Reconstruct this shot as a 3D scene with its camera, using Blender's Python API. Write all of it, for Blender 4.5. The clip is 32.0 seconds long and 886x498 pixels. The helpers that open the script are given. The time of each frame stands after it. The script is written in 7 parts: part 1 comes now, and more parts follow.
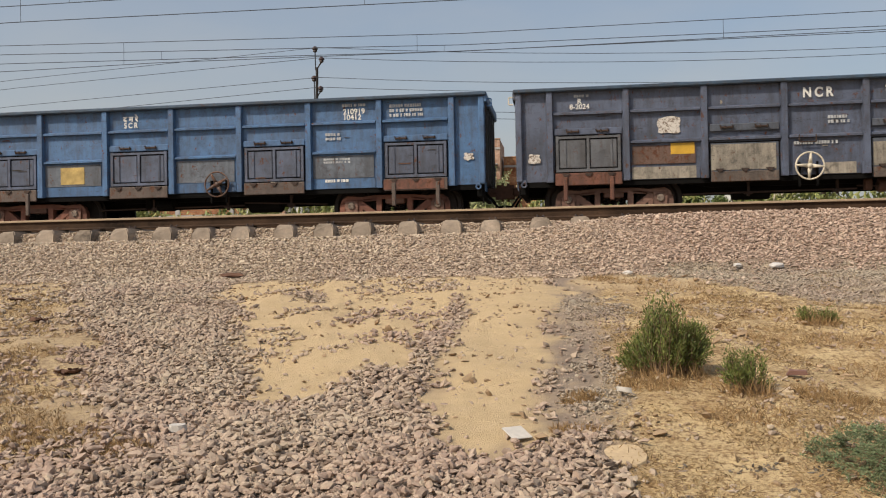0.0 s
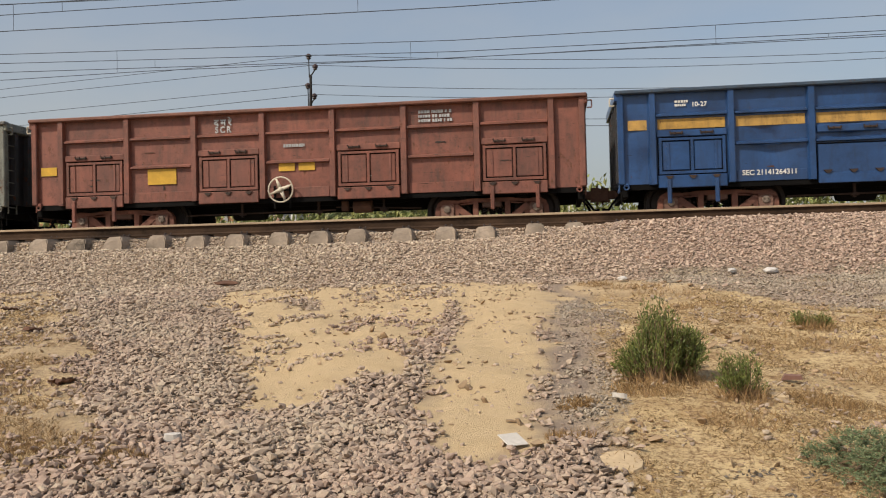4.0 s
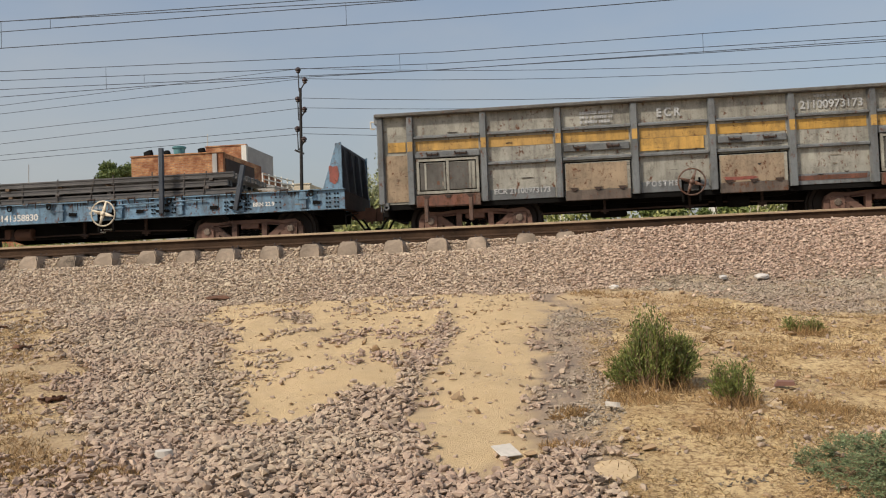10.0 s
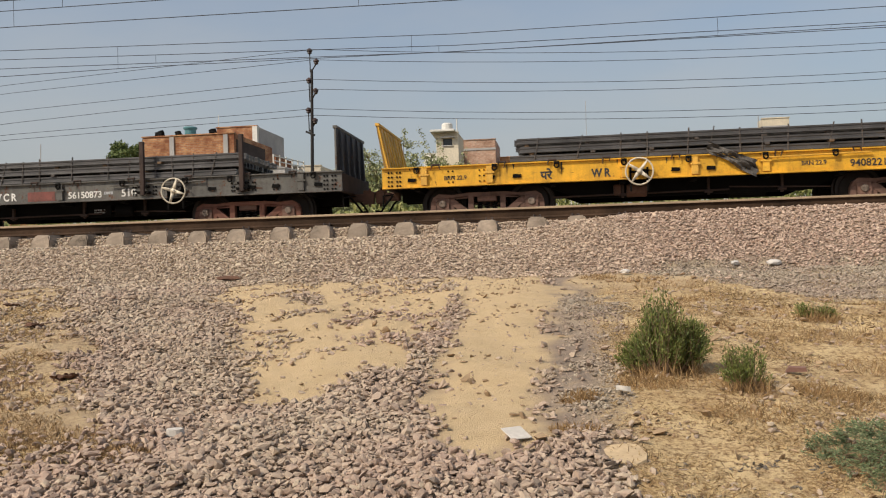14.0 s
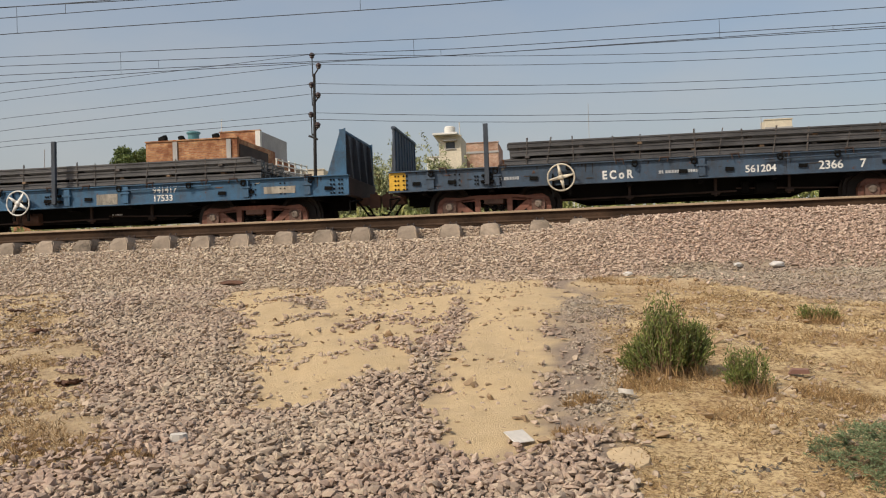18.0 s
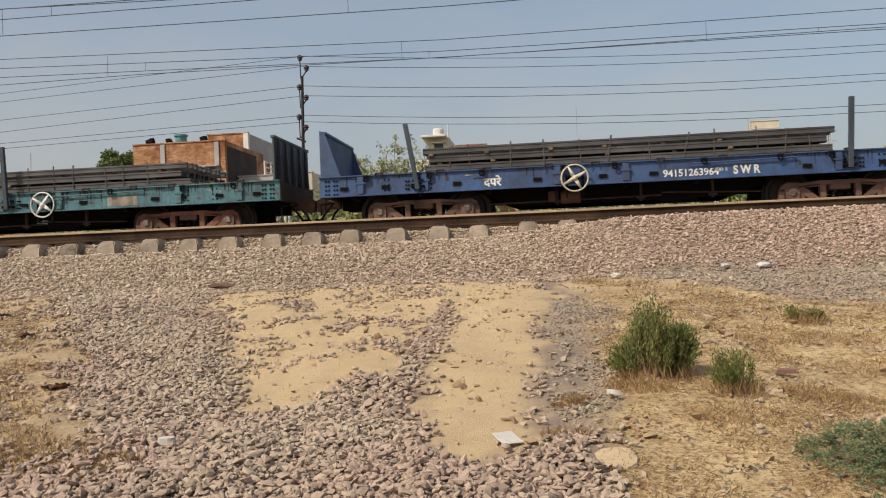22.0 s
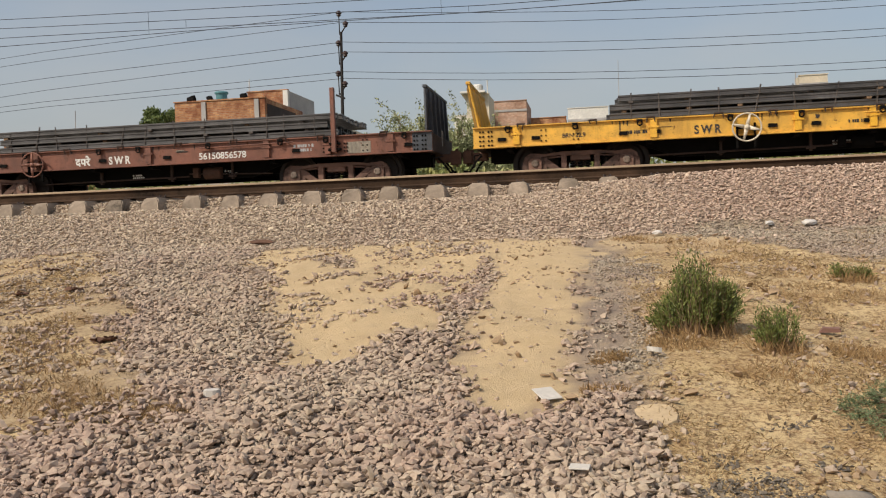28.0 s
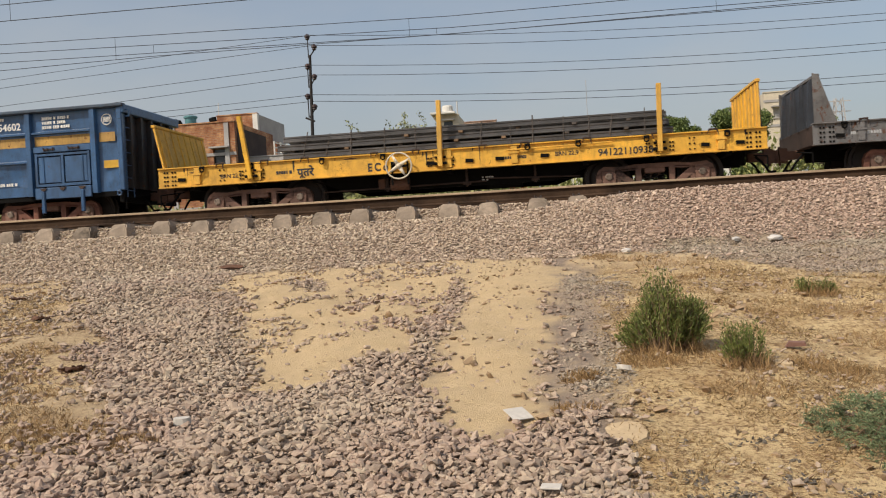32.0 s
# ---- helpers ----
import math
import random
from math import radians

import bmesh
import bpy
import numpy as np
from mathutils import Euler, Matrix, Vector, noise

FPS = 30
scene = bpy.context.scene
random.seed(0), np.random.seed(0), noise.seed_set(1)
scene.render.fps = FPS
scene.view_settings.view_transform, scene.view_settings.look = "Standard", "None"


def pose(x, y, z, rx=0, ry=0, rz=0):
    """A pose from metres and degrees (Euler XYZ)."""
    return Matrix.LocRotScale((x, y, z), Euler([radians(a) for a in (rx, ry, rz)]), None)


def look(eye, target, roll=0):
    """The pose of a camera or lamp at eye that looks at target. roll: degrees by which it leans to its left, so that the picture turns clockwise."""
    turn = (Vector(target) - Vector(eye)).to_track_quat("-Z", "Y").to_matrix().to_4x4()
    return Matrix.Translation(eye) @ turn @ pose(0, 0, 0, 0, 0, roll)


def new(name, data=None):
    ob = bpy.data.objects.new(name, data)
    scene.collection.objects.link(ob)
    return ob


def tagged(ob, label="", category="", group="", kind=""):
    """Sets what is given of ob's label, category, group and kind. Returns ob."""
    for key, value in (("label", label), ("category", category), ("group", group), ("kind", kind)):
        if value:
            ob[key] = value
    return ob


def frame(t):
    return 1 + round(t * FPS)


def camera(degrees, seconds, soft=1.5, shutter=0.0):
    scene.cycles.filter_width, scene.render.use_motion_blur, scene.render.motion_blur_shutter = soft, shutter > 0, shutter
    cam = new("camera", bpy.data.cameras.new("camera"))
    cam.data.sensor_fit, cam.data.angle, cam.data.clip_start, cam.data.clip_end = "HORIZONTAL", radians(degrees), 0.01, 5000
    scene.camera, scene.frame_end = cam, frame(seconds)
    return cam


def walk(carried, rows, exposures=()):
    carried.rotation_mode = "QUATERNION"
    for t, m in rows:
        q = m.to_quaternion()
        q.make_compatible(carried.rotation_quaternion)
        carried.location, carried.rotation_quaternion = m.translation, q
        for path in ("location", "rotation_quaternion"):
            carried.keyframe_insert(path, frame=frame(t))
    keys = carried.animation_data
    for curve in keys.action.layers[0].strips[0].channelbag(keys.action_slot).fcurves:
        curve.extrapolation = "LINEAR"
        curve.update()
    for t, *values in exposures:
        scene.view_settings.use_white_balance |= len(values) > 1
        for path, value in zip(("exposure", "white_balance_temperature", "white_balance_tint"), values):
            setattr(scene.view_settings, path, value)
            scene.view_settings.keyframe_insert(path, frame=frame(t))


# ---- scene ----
# The camera: held by hand, standing on the embankment's foot; x runs along the rails, y away from it, z = 0 is the rail top.
cam = camera(54.0, 32.0, 1.1, 0.05)


def view(x, y, z, yaw, pitch, roll):
    """A pose from the eye and the aim: yaw to the left of the rails' normal, pitch upwards."""
    a, b = radians(yaw), radians(pitch)
    return look((x, y, z), (x - math.sin(a) * math.cos(b), y + math.cos(a) * math.cos(b), z + math.sin(b)), roll)


walk(cam, [(r[0], view(*r[1:])) for r in (
    (0, -0.002, -0.015, -0.787, 7.78, 0.75, -1.06),
    (0.5, 0.005, -0.019, -0.780, 7.71, 0.86, -1.16),
    (1, 0.003, -0.016, -0.783, 7.61, 0.99, -1.22),
    (1.5, 0.000, -0.020, -0.782, 7.63, 0.99, -1.16),
    (2, -0.001, -0.017, -0.786, 7.66, 1.02, -1.15),
    (2.5, 0.001, -0.014, -0.785, 7.54, 1.03, -1.26),
    (3, 0.001, -0.015, -0.783, 7.47, 1.13, -1.32),
    (3.5, -0.003, -0.015, -0.784, 7.44, 1.14, -1.35),
    (5.5, 0.003, -0.014, -0.778, 7.33, 1.48, -1.67),
    (6, 0.005, -0.024, -0.783, 7.25, 1.63, -1.76),
    (6.5, 0.007, -0.018, -0.782, 7.17, 1.65, -1.86),
    (7, 0.015, -0.026, -0.778, 7.14, 1.75, -1.97),
    (7.5, 0.021, -0.034, -0.777, 7.16, 1.83, -2.22),
    (8, 0.030, -0.029, -0.773, 7.11, 1.96, -2.46),
    (8.5, 0.024, -0.016, -0.778, 7.02, 2.10, -2.44),
    (9, 0.013, -0.009, -0.780, 6.96, 2.08, -2.35),
    (9.5, 0.011, -0.002, -0.783, 6.91, 1.98, -2.26),
    (10, 0.008, -0.004, -0.784, 6.89, 1.89, -2.27),
    (10.5, 0.011, -0.008, -0.784, 6.89, 1.79, -2.26),
    (11, 0.016, -0.008, -0.782, 6.89, 1.66, -2.34),
    (11.5, 0.016, -0.011, -0.784, 6.89, 1.45, -2.25),
    (12, 0.011, -0.011, -0.785, 6.97, 1.29, -2.31),
    (12.5, 0.008, -0.004, -0.786, 7.08, 1.24, -2.29),
    (13, -0.000, 0.000, -0.784, 7.19, 1.13, -2.25),
    (13.5, -0.009, 0.008, -0.789, 7.34, 1.02, -1.97),
    (14, -0.006, 0.009, -0.790, 7.57, 0.80, -1.70),
    (14.5, -0.009, 0.004, -0.787, 7.73, 0.61, -1.60),
    (16.5, 0.008, 0.001, -0.781, 7.79, 0.75, -1.80),
    (17, 0.006, -0.005, -0.783, 7.74, 0.85, -1.82),
    (17.5, 0.007, -0.003, -0.785, 7.76, 0.96, -1.91),
    (18, 0.005, -0.002, -0.784, 7.79, 1.01, -2.01),
    (18.5, 0.006, -0.003, -0.785, 7.80, 1.03, -2.03),
    (19, 0.004, -0.001, -0.785, 7.82, 1.02, -2.02),
    (19.5, 0.009, -0.004, -0.780, 7.84, 0.99, -2.11),
    (20, 0.012, -0.007, -0.784, 7.75, 0.99, -2.11),
    (20.5, 0.011, -0.006, -0.779, 7.72, 1.04, -2.14),
    (21, 0.015, -0.001, -0.784, 7.52, 1.08, -2.23),
    (21.5, 0.013, -0.007, -0.782, 7.23, 1.07, -2.23),
    (22, 0.012, -0.008, -0.785, 7.06, 1.12, -2.25),
    (22.5, 0.011, -0.008, -0.781, 6.90, 1.10, -2.28),
    (23, 0.008, -0.008, -0.783, 6.92, 1.18, -2.22),
    (23.5, 0.005, -0.008, -0.787, 7.43, 1.02, -2.27),
    (24, 0.003, -0.015, -0.788, 8.93, 0.35, -2.47),
    (24.5, 0.000, -0.014, -0.789, 9.62, -0.39, -2.70),
    (25, 0.008, -0.012, -0.788, 10.05, -0.67, -2.74),
    (25.5, 0.009, -0.013, -0.788, 10.18, -0.93, -2.75),
    (27.5, 0.004, -0.005, -0.790, 9.86, -1.63, -2.04),
    (28, 0.003, -0.007, -0.791, 9.72, -1.59, -2.12),
    (28.5, 0.006, -0.008, -0.791, 9.63, -1.53, -2.16),
    (29, 0.007, -0.008, -0.793, 9.60, -1.57, -2.13),
    (29.5, 0.014, -0.018, -0.789, 9.45, -1.61, -2.15),
    (30, 0.020, -0.020, -0.789, 9.25, -1.40, -2.34),
    (30.5, 0.024, -0.022, -0.787, 8.98, -1.25, -2.46),
    (31, 0.031, -0.024, -0.780, 8.67, -1.00, -2.76),
    (31.5, 0.036, -0.026, -0.782, 8.29, -0.55, -2.98),
    (32, 0.030, -0.028, -0.780, 7.88, -0.33, -3.14),
)])

# ---- light: a hazy forenoon, the sun high behind the camera's left shoulder ----
SUN_EL, SUN_AZ = 47.0, 225.0          # elevation; bearing from +y clockwise
world = bpy.data.worlds.new("sky")
world.use_nodes = True
scene.world = world
_wn, _wl = world.node_tree.nodes, world.node_tree.links
_sky = _wn.new("ShaderNodeTexSky")
_sky.sky_type, _sky.sun_disc = "NISHITA", False
_sky.sun_elevation, _sky.sun_rotation = radians(SUN_EL), radians(SUN_AZ)
_sky.altitude, _sky.air_density, _sky.dust_density, _sky.ozone_density = 50, 1.2, 4.0, 2.6
_haze = _wn.new("ShaderNodeMixRGB")          # dusty air veils the blue
_dir = _wn.new("ShaderNodeTexCoord")
_map = _wn.new("ShaderNodeMapping")
_map.inputs["Scale"].default_value = (2.2, 2.2, 6.0)
_map.inputs["Rotation"].default_value = (0.2, 0.35, 0.3)
_wisp = _wn.new("ShaderNodeTexNoise")        # thin high cloud
_wisp.inputs["Scale"].default_value, _wisp.inputs["Detail"].default_value = 1.3, 5.0
_veil = _wn.new("ShaderNodeMapRange")
_veil.inputs["From Min"].default_value, _veil.inputs["From Max"].default_value = 0.32, 0.70
_veil.inputs["To Min"].default_value, _veil.inputs["To Max"].default_value = -0.16, 0.20
_rise = _wn.new("ShaderNodeSeparateXYZ")     # the haze thins out upwards
_thin = _wn.new("ShaderNodeMapRange")
_thin.inputs["From Min"].default_value, _thin.inputs["From Max"].default_value = 0.02, 0.36
_thin.inputs["To Min"].default_value, _thin.inputs["To Max"].default_value = 0.62, 0.28
_both = _wn.new("ShaderNodeMath")
_wl.new(_dir.outputs["Generated"], _rise.inputs[0])
_wl.new(_rise.outputs[2], _thin.inputs["Value"])
_wl.new(_thin.outputs[0], _both.inputs[0])
_wl.new(_veil.outputs[0], _both.inputs[1])
_wl.new(_dir.outputs["Generated"], _map.inputs[0])
_wl.new(_map.outputs[0], _wisp.inputs["Vector"])
_wl.new(_wisp.outputs[0], _veil.inputs["Value"])
_wl.new(_both.outputs[0], _haze.inputs[0])
_haze.inputs[2].default_value = (3.72, 3.75, 3.74, 1)
_wl.new(_sky.outputs[0], _haze.inputs[1])
_wl.new(_haze.outputs[0], _wn["Background"].inputs[0])
_wn["Background"].inputs[1].default_value = 0.133
_sd = bpy.data.lights.new("sun", "SUN")
_sd.energy, _sd.angle, _sd.color = 3.7, radians(0.6), (1.0, 0.89, 0.75)
_sun = new("sun", _sd)
_se, _sa = radians(SUN_EL), radians(SUN_AZ)
_sun.matrix_world = look((math.sin(_sa) * math.cos(_se) * 100, math.cos(_sa) * math.cos(_se) * 100, math.sin(_se) * 100), (0, 0, 0))
scene.view_settings.exposure = 0.0


# ---- materials ----
def nodes_of(name):
    m = bpy.data.materials.new(name)
    m.use_nodes = True
    nt = m.node_tree
    return m, nt, nt.nodes["Principled BSDF"]


def add_node(nt, kind, **inputs):
    n = nt.nodes.new(kind)
    for k, v in inputs.items():
        n.inputs[k.replace("_", " ")].default_value = v
    return n


def ramp(nt, fac, a, b, ca=(0, 0, 0, 1), cb=(1, 1, 1, 1)):
    r = nt.nodes.new("ShaderNodeValToRGB")
    r.color_ramp.elements[0].position, r.color_ramp.elements[1].position = a, b
    r.color_ramp.elements[0].color, r.color_ramp.elements[1].color = ca, cb
    nt.links.new(fac, r.inputs[0])
    return r.outputs[0]


def mix(nt, fac, a, b, mode="MIX"):
    n = nt.nodes.new("ShaderNodeMixRGB")
    n.blend_type = mode
    for sock, v in zip(n.inputs, (fac, a, b)):
        if isinstance(v, (int, float)):
            sock.default_value = v
        elif isinstance(v, tuple):
            sock.default_value = (*v[:3], 1)
        else:
            nt.links.new(v, sock)
    return n.outputs[0]


def coords(nt, scale=(1, 1, 1), shift=True):
    """Object coordinates, moved by a random step for each object."""
    tc = nt.nodes.new("ShaderNodeTexCoord")
    mp = nt.nodes.new("ShaderNodeMapping")
    mp.inputs["Scale"].default_value = scale
    nt.links.new(tc.outputs["Object"], mp.inputs[0])
    if shift:
        oi = nt.nodes.new("ShaderNodeObjectInfo")
        ml = nt.nodes.new("ShaderNodeMath")
        ml.operation = "MULTIPLY"
        ml.inputs[1].default_value = 37.0
        nt.links.new(oi.outputs["Random"], ml.inputs[0])
        nt.links.new(ml.outputs[0], mp.inputs["Location"])
    return mp.outputs[0]


def noise_tex(nt, vec, scale, detail=5.0, rough=0.6):
    n = add_node(nt, "ShaderNodeTexNoise", Scale=scale, Detail=detail, Roughness=rough)
    nt.links.new(vec, n.inputs["Vector"])
    return n.outputs[0]


def bump(nt, bsdf, height, strength, dist):
    b = add_node(nt, "ShaderNodeBump", Strength=strength, Distance=dist)
    nt.links.new(height, b.inputs["Height"])
    nt.links.new(b.outputs[0], bsdf.inputs["Normal"])


def plain(name, col, rough=0.7, metal=0.0, vary=0.25, scale=6.0, bumpy=0.2, dist=0.01):
    """A surface of one colour with stains at two scales and a fine relief."""
    m, nt, b = nodes_of(name)
    v = coords(nt)
    big, fine = noise_tex(nt, v, scale * 0.3), noise_tex(nt, v, scale * 4)
    dark = tuple(c * (1 - vary * 1.6) for c in col)
    light = tuple(min(1, c * (1 + vary)) for c in col)
    c1 = mix(nt, ramp(nt, big, 0.3, 0.7), dark, light)
    c2 = mix(nt, ramp(nt, fine, 0.35, 0.75), c1, tuple(c * 0.8 for c in col))
    nt.links.new(c2, b.inputs["Base Color"])
    b.inputs["Roughness"].default_value, b.inputs["Metallic"].default_value = rough, metal
    bump(nt, b, fine, bumpy, dist)
    return m


def paint(name, col, rust=0.45, dirt=(0.046, 0.035, 0.027), dirty=0.55, rough=0.6, rustcol=(0.066, 0.028, 0.014)):
    """Old wagon paint: faded, each plate a little different, streaked with grime, rust breaking through; rust and dirty: 0 to 1."""
    m, nt, b = nodes_of(name)
    v = coords(nt)
    vs = coords(nt, (3.6, 3.6, 0.5))
    big, mid, fine = noise_tex(nt, v, 1.1, 6, 0.65), noise_tex(nt, coords(nt, (1.0, 1.0, 0.6)), 7.5, 12, 0.78), noise_tex(nt, v, 26, 8, 0.7)
    runs, spots = noise_tex(nt, vs, 1.5, 9, 0.75), noise_tex(nt, v, 24, 8, 0.75)
    oi = nt.nodes.new("ShaderNodeObjectInfo")
    c = mix(nt, ramp(nt, big, 0.30, 0.68), tuple(x * 0.55 for x in col), tuple(min(1, x * 1.15 + 0.006) for x in col))
    grey = sum(col) / 3
    c = mix(nt, ramp(nt, oi.outputs["Random"], 0.0, 1.0, (0, 0, 0, 1), (0.22, 0.22, 0.22, 1)), c, tuple(0.5 * x + 0.5 * grey for x in col))
    c = mix(nt, ramp(nt, fine, 0.42, 0.72, (0, 0, 0, 1), (0.16, 0.16, 0.16, 1)), c, tuple(min(1, x * 0.75 + 0.05) for x in col))
    k = 0.28 + 0.40 * dirty
    g = ramp(nt, runs, 0.55 - 0.16 * dirty, 0.74 - 0.16 * dirty, (0, 0, 0, 1), (k, k, k, 1))
    c = mix(nt, g, c, dirt)
    k = 0.35 + 0.6 * dirty
    soot = mix(nt, 1.0, ramp(nt, noise_tex(nt, v, 3.6, 12, 0.80), 0.53 - 0.06 * dirty, 0.70 - 0.06 * dirty, (0, 0, 0, 1), (k, k, k, 1)), ramp(nt, fine, 0.30, 0.55), "MULTIPLY")
    c = mix(nt, soot, c, tuple(0.45 * x for x in dirt))
    scuff = ramp(nt, noise_tex(nt, coords(nt, (1.1, 1.1, 8.0)), 2.4, 10, 0.75), 0.66 - 0.07 * dirty, 0.69 - 0.07 * dirty, (0, 0, 0, 1), (0.8, 0.8, 0.8, 1))
    c = mix(nt, scuff, c, tuple(0.4 * x for x in dirt))
    r = ramp(nt, mid, 0.655 - 0.19 * rust, 0.70 - 0.19 * rust)
    r2 = ramp(nt, spots, 0.685 - 0.16 * rust, 0.72 - 0.16 * rust)
    rr = mix(nt, ramp(nt, fine, 0.35, 0.65), rustcol, (rustcol[0] * 2.1, rustcol[1] * 1.75, rustcol[2] * 1.35))
    c = mix(nt, r, c, rr)
    c = mix(nt, r2, c, tuple(x * 0.8 for x in rustcol))
    nt.links.new(c, b.inputs["Base Color"])
    rg = mix(nt, r, (rough, rough, rough), (0.9, 0.9, 0.9))
    nt.links.new(rg, b.inputs["Roughness"])
    bump(nt, b, mix(nt, 0.5, mid, fine), 0.4, 0.02)
    return m


RUST = plain("rusted steel", (0.11, 0.055, 0.035), 0.85, 0.0, 0.45, 5, 0.5)
BOGIE = plain("rust brown cast steel", (0.165, 0.066, 0.041), 0.8, 0.0, 0.75, 4, 0.4)
BOGIE_DARK = plain("dark brown cast steel", (0.155, 0.085, 0.060), 0.8, 0.0, 0.7, 4, 0.4)
# Blacker than grime alone: the deep shade under the wagons is in this colour.
UNDER = plain("underframe grime and painted shade", (0.006, 0.0055, 0.005), 0.85, 0.0, 0.5, 3, 0.3)
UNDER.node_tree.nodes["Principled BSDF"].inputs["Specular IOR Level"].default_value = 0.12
WHEEL = plain("worn wheel steel", (0.022, 0.016, 0.013), 0.6, 0.3, 0.3, 6, 0.2)
CAPM = plain("greasy axle cap", (0.22, 0.17, 0.13), 0.6, 0.2, 0.5, 12, 0.3)
WHITE = plain("white stencil paint", (0.72, 0.71, 0.66), 0.7, 0.0, 0.15, 9, 0.1)
WORN_WHITE = plain("worn white stencil paint", (0.42, 0.43, 0.43), 0.8, 0.0, 0.35, 12, 0.1)
BLACK_INK = plain("black stencil paint", (0.03, 0.03, 0.03), 0.7, 0.0, 0.3, 9, 0.1)
CREAM = plain("cream paint", (0.62, 0.55, 0.42), 0.6, 0.0, 0.25, 7, 0.15)
YELLOW = paint("yellow stripe paint", (0.54, 0.31, 0.055), 0.36, dirty=0.5)
PLATE_YELLOW = plain("yellow plate", (0.62, 0.36, 0.03), 0.6, 0.0, 0.25, 8, 0.1)
RAIL_LOAD = plain("new rail steel", (0.088, 0.084, 0.082), 0.5, 0.3, 0.45, 4, 0.2)
TIE_STEEL = plain("tie bar steel", (0.09, 0.075, 0.065), 0.7, 0.2, 0.3, 6, 0.2)
DARK_RUST = plain("dark oily rust", (0.05, 0.03, 0.022), 0.85, 0.0, 0.4, 7, 0.3)
TIMBER = plain("packing timber", (0.20, 0.13, 0.075), 0.85, 0.0, 0.4, 9, 0.4)


# ---- shapes ----
def box(bm, x0, x1, y0, y1, z0, z1, cut=0.0):
    """A box between two corners, its long edges cut off by that much."""
    v = [bm.verts.new((x, y, z)) for x in (x0, x1) for y in (y0, y1) for z in (z0, z1)]
    fs = [bm.faces.new([v[i] for i in q]) for q in ((0, 1, 3, 2), (4, 6, 7, 5), (0, 4, 5, 1), (2, 3, 7, 6), (0, 2, 6, 4), (1, 5, 7, 3))]
    if cut:
        es = {e for f in fs for e in f.edges}
        bmesh.ops.bevel(bm, geom=list(es), offset=cut, segments=1, affect="EDGES")
    return v


def prism(bm, pts, y0, y1, axis="y"):
    """A polygon drawn in x and z, drawn out from y0 to y1 (axis x: drawn in y and z)."""
    def put(p, d):
        return bm.verts.new((p[0], d, p[1]) if axis == "y" else (d, p[0], p[1]))
    a, b = [put(p, y0) for p in pts], [put(p, y1) for p in pts]
    n = len(pts)
    fs = [bm.faces.new(a), bm.faces.new(b[::-1])]
    fs += [bm.faces.new([a[i], b[i], b[(i + 1) % n], a[(i + 1) % n]][::-1]) for i in range(n)]
    bmesh.ops.recalc_face_normals(bm, faces=fs)


def lathe(bm, profile, n=20, axis="y", at=(0, 0, 0)):
    """A profile of (radius, height) turned round an axis through at."""
    rings = []
    for r, h in profile:
        ring = []
        for i in range(n):
            a = 2 * math.pi * i / n
            p = (r * math.cos(a), h, r * math.sin(a)) if axis == "y" else (r * math.cos(a), r * math.sin(a), h) if axis == "z" else (h, r * math.cos(a), r * math.sin(a))
            ring.append(bm.verts.new(Vector(p) + Vector(at)))
        rings.append(ring)
    fs = []
    for a, b in zip(rings, rings[1:]):
        fs += [bm.faces.new([a[i], a[(i + 1) % n], b[(i + 1) % n], b[i]]) for i in range(n)]
    fs += [bm.faces.new(rings[0]), bm.faces.new(rings[-1][::-1])]
    bmesh.ops.recalc_face_normals(bm, faces=fs)


def rod(bm, a, b, r, n=8, r2=None):
    """A round bar from a to b."""
    a, b = Vector(a), Vector(b)
    d = (b - a).normalized()
    u = d.orthogonal().normalized()
    w = d.cross(u)
    r2 = r if r2 is None else r2
    ra = [bm.verts.new(a + (u * math.cos(t) + w * math.sin(t)) * r) for t in (2 * math.pi * i / n for i in range(n))]
    rb = [bm.verts.new(b + (u * math.cos(t) + w * math.sin(t)) * r2) for t in (2 * math.pi * i / n for i in range(n))]
    fs = [bm.faces.new([ra[i], ra[(i + 1) % n], rb[(i + 1) % n], rb[i]]) for i in range(n)]
    fs += [bm.faces.new(ra[::-1]), bm.faces.new(rb)]
    bmesh.ops.recalc_face_normals(bm, faces=fs)


def torus(bm, at, R, r, n=28, k=6):
    """A ring that faces y."""
    g = []
    for i in range(n):
        a = 2 * math.pi * i / n
        g.append([bm.verts.new((at[0] + (R + r * math.cos(b)) * math.cos(a), at[1] + r * math.sin(b), at[2] + (R + r * math.cos(b)) * math.sin(a))) for b in (2 * math.pi * j / k for j in range(k))])
    fs = [bm.faces.new([g[i][j], g[(i + 1) % n][j], g[(i + 1) % n][(j + 1) % k], g[i][(j + 1) % k]]) for i in range(n) for j in range(k)]
    bmesh.ops.recalc_face_normals(bm, faces=fs)


def mesh_of(name, bm, material, smooth=False):
    me = bpy.data.meshes.new(name)
    bm.to_mesh(me)
    bm.free()
    me.materials.append(material)
    if smooth:
        me.shade_smooth()
    return me


def part(name, bm, material, parent, label="", at=None, smooth=False):
    """Links a bmesh (or a ready mesh) as one mesh under a thing or part."""
    me = bm if isinstance(bm, bpy.types.Mesh) else mesh_of(name, bm, material, smooth)
    ob = new(name, me)
    ob.parent = parent
    if at:
        ob.location = at
    if label:
        ob["label"] = label
    return ob


def shape(fn, *a, **k):
    bm = bmesh.new()
    fn(bm, *a, **k)
    return bm


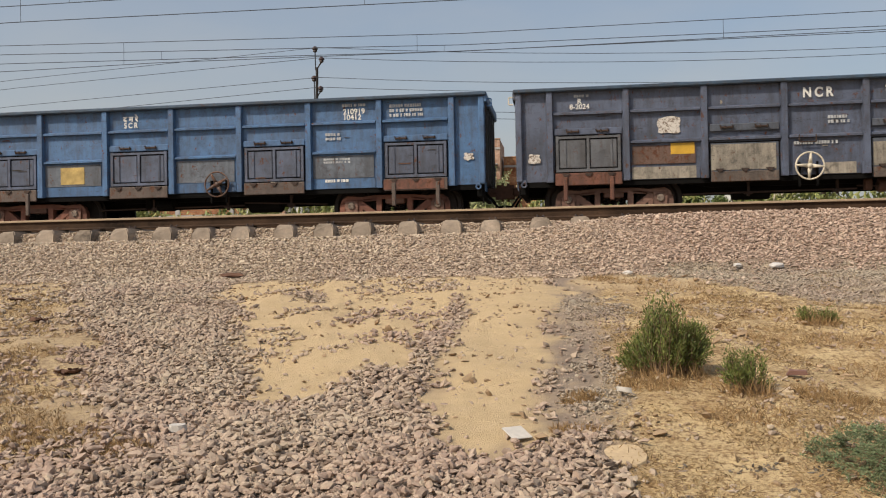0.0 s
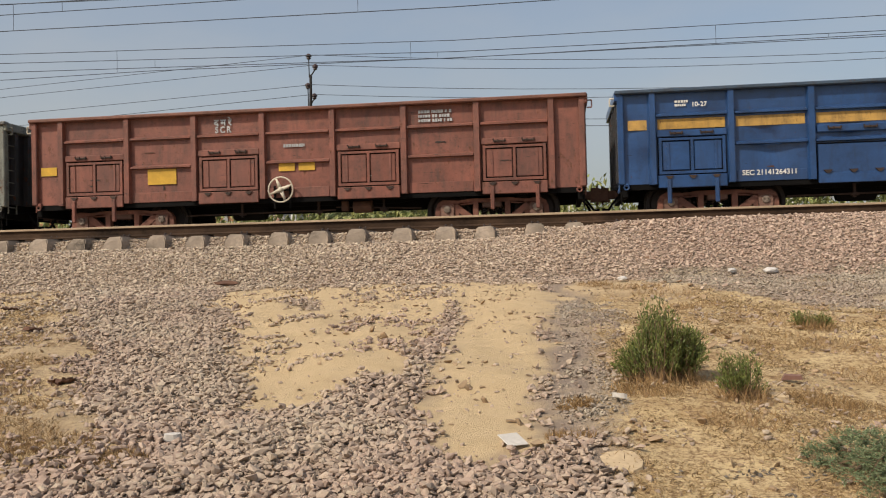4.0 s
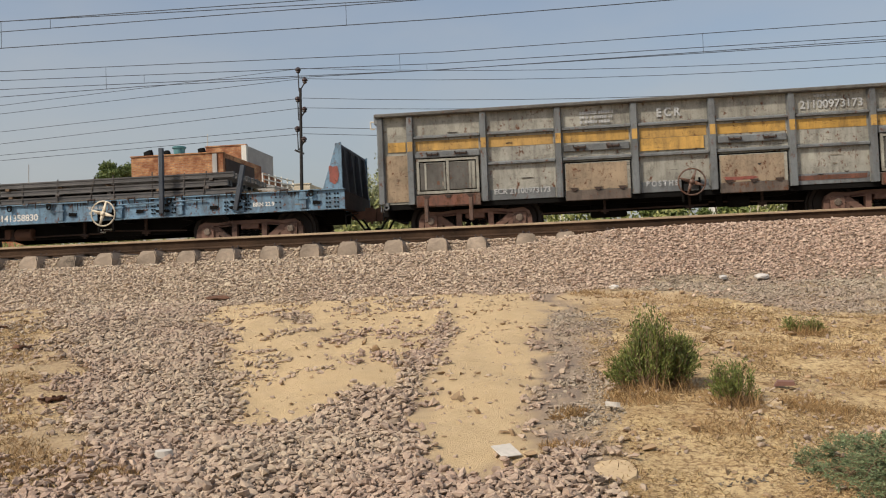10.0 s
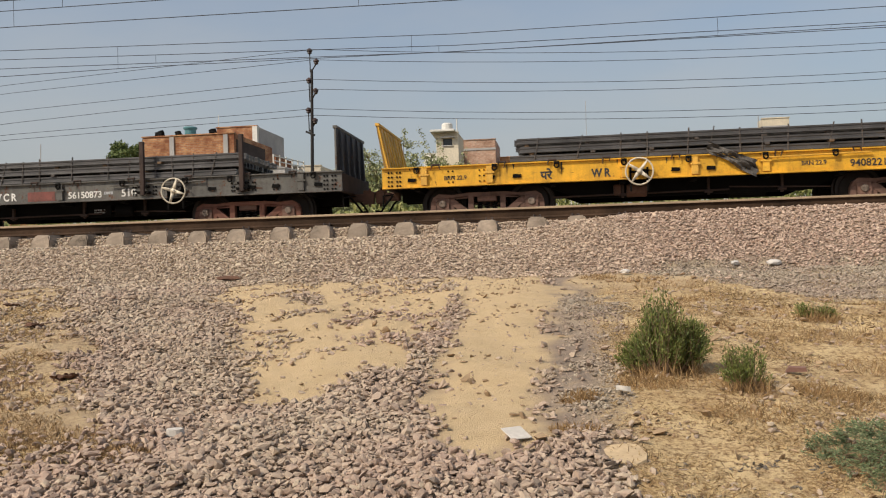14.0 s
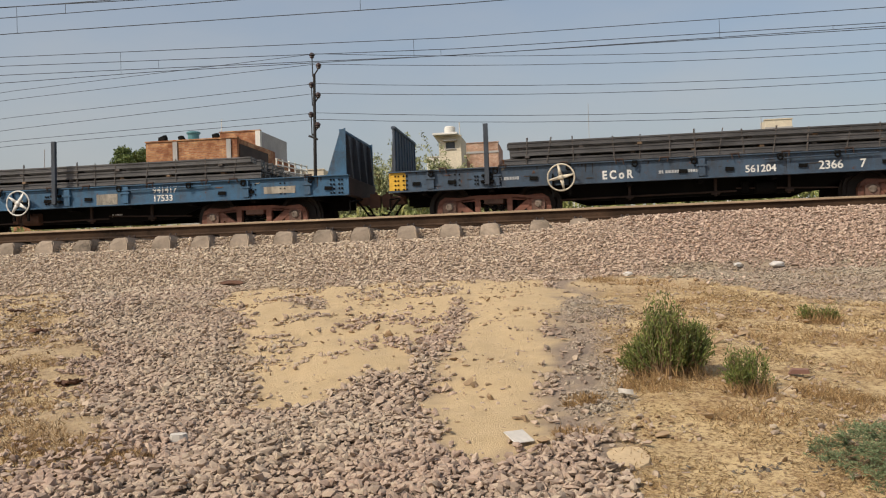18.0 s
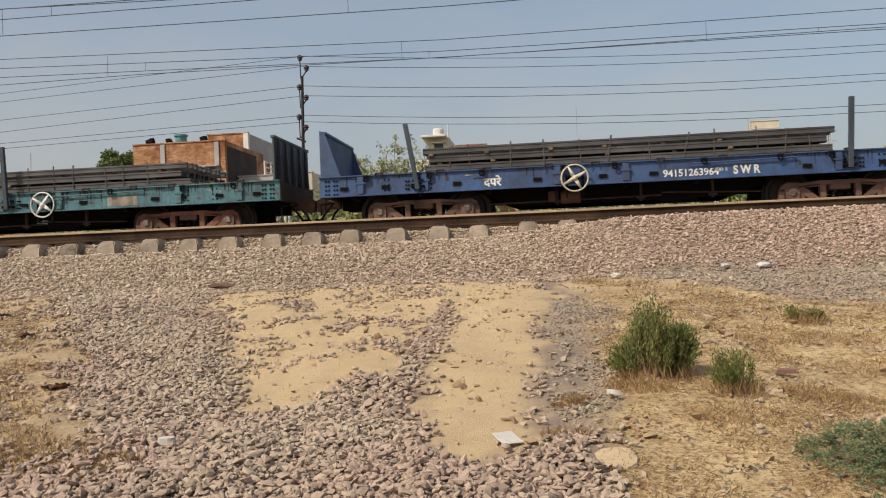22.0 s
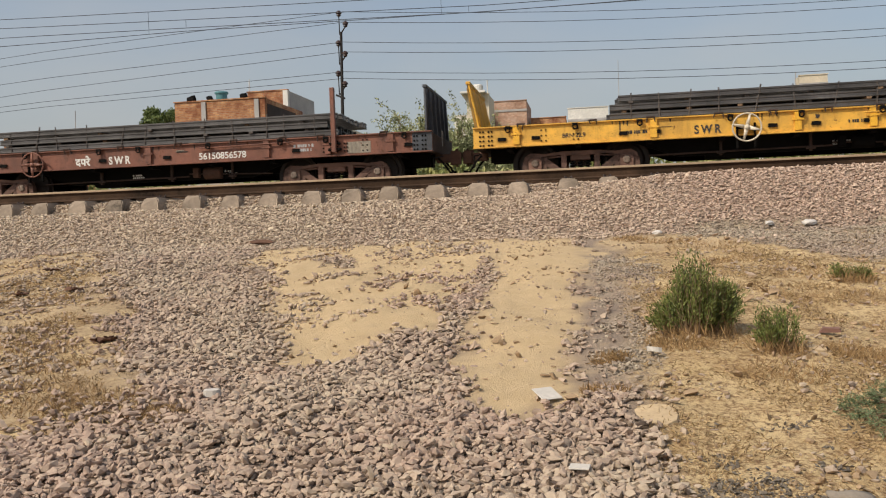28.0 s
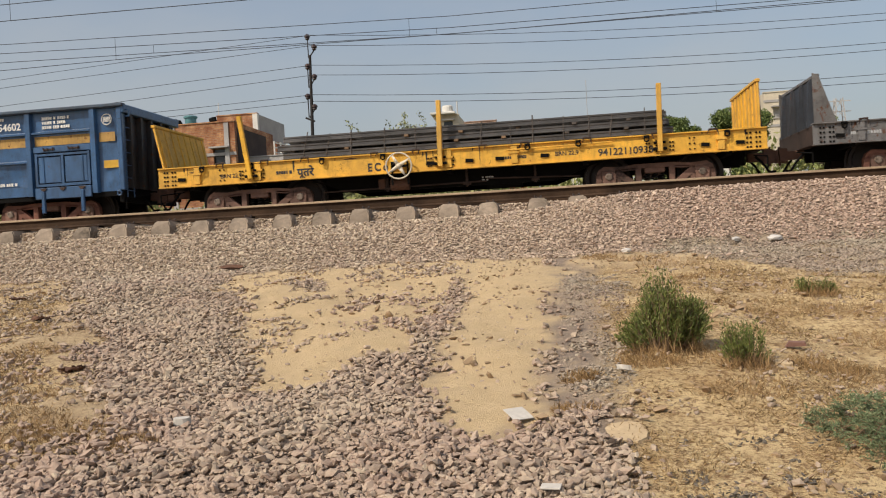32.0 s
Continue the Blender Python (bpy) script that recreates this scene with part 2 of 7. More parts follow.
def raw_mesh(name, verts, faces, material, smooth=False):
    """A mesh from numpy arrays: verts n x 3, faces m x 3."""
    me = bpy.data.meshes.new(name)
    me.vertices.add(len(verts))
    me.vertices.foreach_set("co", np.asarray(verts, np.float32).ravel())
    k = faces.shape[1]
    me.loops.add(faces.size)
    me.loops.foreach_set("vertex_index", np.asarray(faces, np.int32).ravel())
    me.polygons.add(len(faces))
    me.polygons.foreach_set("loop_start", np.arange(0, faces.size, k, dtype=np.int32))
    me.polygons.foreach_set("loop_total", np.full(len(faces), k, np.int32))
    me.update(calc_edges=True)
    me.validate()
    me.materials.append(material)
    if smooth:
        me.shade_smooth()
    else:
        me.shade_flat()
    return me


# ---- lie of the land ----
TRACK_NEAR, TRACK_TRAIN, TRACK_FAR = 14.26, 20.70, 26.4


_waves = np.random.default_rng(5).uniform(0, 1, (14, 3))


def smooth_noise(x, y, s, seed=0.0):
    """A cheap rolling noise for arrays, about -1 to 1: waves that run in all directions."""
    out = 0.0
    for i, (a, f, p) in enumerate(_waves):
        a = 2 * math.pi * (a + 0.137 * seed)
        k = s * (1.1 + 2.2 * f)
        out = out + np.sin(k * (x * math.cos(a) + y * math.sin(a)) + 6.283 * p * (1 + seed) + 0.6 * np.sin(0.7 * k * (y * math.cos(a) - x * math.sin(a))))
    return out / 4.2


def land(x, y):
    """Height of the ground before stones."""
    x, y = np.asarray(x, float), np.asarray(y, float)
    top = -0.435 + 0.225 / (1 + np.exp(-np.clip(x - 0.1, -9, 9) * 2.2))
    z = np.interp(y, [-60, 0, 4, 11.2], [-2.9, -2.43, -1.93, -0.95])
    t = np.clip((y - 11.0) / 1.35, 0, 1)
    z = np.where(y > 11.0, -0.972 + (top + 0.972) * t * (1.15 - 0.15 * t), z)
    back = np.interp(y, [12.4, 13.2, 16.2, 17.4, 18.8, 19.4, 29.0, 31.0, 45, 400, 3000], [0, -0.02, -0.05, -0.25, -0.25, -0.08, -0.10, -0.6, -0.7, -0.5, 0])
    crib = np.maximum(top, -0.255)
    bed = top + (crib - top) * np.clip((y - 12.96) / 0.20, 0, 1)
    z = np.where(y > 12.4, bed + (back - 0.375 - bed) * np.clip((y - 15.3) / 0.9, 0, 1), z)
    near = np.clip((11.3 - y) / 2, 0, 1) * np.clip((y + 3) / 3, 0, 1)
    z = z + near * (0.04 * smooth_noise(x, y, 0.8, 2) + 0.018 * smooth_noise(x, y, 2.3, 5) + 0.007 * smooth_noise(x, y, 6.1, 9))
    return z


def capsule(x, y, a, b, ra, rb):
    """1 inside a rounded strip from a to b, falling to 0 at its edge."""
    dx, dy = b[0] - a[0], b[1] - a[1]
    t = np.clip(((x - a[0]) * dx + (y - a[1]) * dy) / (dx * dx + dy * dy), 0, 1)
    d = np.hypot(x - a[0] - t * dx, y - a[1] - t * dy)
    r = ra + (rb - ra) * t
    w = 0.40 * smooth_noise(x, y, 2.1, 3) + 0.36 * smooth_noise(x, y, 5.3, 1) + 0.30 * smooth_noise(x, y, 13.0, 7)
    return np.clip(0.5 + (r - d) / (0.35 * r + 0.12) * 1.1 + w * np.clip(d / r - 0.2, 0, 1), 0, 1)


def covers(x, y, strewn=False):
    """Shares of bare sand, dry earth and fine grey gravel at a place; the rest is ballast."""
    a1 = capsule(x, y, (-3.24, 10.35), (-1.86, 5.85), 0.88, 0.32)
    a4 = 0.85 * capsule(x, y, (0.45, 10.35), (1.35, 10.2), 0.42, 0.36)
    a2 = capsule(x, y, (-1.80, 10.35), (-1.50, 6.7), 0.86, 0.36)
    a3 = capsule(x, y, (-0.62, 10.4), (-0.46, 5.12), 0.56, 0.33)
    a1 = a1 * (1 - 0.8 * capsule(x, y, (-2.95, 9.65), (-2.70, 9.3), 0.13, 0.12))
    sand = np.maximum.reduce([a1, a2, a3, a4])
    earth = np.clip((x - (0.16 + 0.05 * (10 - y) * (y > 9))) / 0.25 + 0.3 * smooth_noise(x, y, 1.8, 4), 0, 1) * np.clip((11.0 - y) / 0.3, 0, 1)
    left = np.maximum(capsule(x, y, (-7.1, 9.9), (-3.3, 4.6), 1.0, 0.55), capsule(x, y, (-3.0, 5.0), (-2.6, 4.5), 0.30, 0.22) * 0.8)
    left_sand = capsule(x, y, (-7.1, 9.9), (-3.5, 5.0), 1.0, 0.5)
    bare = np.clip(left_sand * (0.22 + 0.6 * smooth_noise(x, y, 1.7, 12) + 0.6 * smooth_noise(x, y, 4.3, 3) + 0.6 * smooth_noise(x, y, 10.7, 6)), 0, 1)
    earth = np.maximum.reduce([earth, 0.95 * left, np.clip((2.9 - y) / 0.6 + 0.5 * smooth_noise(x, y, 1.8, 4), 0, 1)])
    sand = np.maximum(sand, 0.62 * bare)
    patchy = np.clip(0.60 + 0.8 * smooth_noise(x, y, 2.6, 9) + 0.5 * smooth_noise(x, y, 7.1, 4), 0, 1)
    gravel = np.maximum(0.62 * patchy * capsule(x, y, (0.26, 9.2), (0.16, 5.6), 0.25, 0.20), 1.3 * capsule(x, y, (1.55, 10.72), (5.3, 9.2), 0.36, 1.85) * np.clip(0.45 + 0.75 * patchy + 0.6 * (y - 9.6), 0, 1) * (y < 11.15))
    fade = np.clip((11.05 - y) / 0.5 + 0.4 * smooth_noise(x, y, 4.0, 2), 0, 1)
    sand = sand * fade
    gravel = np.clip(gravel, 0, 1)
    if strewn:          # stones lie thinly on the sand's right part, in drifts
        drift = np.clip(0.80 + 0.45 * smooth_noise(x, y, 2.4, 11) + 0.40 * smooth_noise(x, y, 6.7, 5), 0.25, 1)
        thin = np.clip(1.0 + 0.4 * smooth_noise(x, y, 3.1, 8) + 0.3 * smooth_noise(x, y, 8.0, 3), 0.55, 1)
        sand = np.maximum.reduce([a1 * thin, a2 * drift, a3, a4, 0.5 * bare]) * fade
    return sand, earth * (1 - sand) * (1 - 0.8 * gravel), gravel * (1 - sand)


# ---- ground ----
def ground_material():
    m, nt, b = nodes_of("embankment earth")
    v = coords(nt, shift=False)
    big, mid, fine, grit = noise_tex(nt, v, 0.7), noise_tex(nt, v, 6, 12, 0.75), noise_tex(nt, v, 30, 8, 0.7), noise_tex(nt, v, 130, 3)

    def share(n):
        a = nt.nodes.new("ShaderNodeAttribute")
        a.attribute_name = n
        return a.outputs["Fac"]
    ball = mix(nt, fine, (0.16, 0.118, 0.086), (0.36, 0.275, 0.20))
    sand = mix(nt, ramp(nt, mid, 0.3, 0.7), (0.49, 0.355, 0.19), (0.605, 0.455, 0.26))
    sand = mix(nt, ramp(nt, grit, 0.3, 0.75, (0, 0, 0, 1), (0.35, 0.35, 0.35, 1)), sand, (0.42, 0.295, 0.165))
    earth = mix(nt, ramp(nt, mid, 0.36, 0.60), (0.345, 0.215, 0.086), (0.58, 0.43, 0.222))
    earth = mix(nt, ramp(nt, noise_tex(nt, v, 2.1, 9, 0.7), 0.42, 0.54), earth, (0.60, 0.45, 0.238))
    speck = mix(nt, ramp(nt, noise_tex(nt, v, 22, 10, 0.8), 0.50, 0.58), (0, 0, 0), ramp(nt, noise_tex(nt, v, 1.7, 6, 0.7), 0.36, 0.48, (0.35, 0.35, 0.35, 1), (1, 1, 1, 1)))
    earth = mix(nt, speck, earth, (0.17, 0.092, 0.036))
    chaff = ramp(nt, noise_tex(nt, coords(nt, (1.0, 2.2, 1.0), False), 34, 9, 0.78), 0.50, 0.56)
    earth = mix(nt, mix(nt, 1.0, chaff, ramp(nt, noise_tex(nt, v, 3.1, 8, 0.7), 0.42, 0.56), "MULTIPLY"), earth, (0.235, 0.14, 0.06))
    grav = mix(nt, fine, (0.29, 0.235, 0.165), (0.50, 0.405, 0.275))
    far = mix(nt, ramp(nt, big, 0.35, 0.65), (0.07, 0.085, 0.03), (0.22, 0.17, 0.09))
    c = mix(nt, share("sand"), ball, sand)
    c = mix(nt, share("earth"), c, earth)
    c = mix(nt, share("gravel"), c, grav)
    c = mix(nt, share("verge"), c, far)
    nt.links.new(c, b.inputs["Base Color"])
    b.inputs["Roughness"].default_value = 0.95
    bump(nt, b, mix(nt, 0.45, mix(nt, 0.5, mid, fine), grit), 0.9, 0.035)
    return m


def build_ground():
    def axis(lo, hi, fine_lo, fine_hi, step):
        core = np.arange(fine_lo, fine_hi, step)
        g = np.geomspace(step, hi - fine_hi, 34) + fine_hi
        l = fine_lo - np.geomspace(step, fine_lo - lo, 34)[::-1]
        return np.concatenate([l, core, g])
    xs, ys = axis(-3000, 3000, -10.5, 6.0, 0.055), axis(-400, 3500, 3.0, 13.2, 0.055)
    X, Y = np.meshgrid(xs, ys)
    Z = land(X, Y)
    sand, earth, gravel = covers(X, Y)
    Z = Z + 0.010 * sand * (Y < 11) - 0.012 * gravel
    n, k = X.shape[1], X.shape[0]
    i = (np.arange(k - 1)[:, None] * n + np.arange(n - 1)[None, :]).ravel()
    me = raw_mesh("ground", np.stack([X, Y, Z], -1).reshape(-1, 3), np.stack([i, i + 1, i + n + 1, i + n], 1), ground_material(), True)
    verge = np.clip((Y - 28.4) / 0.6, 0, 1) + 0
    for name, val in (("sand", sand), ("earth", earth), ("gravel", gravel), ("verge", np.clip(verge, 0, 1))):
        a = me.attributes.new(name, "FLOAT", "POINT")
        a.data.foreach_set("value", np.clip(val, 0, 1).astype(np.float32).ravel())
    return tagged(new("ground", me), "sandy embankment with dry earth and gravel", "ground", kind="structure")


ground = build_ground()


# ---- ballast stones ----
def stone_material(name, tint, mixed=0.0):
    m, nt, b = nodes_of(name)
    geo = nt.nodes.new("ShaderNodeNewGeometry")
    oi = nt.nodes.new("ShaderNodeObjectInfo")
    ad = nt.nodes.new("ShaderNodeMath")
    ad.operation = "ADD"
    nt.links.new(geo.outputs["Random Per Island"], ad.inputs[0])
    nt.links.new(oi.outputs["Random"], ad.inputs[1])
    fr = nt.nodes.new("ShaderNodeMath")
    fr.operation = "FRACT"
    nt.links.new(ad.outputs[0], fr.inputs[0])
    r = nt.nodes.new("ShaderNodeValToRGB")
    cr = r.color_ramp
    cr.elements[0].position, cr.elements[1].position = 0.0, 1.0
    stops = [(0.0, (0.185, 0.138, 0.105)), (0.25, (0.285, 0.215, 0.162)), (0.5, (0.35, 0.268, 0.20)), (0.85, (0.37, 0.30, 0.222)), (1.0, (0.42, 0.34, 0.25))]
    while len(cr.elements) < 5:
        cr.elements.new(0.5)
    for el, (p, c) in zip(cr.elements, stops):
        el.position, el.color = p, (c[0] * tint[0], c[1] * tint[1], c[2] * tint[2], 1)
    nt.links.new(fr.outputs[0], r.inputs[0])
    v = coords(nt, shift=False)
    f = noise_tex(nt, v, 60, 5)
    sx = nt.nodes.new("ShaderNodeSeparateXYZ")
    nt.links.new(v, sx.inputs[0])
    east = nt.nodes.new("ShaderNodeMapRange")
    east.inputs["From Min"].default_value, east.inputs["From Max"].default_value = -2.5, 2.5
    nt.links.new(sx.outputs[0], east.inputs["Value"])
    redder = mix(nt, mixed, ramp(nt, noise_tex(nt, v, 0.45, 4), 0.42, 0.60, (0, 0, 0, 1), (0.2, 0.2, 0.2, 1) if mixed else (0.9, 0.9, 0.9, 1)), east.outputs[0], "ADD")
    pink = mix(nt, redder, r.outputs[0], (0.95, 0.86, 0.90), "MULTIPLY")
    c = mix(nt, ramp(nt, f, 0.35, 0.7, (0, 0, 0, 1), (0.4, 0.4, 0.4, 1)), pink, (0.47, 0.39, 0.29))
    nt.links.new(c, b.inputs["Base Color"])
    b.inputs["Roughness"].default_value = 0.9
    bump(nt, b, f, 0.4, 0.006)
    return m


STONE = stone_material("ballast stone", (1.035, 1.02, 0.995))
STONE_NEW = stone_material("pale ballast stone", (1.38, 1.41, 1.39), 1.0)
GRAVEL = stone_material("grey gravel", (0.90, 0.96, 0.95))
rng = np.random.default_rng(7)
_g = (1 + 5 ** 0.5) / 2
ICO_V = np.array([(-1, _g, 0), (1, _g, 0), (-1, -_g, 0), (1, -_g, 0), (0, -1, _g), (0, 1, _g), (0, -1, -_g), (0, 1, -_g), (_g, 0, -1), (_g, 0, 1), (-_g, 0, -1), (-_g, 0, 1)]) / 1.902
ICO_F = np.array(
                 [0, 11, 5, 0, 5, 1, 0, 1, 7, 0, 7, 10, 0, 10, 11, 1, 5, 9, 5, 11, 4, 11, 10, 2, 10, 7, 6, 7, 1, 8, 3, 9, 4, 3, 4, 2, 3, 2, 6, 3, 6, 8, 3, 8, 9, 4, 9, 5, 2, 4, 11, 6, 2, 10, 8, 6, 7, 9, 8, 1]).reshape(-1, 3)


def stones_at(P, size, flat=0.78):
    """Broken stones at the places P, of the sizes given, as one array of points and faces."""
    n = len(P)
    base = ICO_V[None] * (1 + rng.uniform(-0.36, 0.30, (n, 12, 1))) + rng.uniform(-0.24, 0.24, (n, 12, 3))
    sc = np.stack([rng.uniform(0.9, 1.75, n), rng.uniform(0.65, 1.1, n), rng.uniform(flat - 0.35, flat + 0.05, n)], -1) * (size * 0.5)[:, None]
    base = base * sc[:, None, :]
    a, t, d = rng.uniform(0, 6.283, n), rng.normal(0, 0.6, n), rng.uniform(0, 6.283, n)
    ca, sa, ct, st, cd, sd = np.cos(a), np.sin(a), np.cos(t), np.sin(t), np.cos(d), np.sin(d)
    Rz = np.zeros((n, 3, 3)); Rz[:, 0, 0] = ca; Rz[:, 0, 1] = -sa; Rz[:, 1, 0] = sa; Rz[:, 1, 1] = ca; Rz[:, 2, 2] = 1
    Rx = np.zeros((n, 3, 3)); Rx[:, 0, 0] = 1; Rx[:, 1, 1] = ct; Rx[:, 1, 2] = -st; Rx[:, 2, 1] = st; Rx[:, 2, 2] = ct
    Rd = np.zeros((n, 3, 3)); Rd[:, 0, 0] = cd; Rd[:, 0, 1] = -sd; Rd[:, 1, 0] = sd; Rd[:, 1, 1] = cd; Rd[:, 2, 2] = 1
    V = np.einsum("nij,nkj->nki", Rd @ Rx @ Rz, base) + P[:, None, :]
    Fc = ICO_F[None] + (np.arange(n) * 12)[:, None, None]
    return V.reshape(-1, 3), Fc.reshape(-1, 3)


def scatter(density, y0, y1, keep, lift, size):
    """Random places on the land between two lines, widening with the distance; keep(x, y): the share kept."""
    n = int(density * (y1 - y0) * 1.15 * (y0 + y1) / 2)
    y = np.sqrt(rng.uniform(y0 ** 2, y1 ** 2, n))
    x = y * rng.uniform(-0.78, 0.44, n)
    ok = rng.uniform(0, 1, n) < keep(x, y)
    x, y = x[ok], y[ok]
    s = size(len(x), y)
    return np.stack([x, y, land(x, y) + s * rng.uniform(lift - 0.25, lift + 0.35, len(x))], -1), s


def ballast_share(x, y):
    s, e, g = covers(x, y, True)
    slab = np.exp(-(((x - 0.31) / 0.17) ** 2 + ((y - 4.66) / 0.15) ** 2) ** 3)
    strip = np.clip((x + 0.17) / 0.12, 0, 1) * np.clip((y - 4.85) / 0.25, 0, 1) * (y < 10.6)
    return np.clip(1.0 - 1.2 * slab - 0.93 * strip - 1.15 * s ** 0.7 - np.where(x > 0, 1.05, 0.84) * e - 1.0 * g, 0.0, 1)


def stone_size(n, y):
    return np.clip(rng.lognormal(math.log(0.0335), 0.26, n), 0.016, 0.060)


_P, _S = [], []
for lo, hi, dens, k in ((3.0, 6.0, 2000, 1.0), (6.0, 9.0, 1800, 1.0), (9.0, 10.6, 1800, 0.95), (10.6, 13.4, 2300, 0.84)):
    p, s = scatter(dens, lo, hi, ballast_share, 0.34, lambda n, y: k * stone_size(n, y))
    _P.append(p), _S.append(s)
# pebbles strewn on sand and earth
p, s = scatter(900, 3.6, 11.2, lambda x, y: (0.085 + 0.235 * (x > -0.1)) * (1 - ballast_share(x, y)) * np.clip(smooth_noise(x, y, 1.9, 6) * 0.8 + 0.2 + 0.5 * smooth_noise(x, y, 6.3, 2), 0.06, 1), 0.10, lambda n, y: np.clip(rng.lognormal(math.log(0.019), 0.48, n), 0.008, 0.055))
_P.append(p), _S.append(s)
# between the rails and under the passing train
n = 3200
bx, by = rng.uniform(-13, 7.5, n), rng.uniform(12.8, 15.9, n)
_P.append(np.stack([bx, by, land(bx, by) + 0.02], -1)), _S.append(stone_size(n, by))
n = 3500
bx, by = rng.uniform(-17, 10, n), rng.uniform(18.4, 23, n)
_P.append(np.stack([bx, by, land(bx, by) + 0.02], -1)), _S.append(stone_size(n, by))
_P, _S = np.concatenate(_P), np.concatenate(_S)
_near = np.argsort(np.where((_S > 0.036) & (_P[:, 0] > -2.6) & (_P[:, 0] < 0.6) & (_P[:, 1] > 4.05), _P[:, 1], 99))[:300]
_rest = np.ones(len(_P), bool)
_slope = _P[:, 1] + 0.45 * smooth_noise(_P[:, 0], _P[:, 1], 0.9, 2) + rng.normal(0, 0.45, len(_P)) < 10.4
_rest[_near] = False
_P[:, 2] += 0.008 * covers(_P[:, 0], _P[:, 1])[0] * (_P[:, 1] < 11)
_V, _F = stones_at(_P[_rest & _slope], _S[_rest & _slope])
ballast = tagged(new("ballast", raw_mesh("ballast", _V, _F, STONE)), "pinkish grey broken stone ballast on the slope", "ballast", kind="stuff")
_V, _F = stones_at(_P[_rest & ~_slope], _S[_rest & ~_slope], 0.66)
tagged(new("ballast", raw_mesh("ballast", _V, _F, STONE_NEW)), "lighter stone ballast along the track", "ballast", kind="stuff")
_kinds = []
for k in range(14):
    v, f = stones_at(np.zeros((1, 3)), np.array([1.0]))
    _kinds.append(raw_mesh("stone", v, f, STONE))
for k, i in enumerate(_near):
    o = part("stone", _kinds[k % 14], None, ground)
    o.location, o.scale, o.rotation_euler = _P[i], (_S[i],) * 3, (0, 0, rng.uniform(0, 6.28))
p, s = scatter(6000, 4.5, 11.4, lambda x, y: 0.95 * covers(x, y)[2] * np.clip(0.75 + 0.6 * smooth_noise(x, y, 5.5, 3), 0.1, 1), 0.15, lambda n, y: np.clip(rng.lognormal(math.log(0.015), 0.45, n), 0.006, 0.045))
_V, _F = stones_at(p, s)
tagged(new("gravel", raw_mesh("gravel", _V, _F, GRAVEL)), "fine grey gravel beside the ballast", "gravel", kind="stuff")
# ash and cinders at the slope's foot
ASH = stone_material("dark cinders", (0.18, 0.19, 0.20))
p, s = scatter(4500, 3.2, 4.6, lambda x, y: np.clip(1.4 * capsule(x, y, (0.62, 3.78), (0.84, 3.70), 0.15, 0.15) - 0.25 + 0.5 * smooth_noise(x, y, 8.0, 3), 0, 1), 0.1, lambda n, y: rng.uniform(0.008, 0.028, n))
_V, _F = stones_at(p, s, 0.5)
tagged(new("cinders", raw_mesh("cinders", _V, _F, ASH)), "dark cinders and ash on bare earth", "cinders", kind="stuff")
# clods of earth on the bare sand
CLOD = plain("sandy clod", (0.36, 0.25, 0.145), 0.95, 0.0, 0.35, 20, 0.5)
p, s = scatter(420, 3.8, 11.0, lambda x, y: np.clip((0.35 * covers(x, y)[0] + 0.6 * covers(x, y)[1]) * (0.25 + 0.9 * smooth_noise(x, y, 3.3, 4)), 0.03, 1) * (covers(x, y)[0] + covers(x, y)[1] > 0.3),
               0.05, lambda n, y: np.clip(rng.lognormal(math.log(0.024), 0.5, n), 0.008, 0.07))
p[:, 2] += 0.01 * covers(p[:, 0], p[:, 1])[0]
_V, _F = stones_at(p, s, 0.5)
tagged(new("clods", raw_mesh("clods", _V, _F, CLOD)), "small clods strewn on the sand", "clods", kind="stuff")


# ---- tracks ----
RAIL_SIDE = plain("rusty rail side", (0.058, 0.034, 0.020), 0.9, 0.0, 0.6, 6, 0.3)
RAIL_SIDE.node_tree.nodes["Principled BSDF"].inputs["Specular IOR Level"].default_value = 0.2
CONCRETE = plain("weathered sleeper concrete", (0.30, 0.24, 0.18), 0.95, 0.0, 0.6, 5, 0.9)
CLIP = plain("dark rail clip steel", (0.05, 0.035, 0.03), 0.8, 0.2, 0.3, 8, 0.2)


def rail_profile(h=0.172, head=0.036, foot=0.075):
    return [(-foot, 0), (foot, 0), (foot, 0.012), (0.012, 0.034), (0.010, h - 0.05), (head, h - 0.038), (head, h - 0.008), (head - 0.008, h),
            (-head + 0.008, h), (-head, h - 0.008), (-head, h - 0.038), (-0.010, h - 0.05), (-0.012, 0.034), (-foot, 0.012)]


def load_profile(h=0.132):
    """A heavy rail with a thick web, as it lies in the loads."""
    return [(-0.062, 0), (0.062, 0), (0.062, 0.018), (0.036, 0.032), (0.034, h - 0.048), (0.046, h - 0.036), (0.046, h - 0.008), (0.038, h),
            (-0.038, h), (-0.046, h - 0.008), (-0.046, h - 0.036), (-0.034, h - 0.048), (-0.036, 0.032), (-0.062, 0.018)]


def build_track(y, half, label):
    top = tagged(new("railway_track"), label, "track", group="railway tracks", kind="structure")
    top.location = (0, y, 0)
    for side in (-1, 1):
        bm = shape(prism, [(side * 0.874 + a, b - 0.172) for a, b in rail_profile()], -half, half, "x")
        part("rail", bm, RAIL_SIDE, top, "rusty steel running rail")
        part("running_surface", shape(box, -half, half, side * 0.874 - 0.0375, side * 0.874 + 0.0375, -0.032, 0.0015, 0.004), RAIL_TOP, top, "worn bright rail head")
    return top


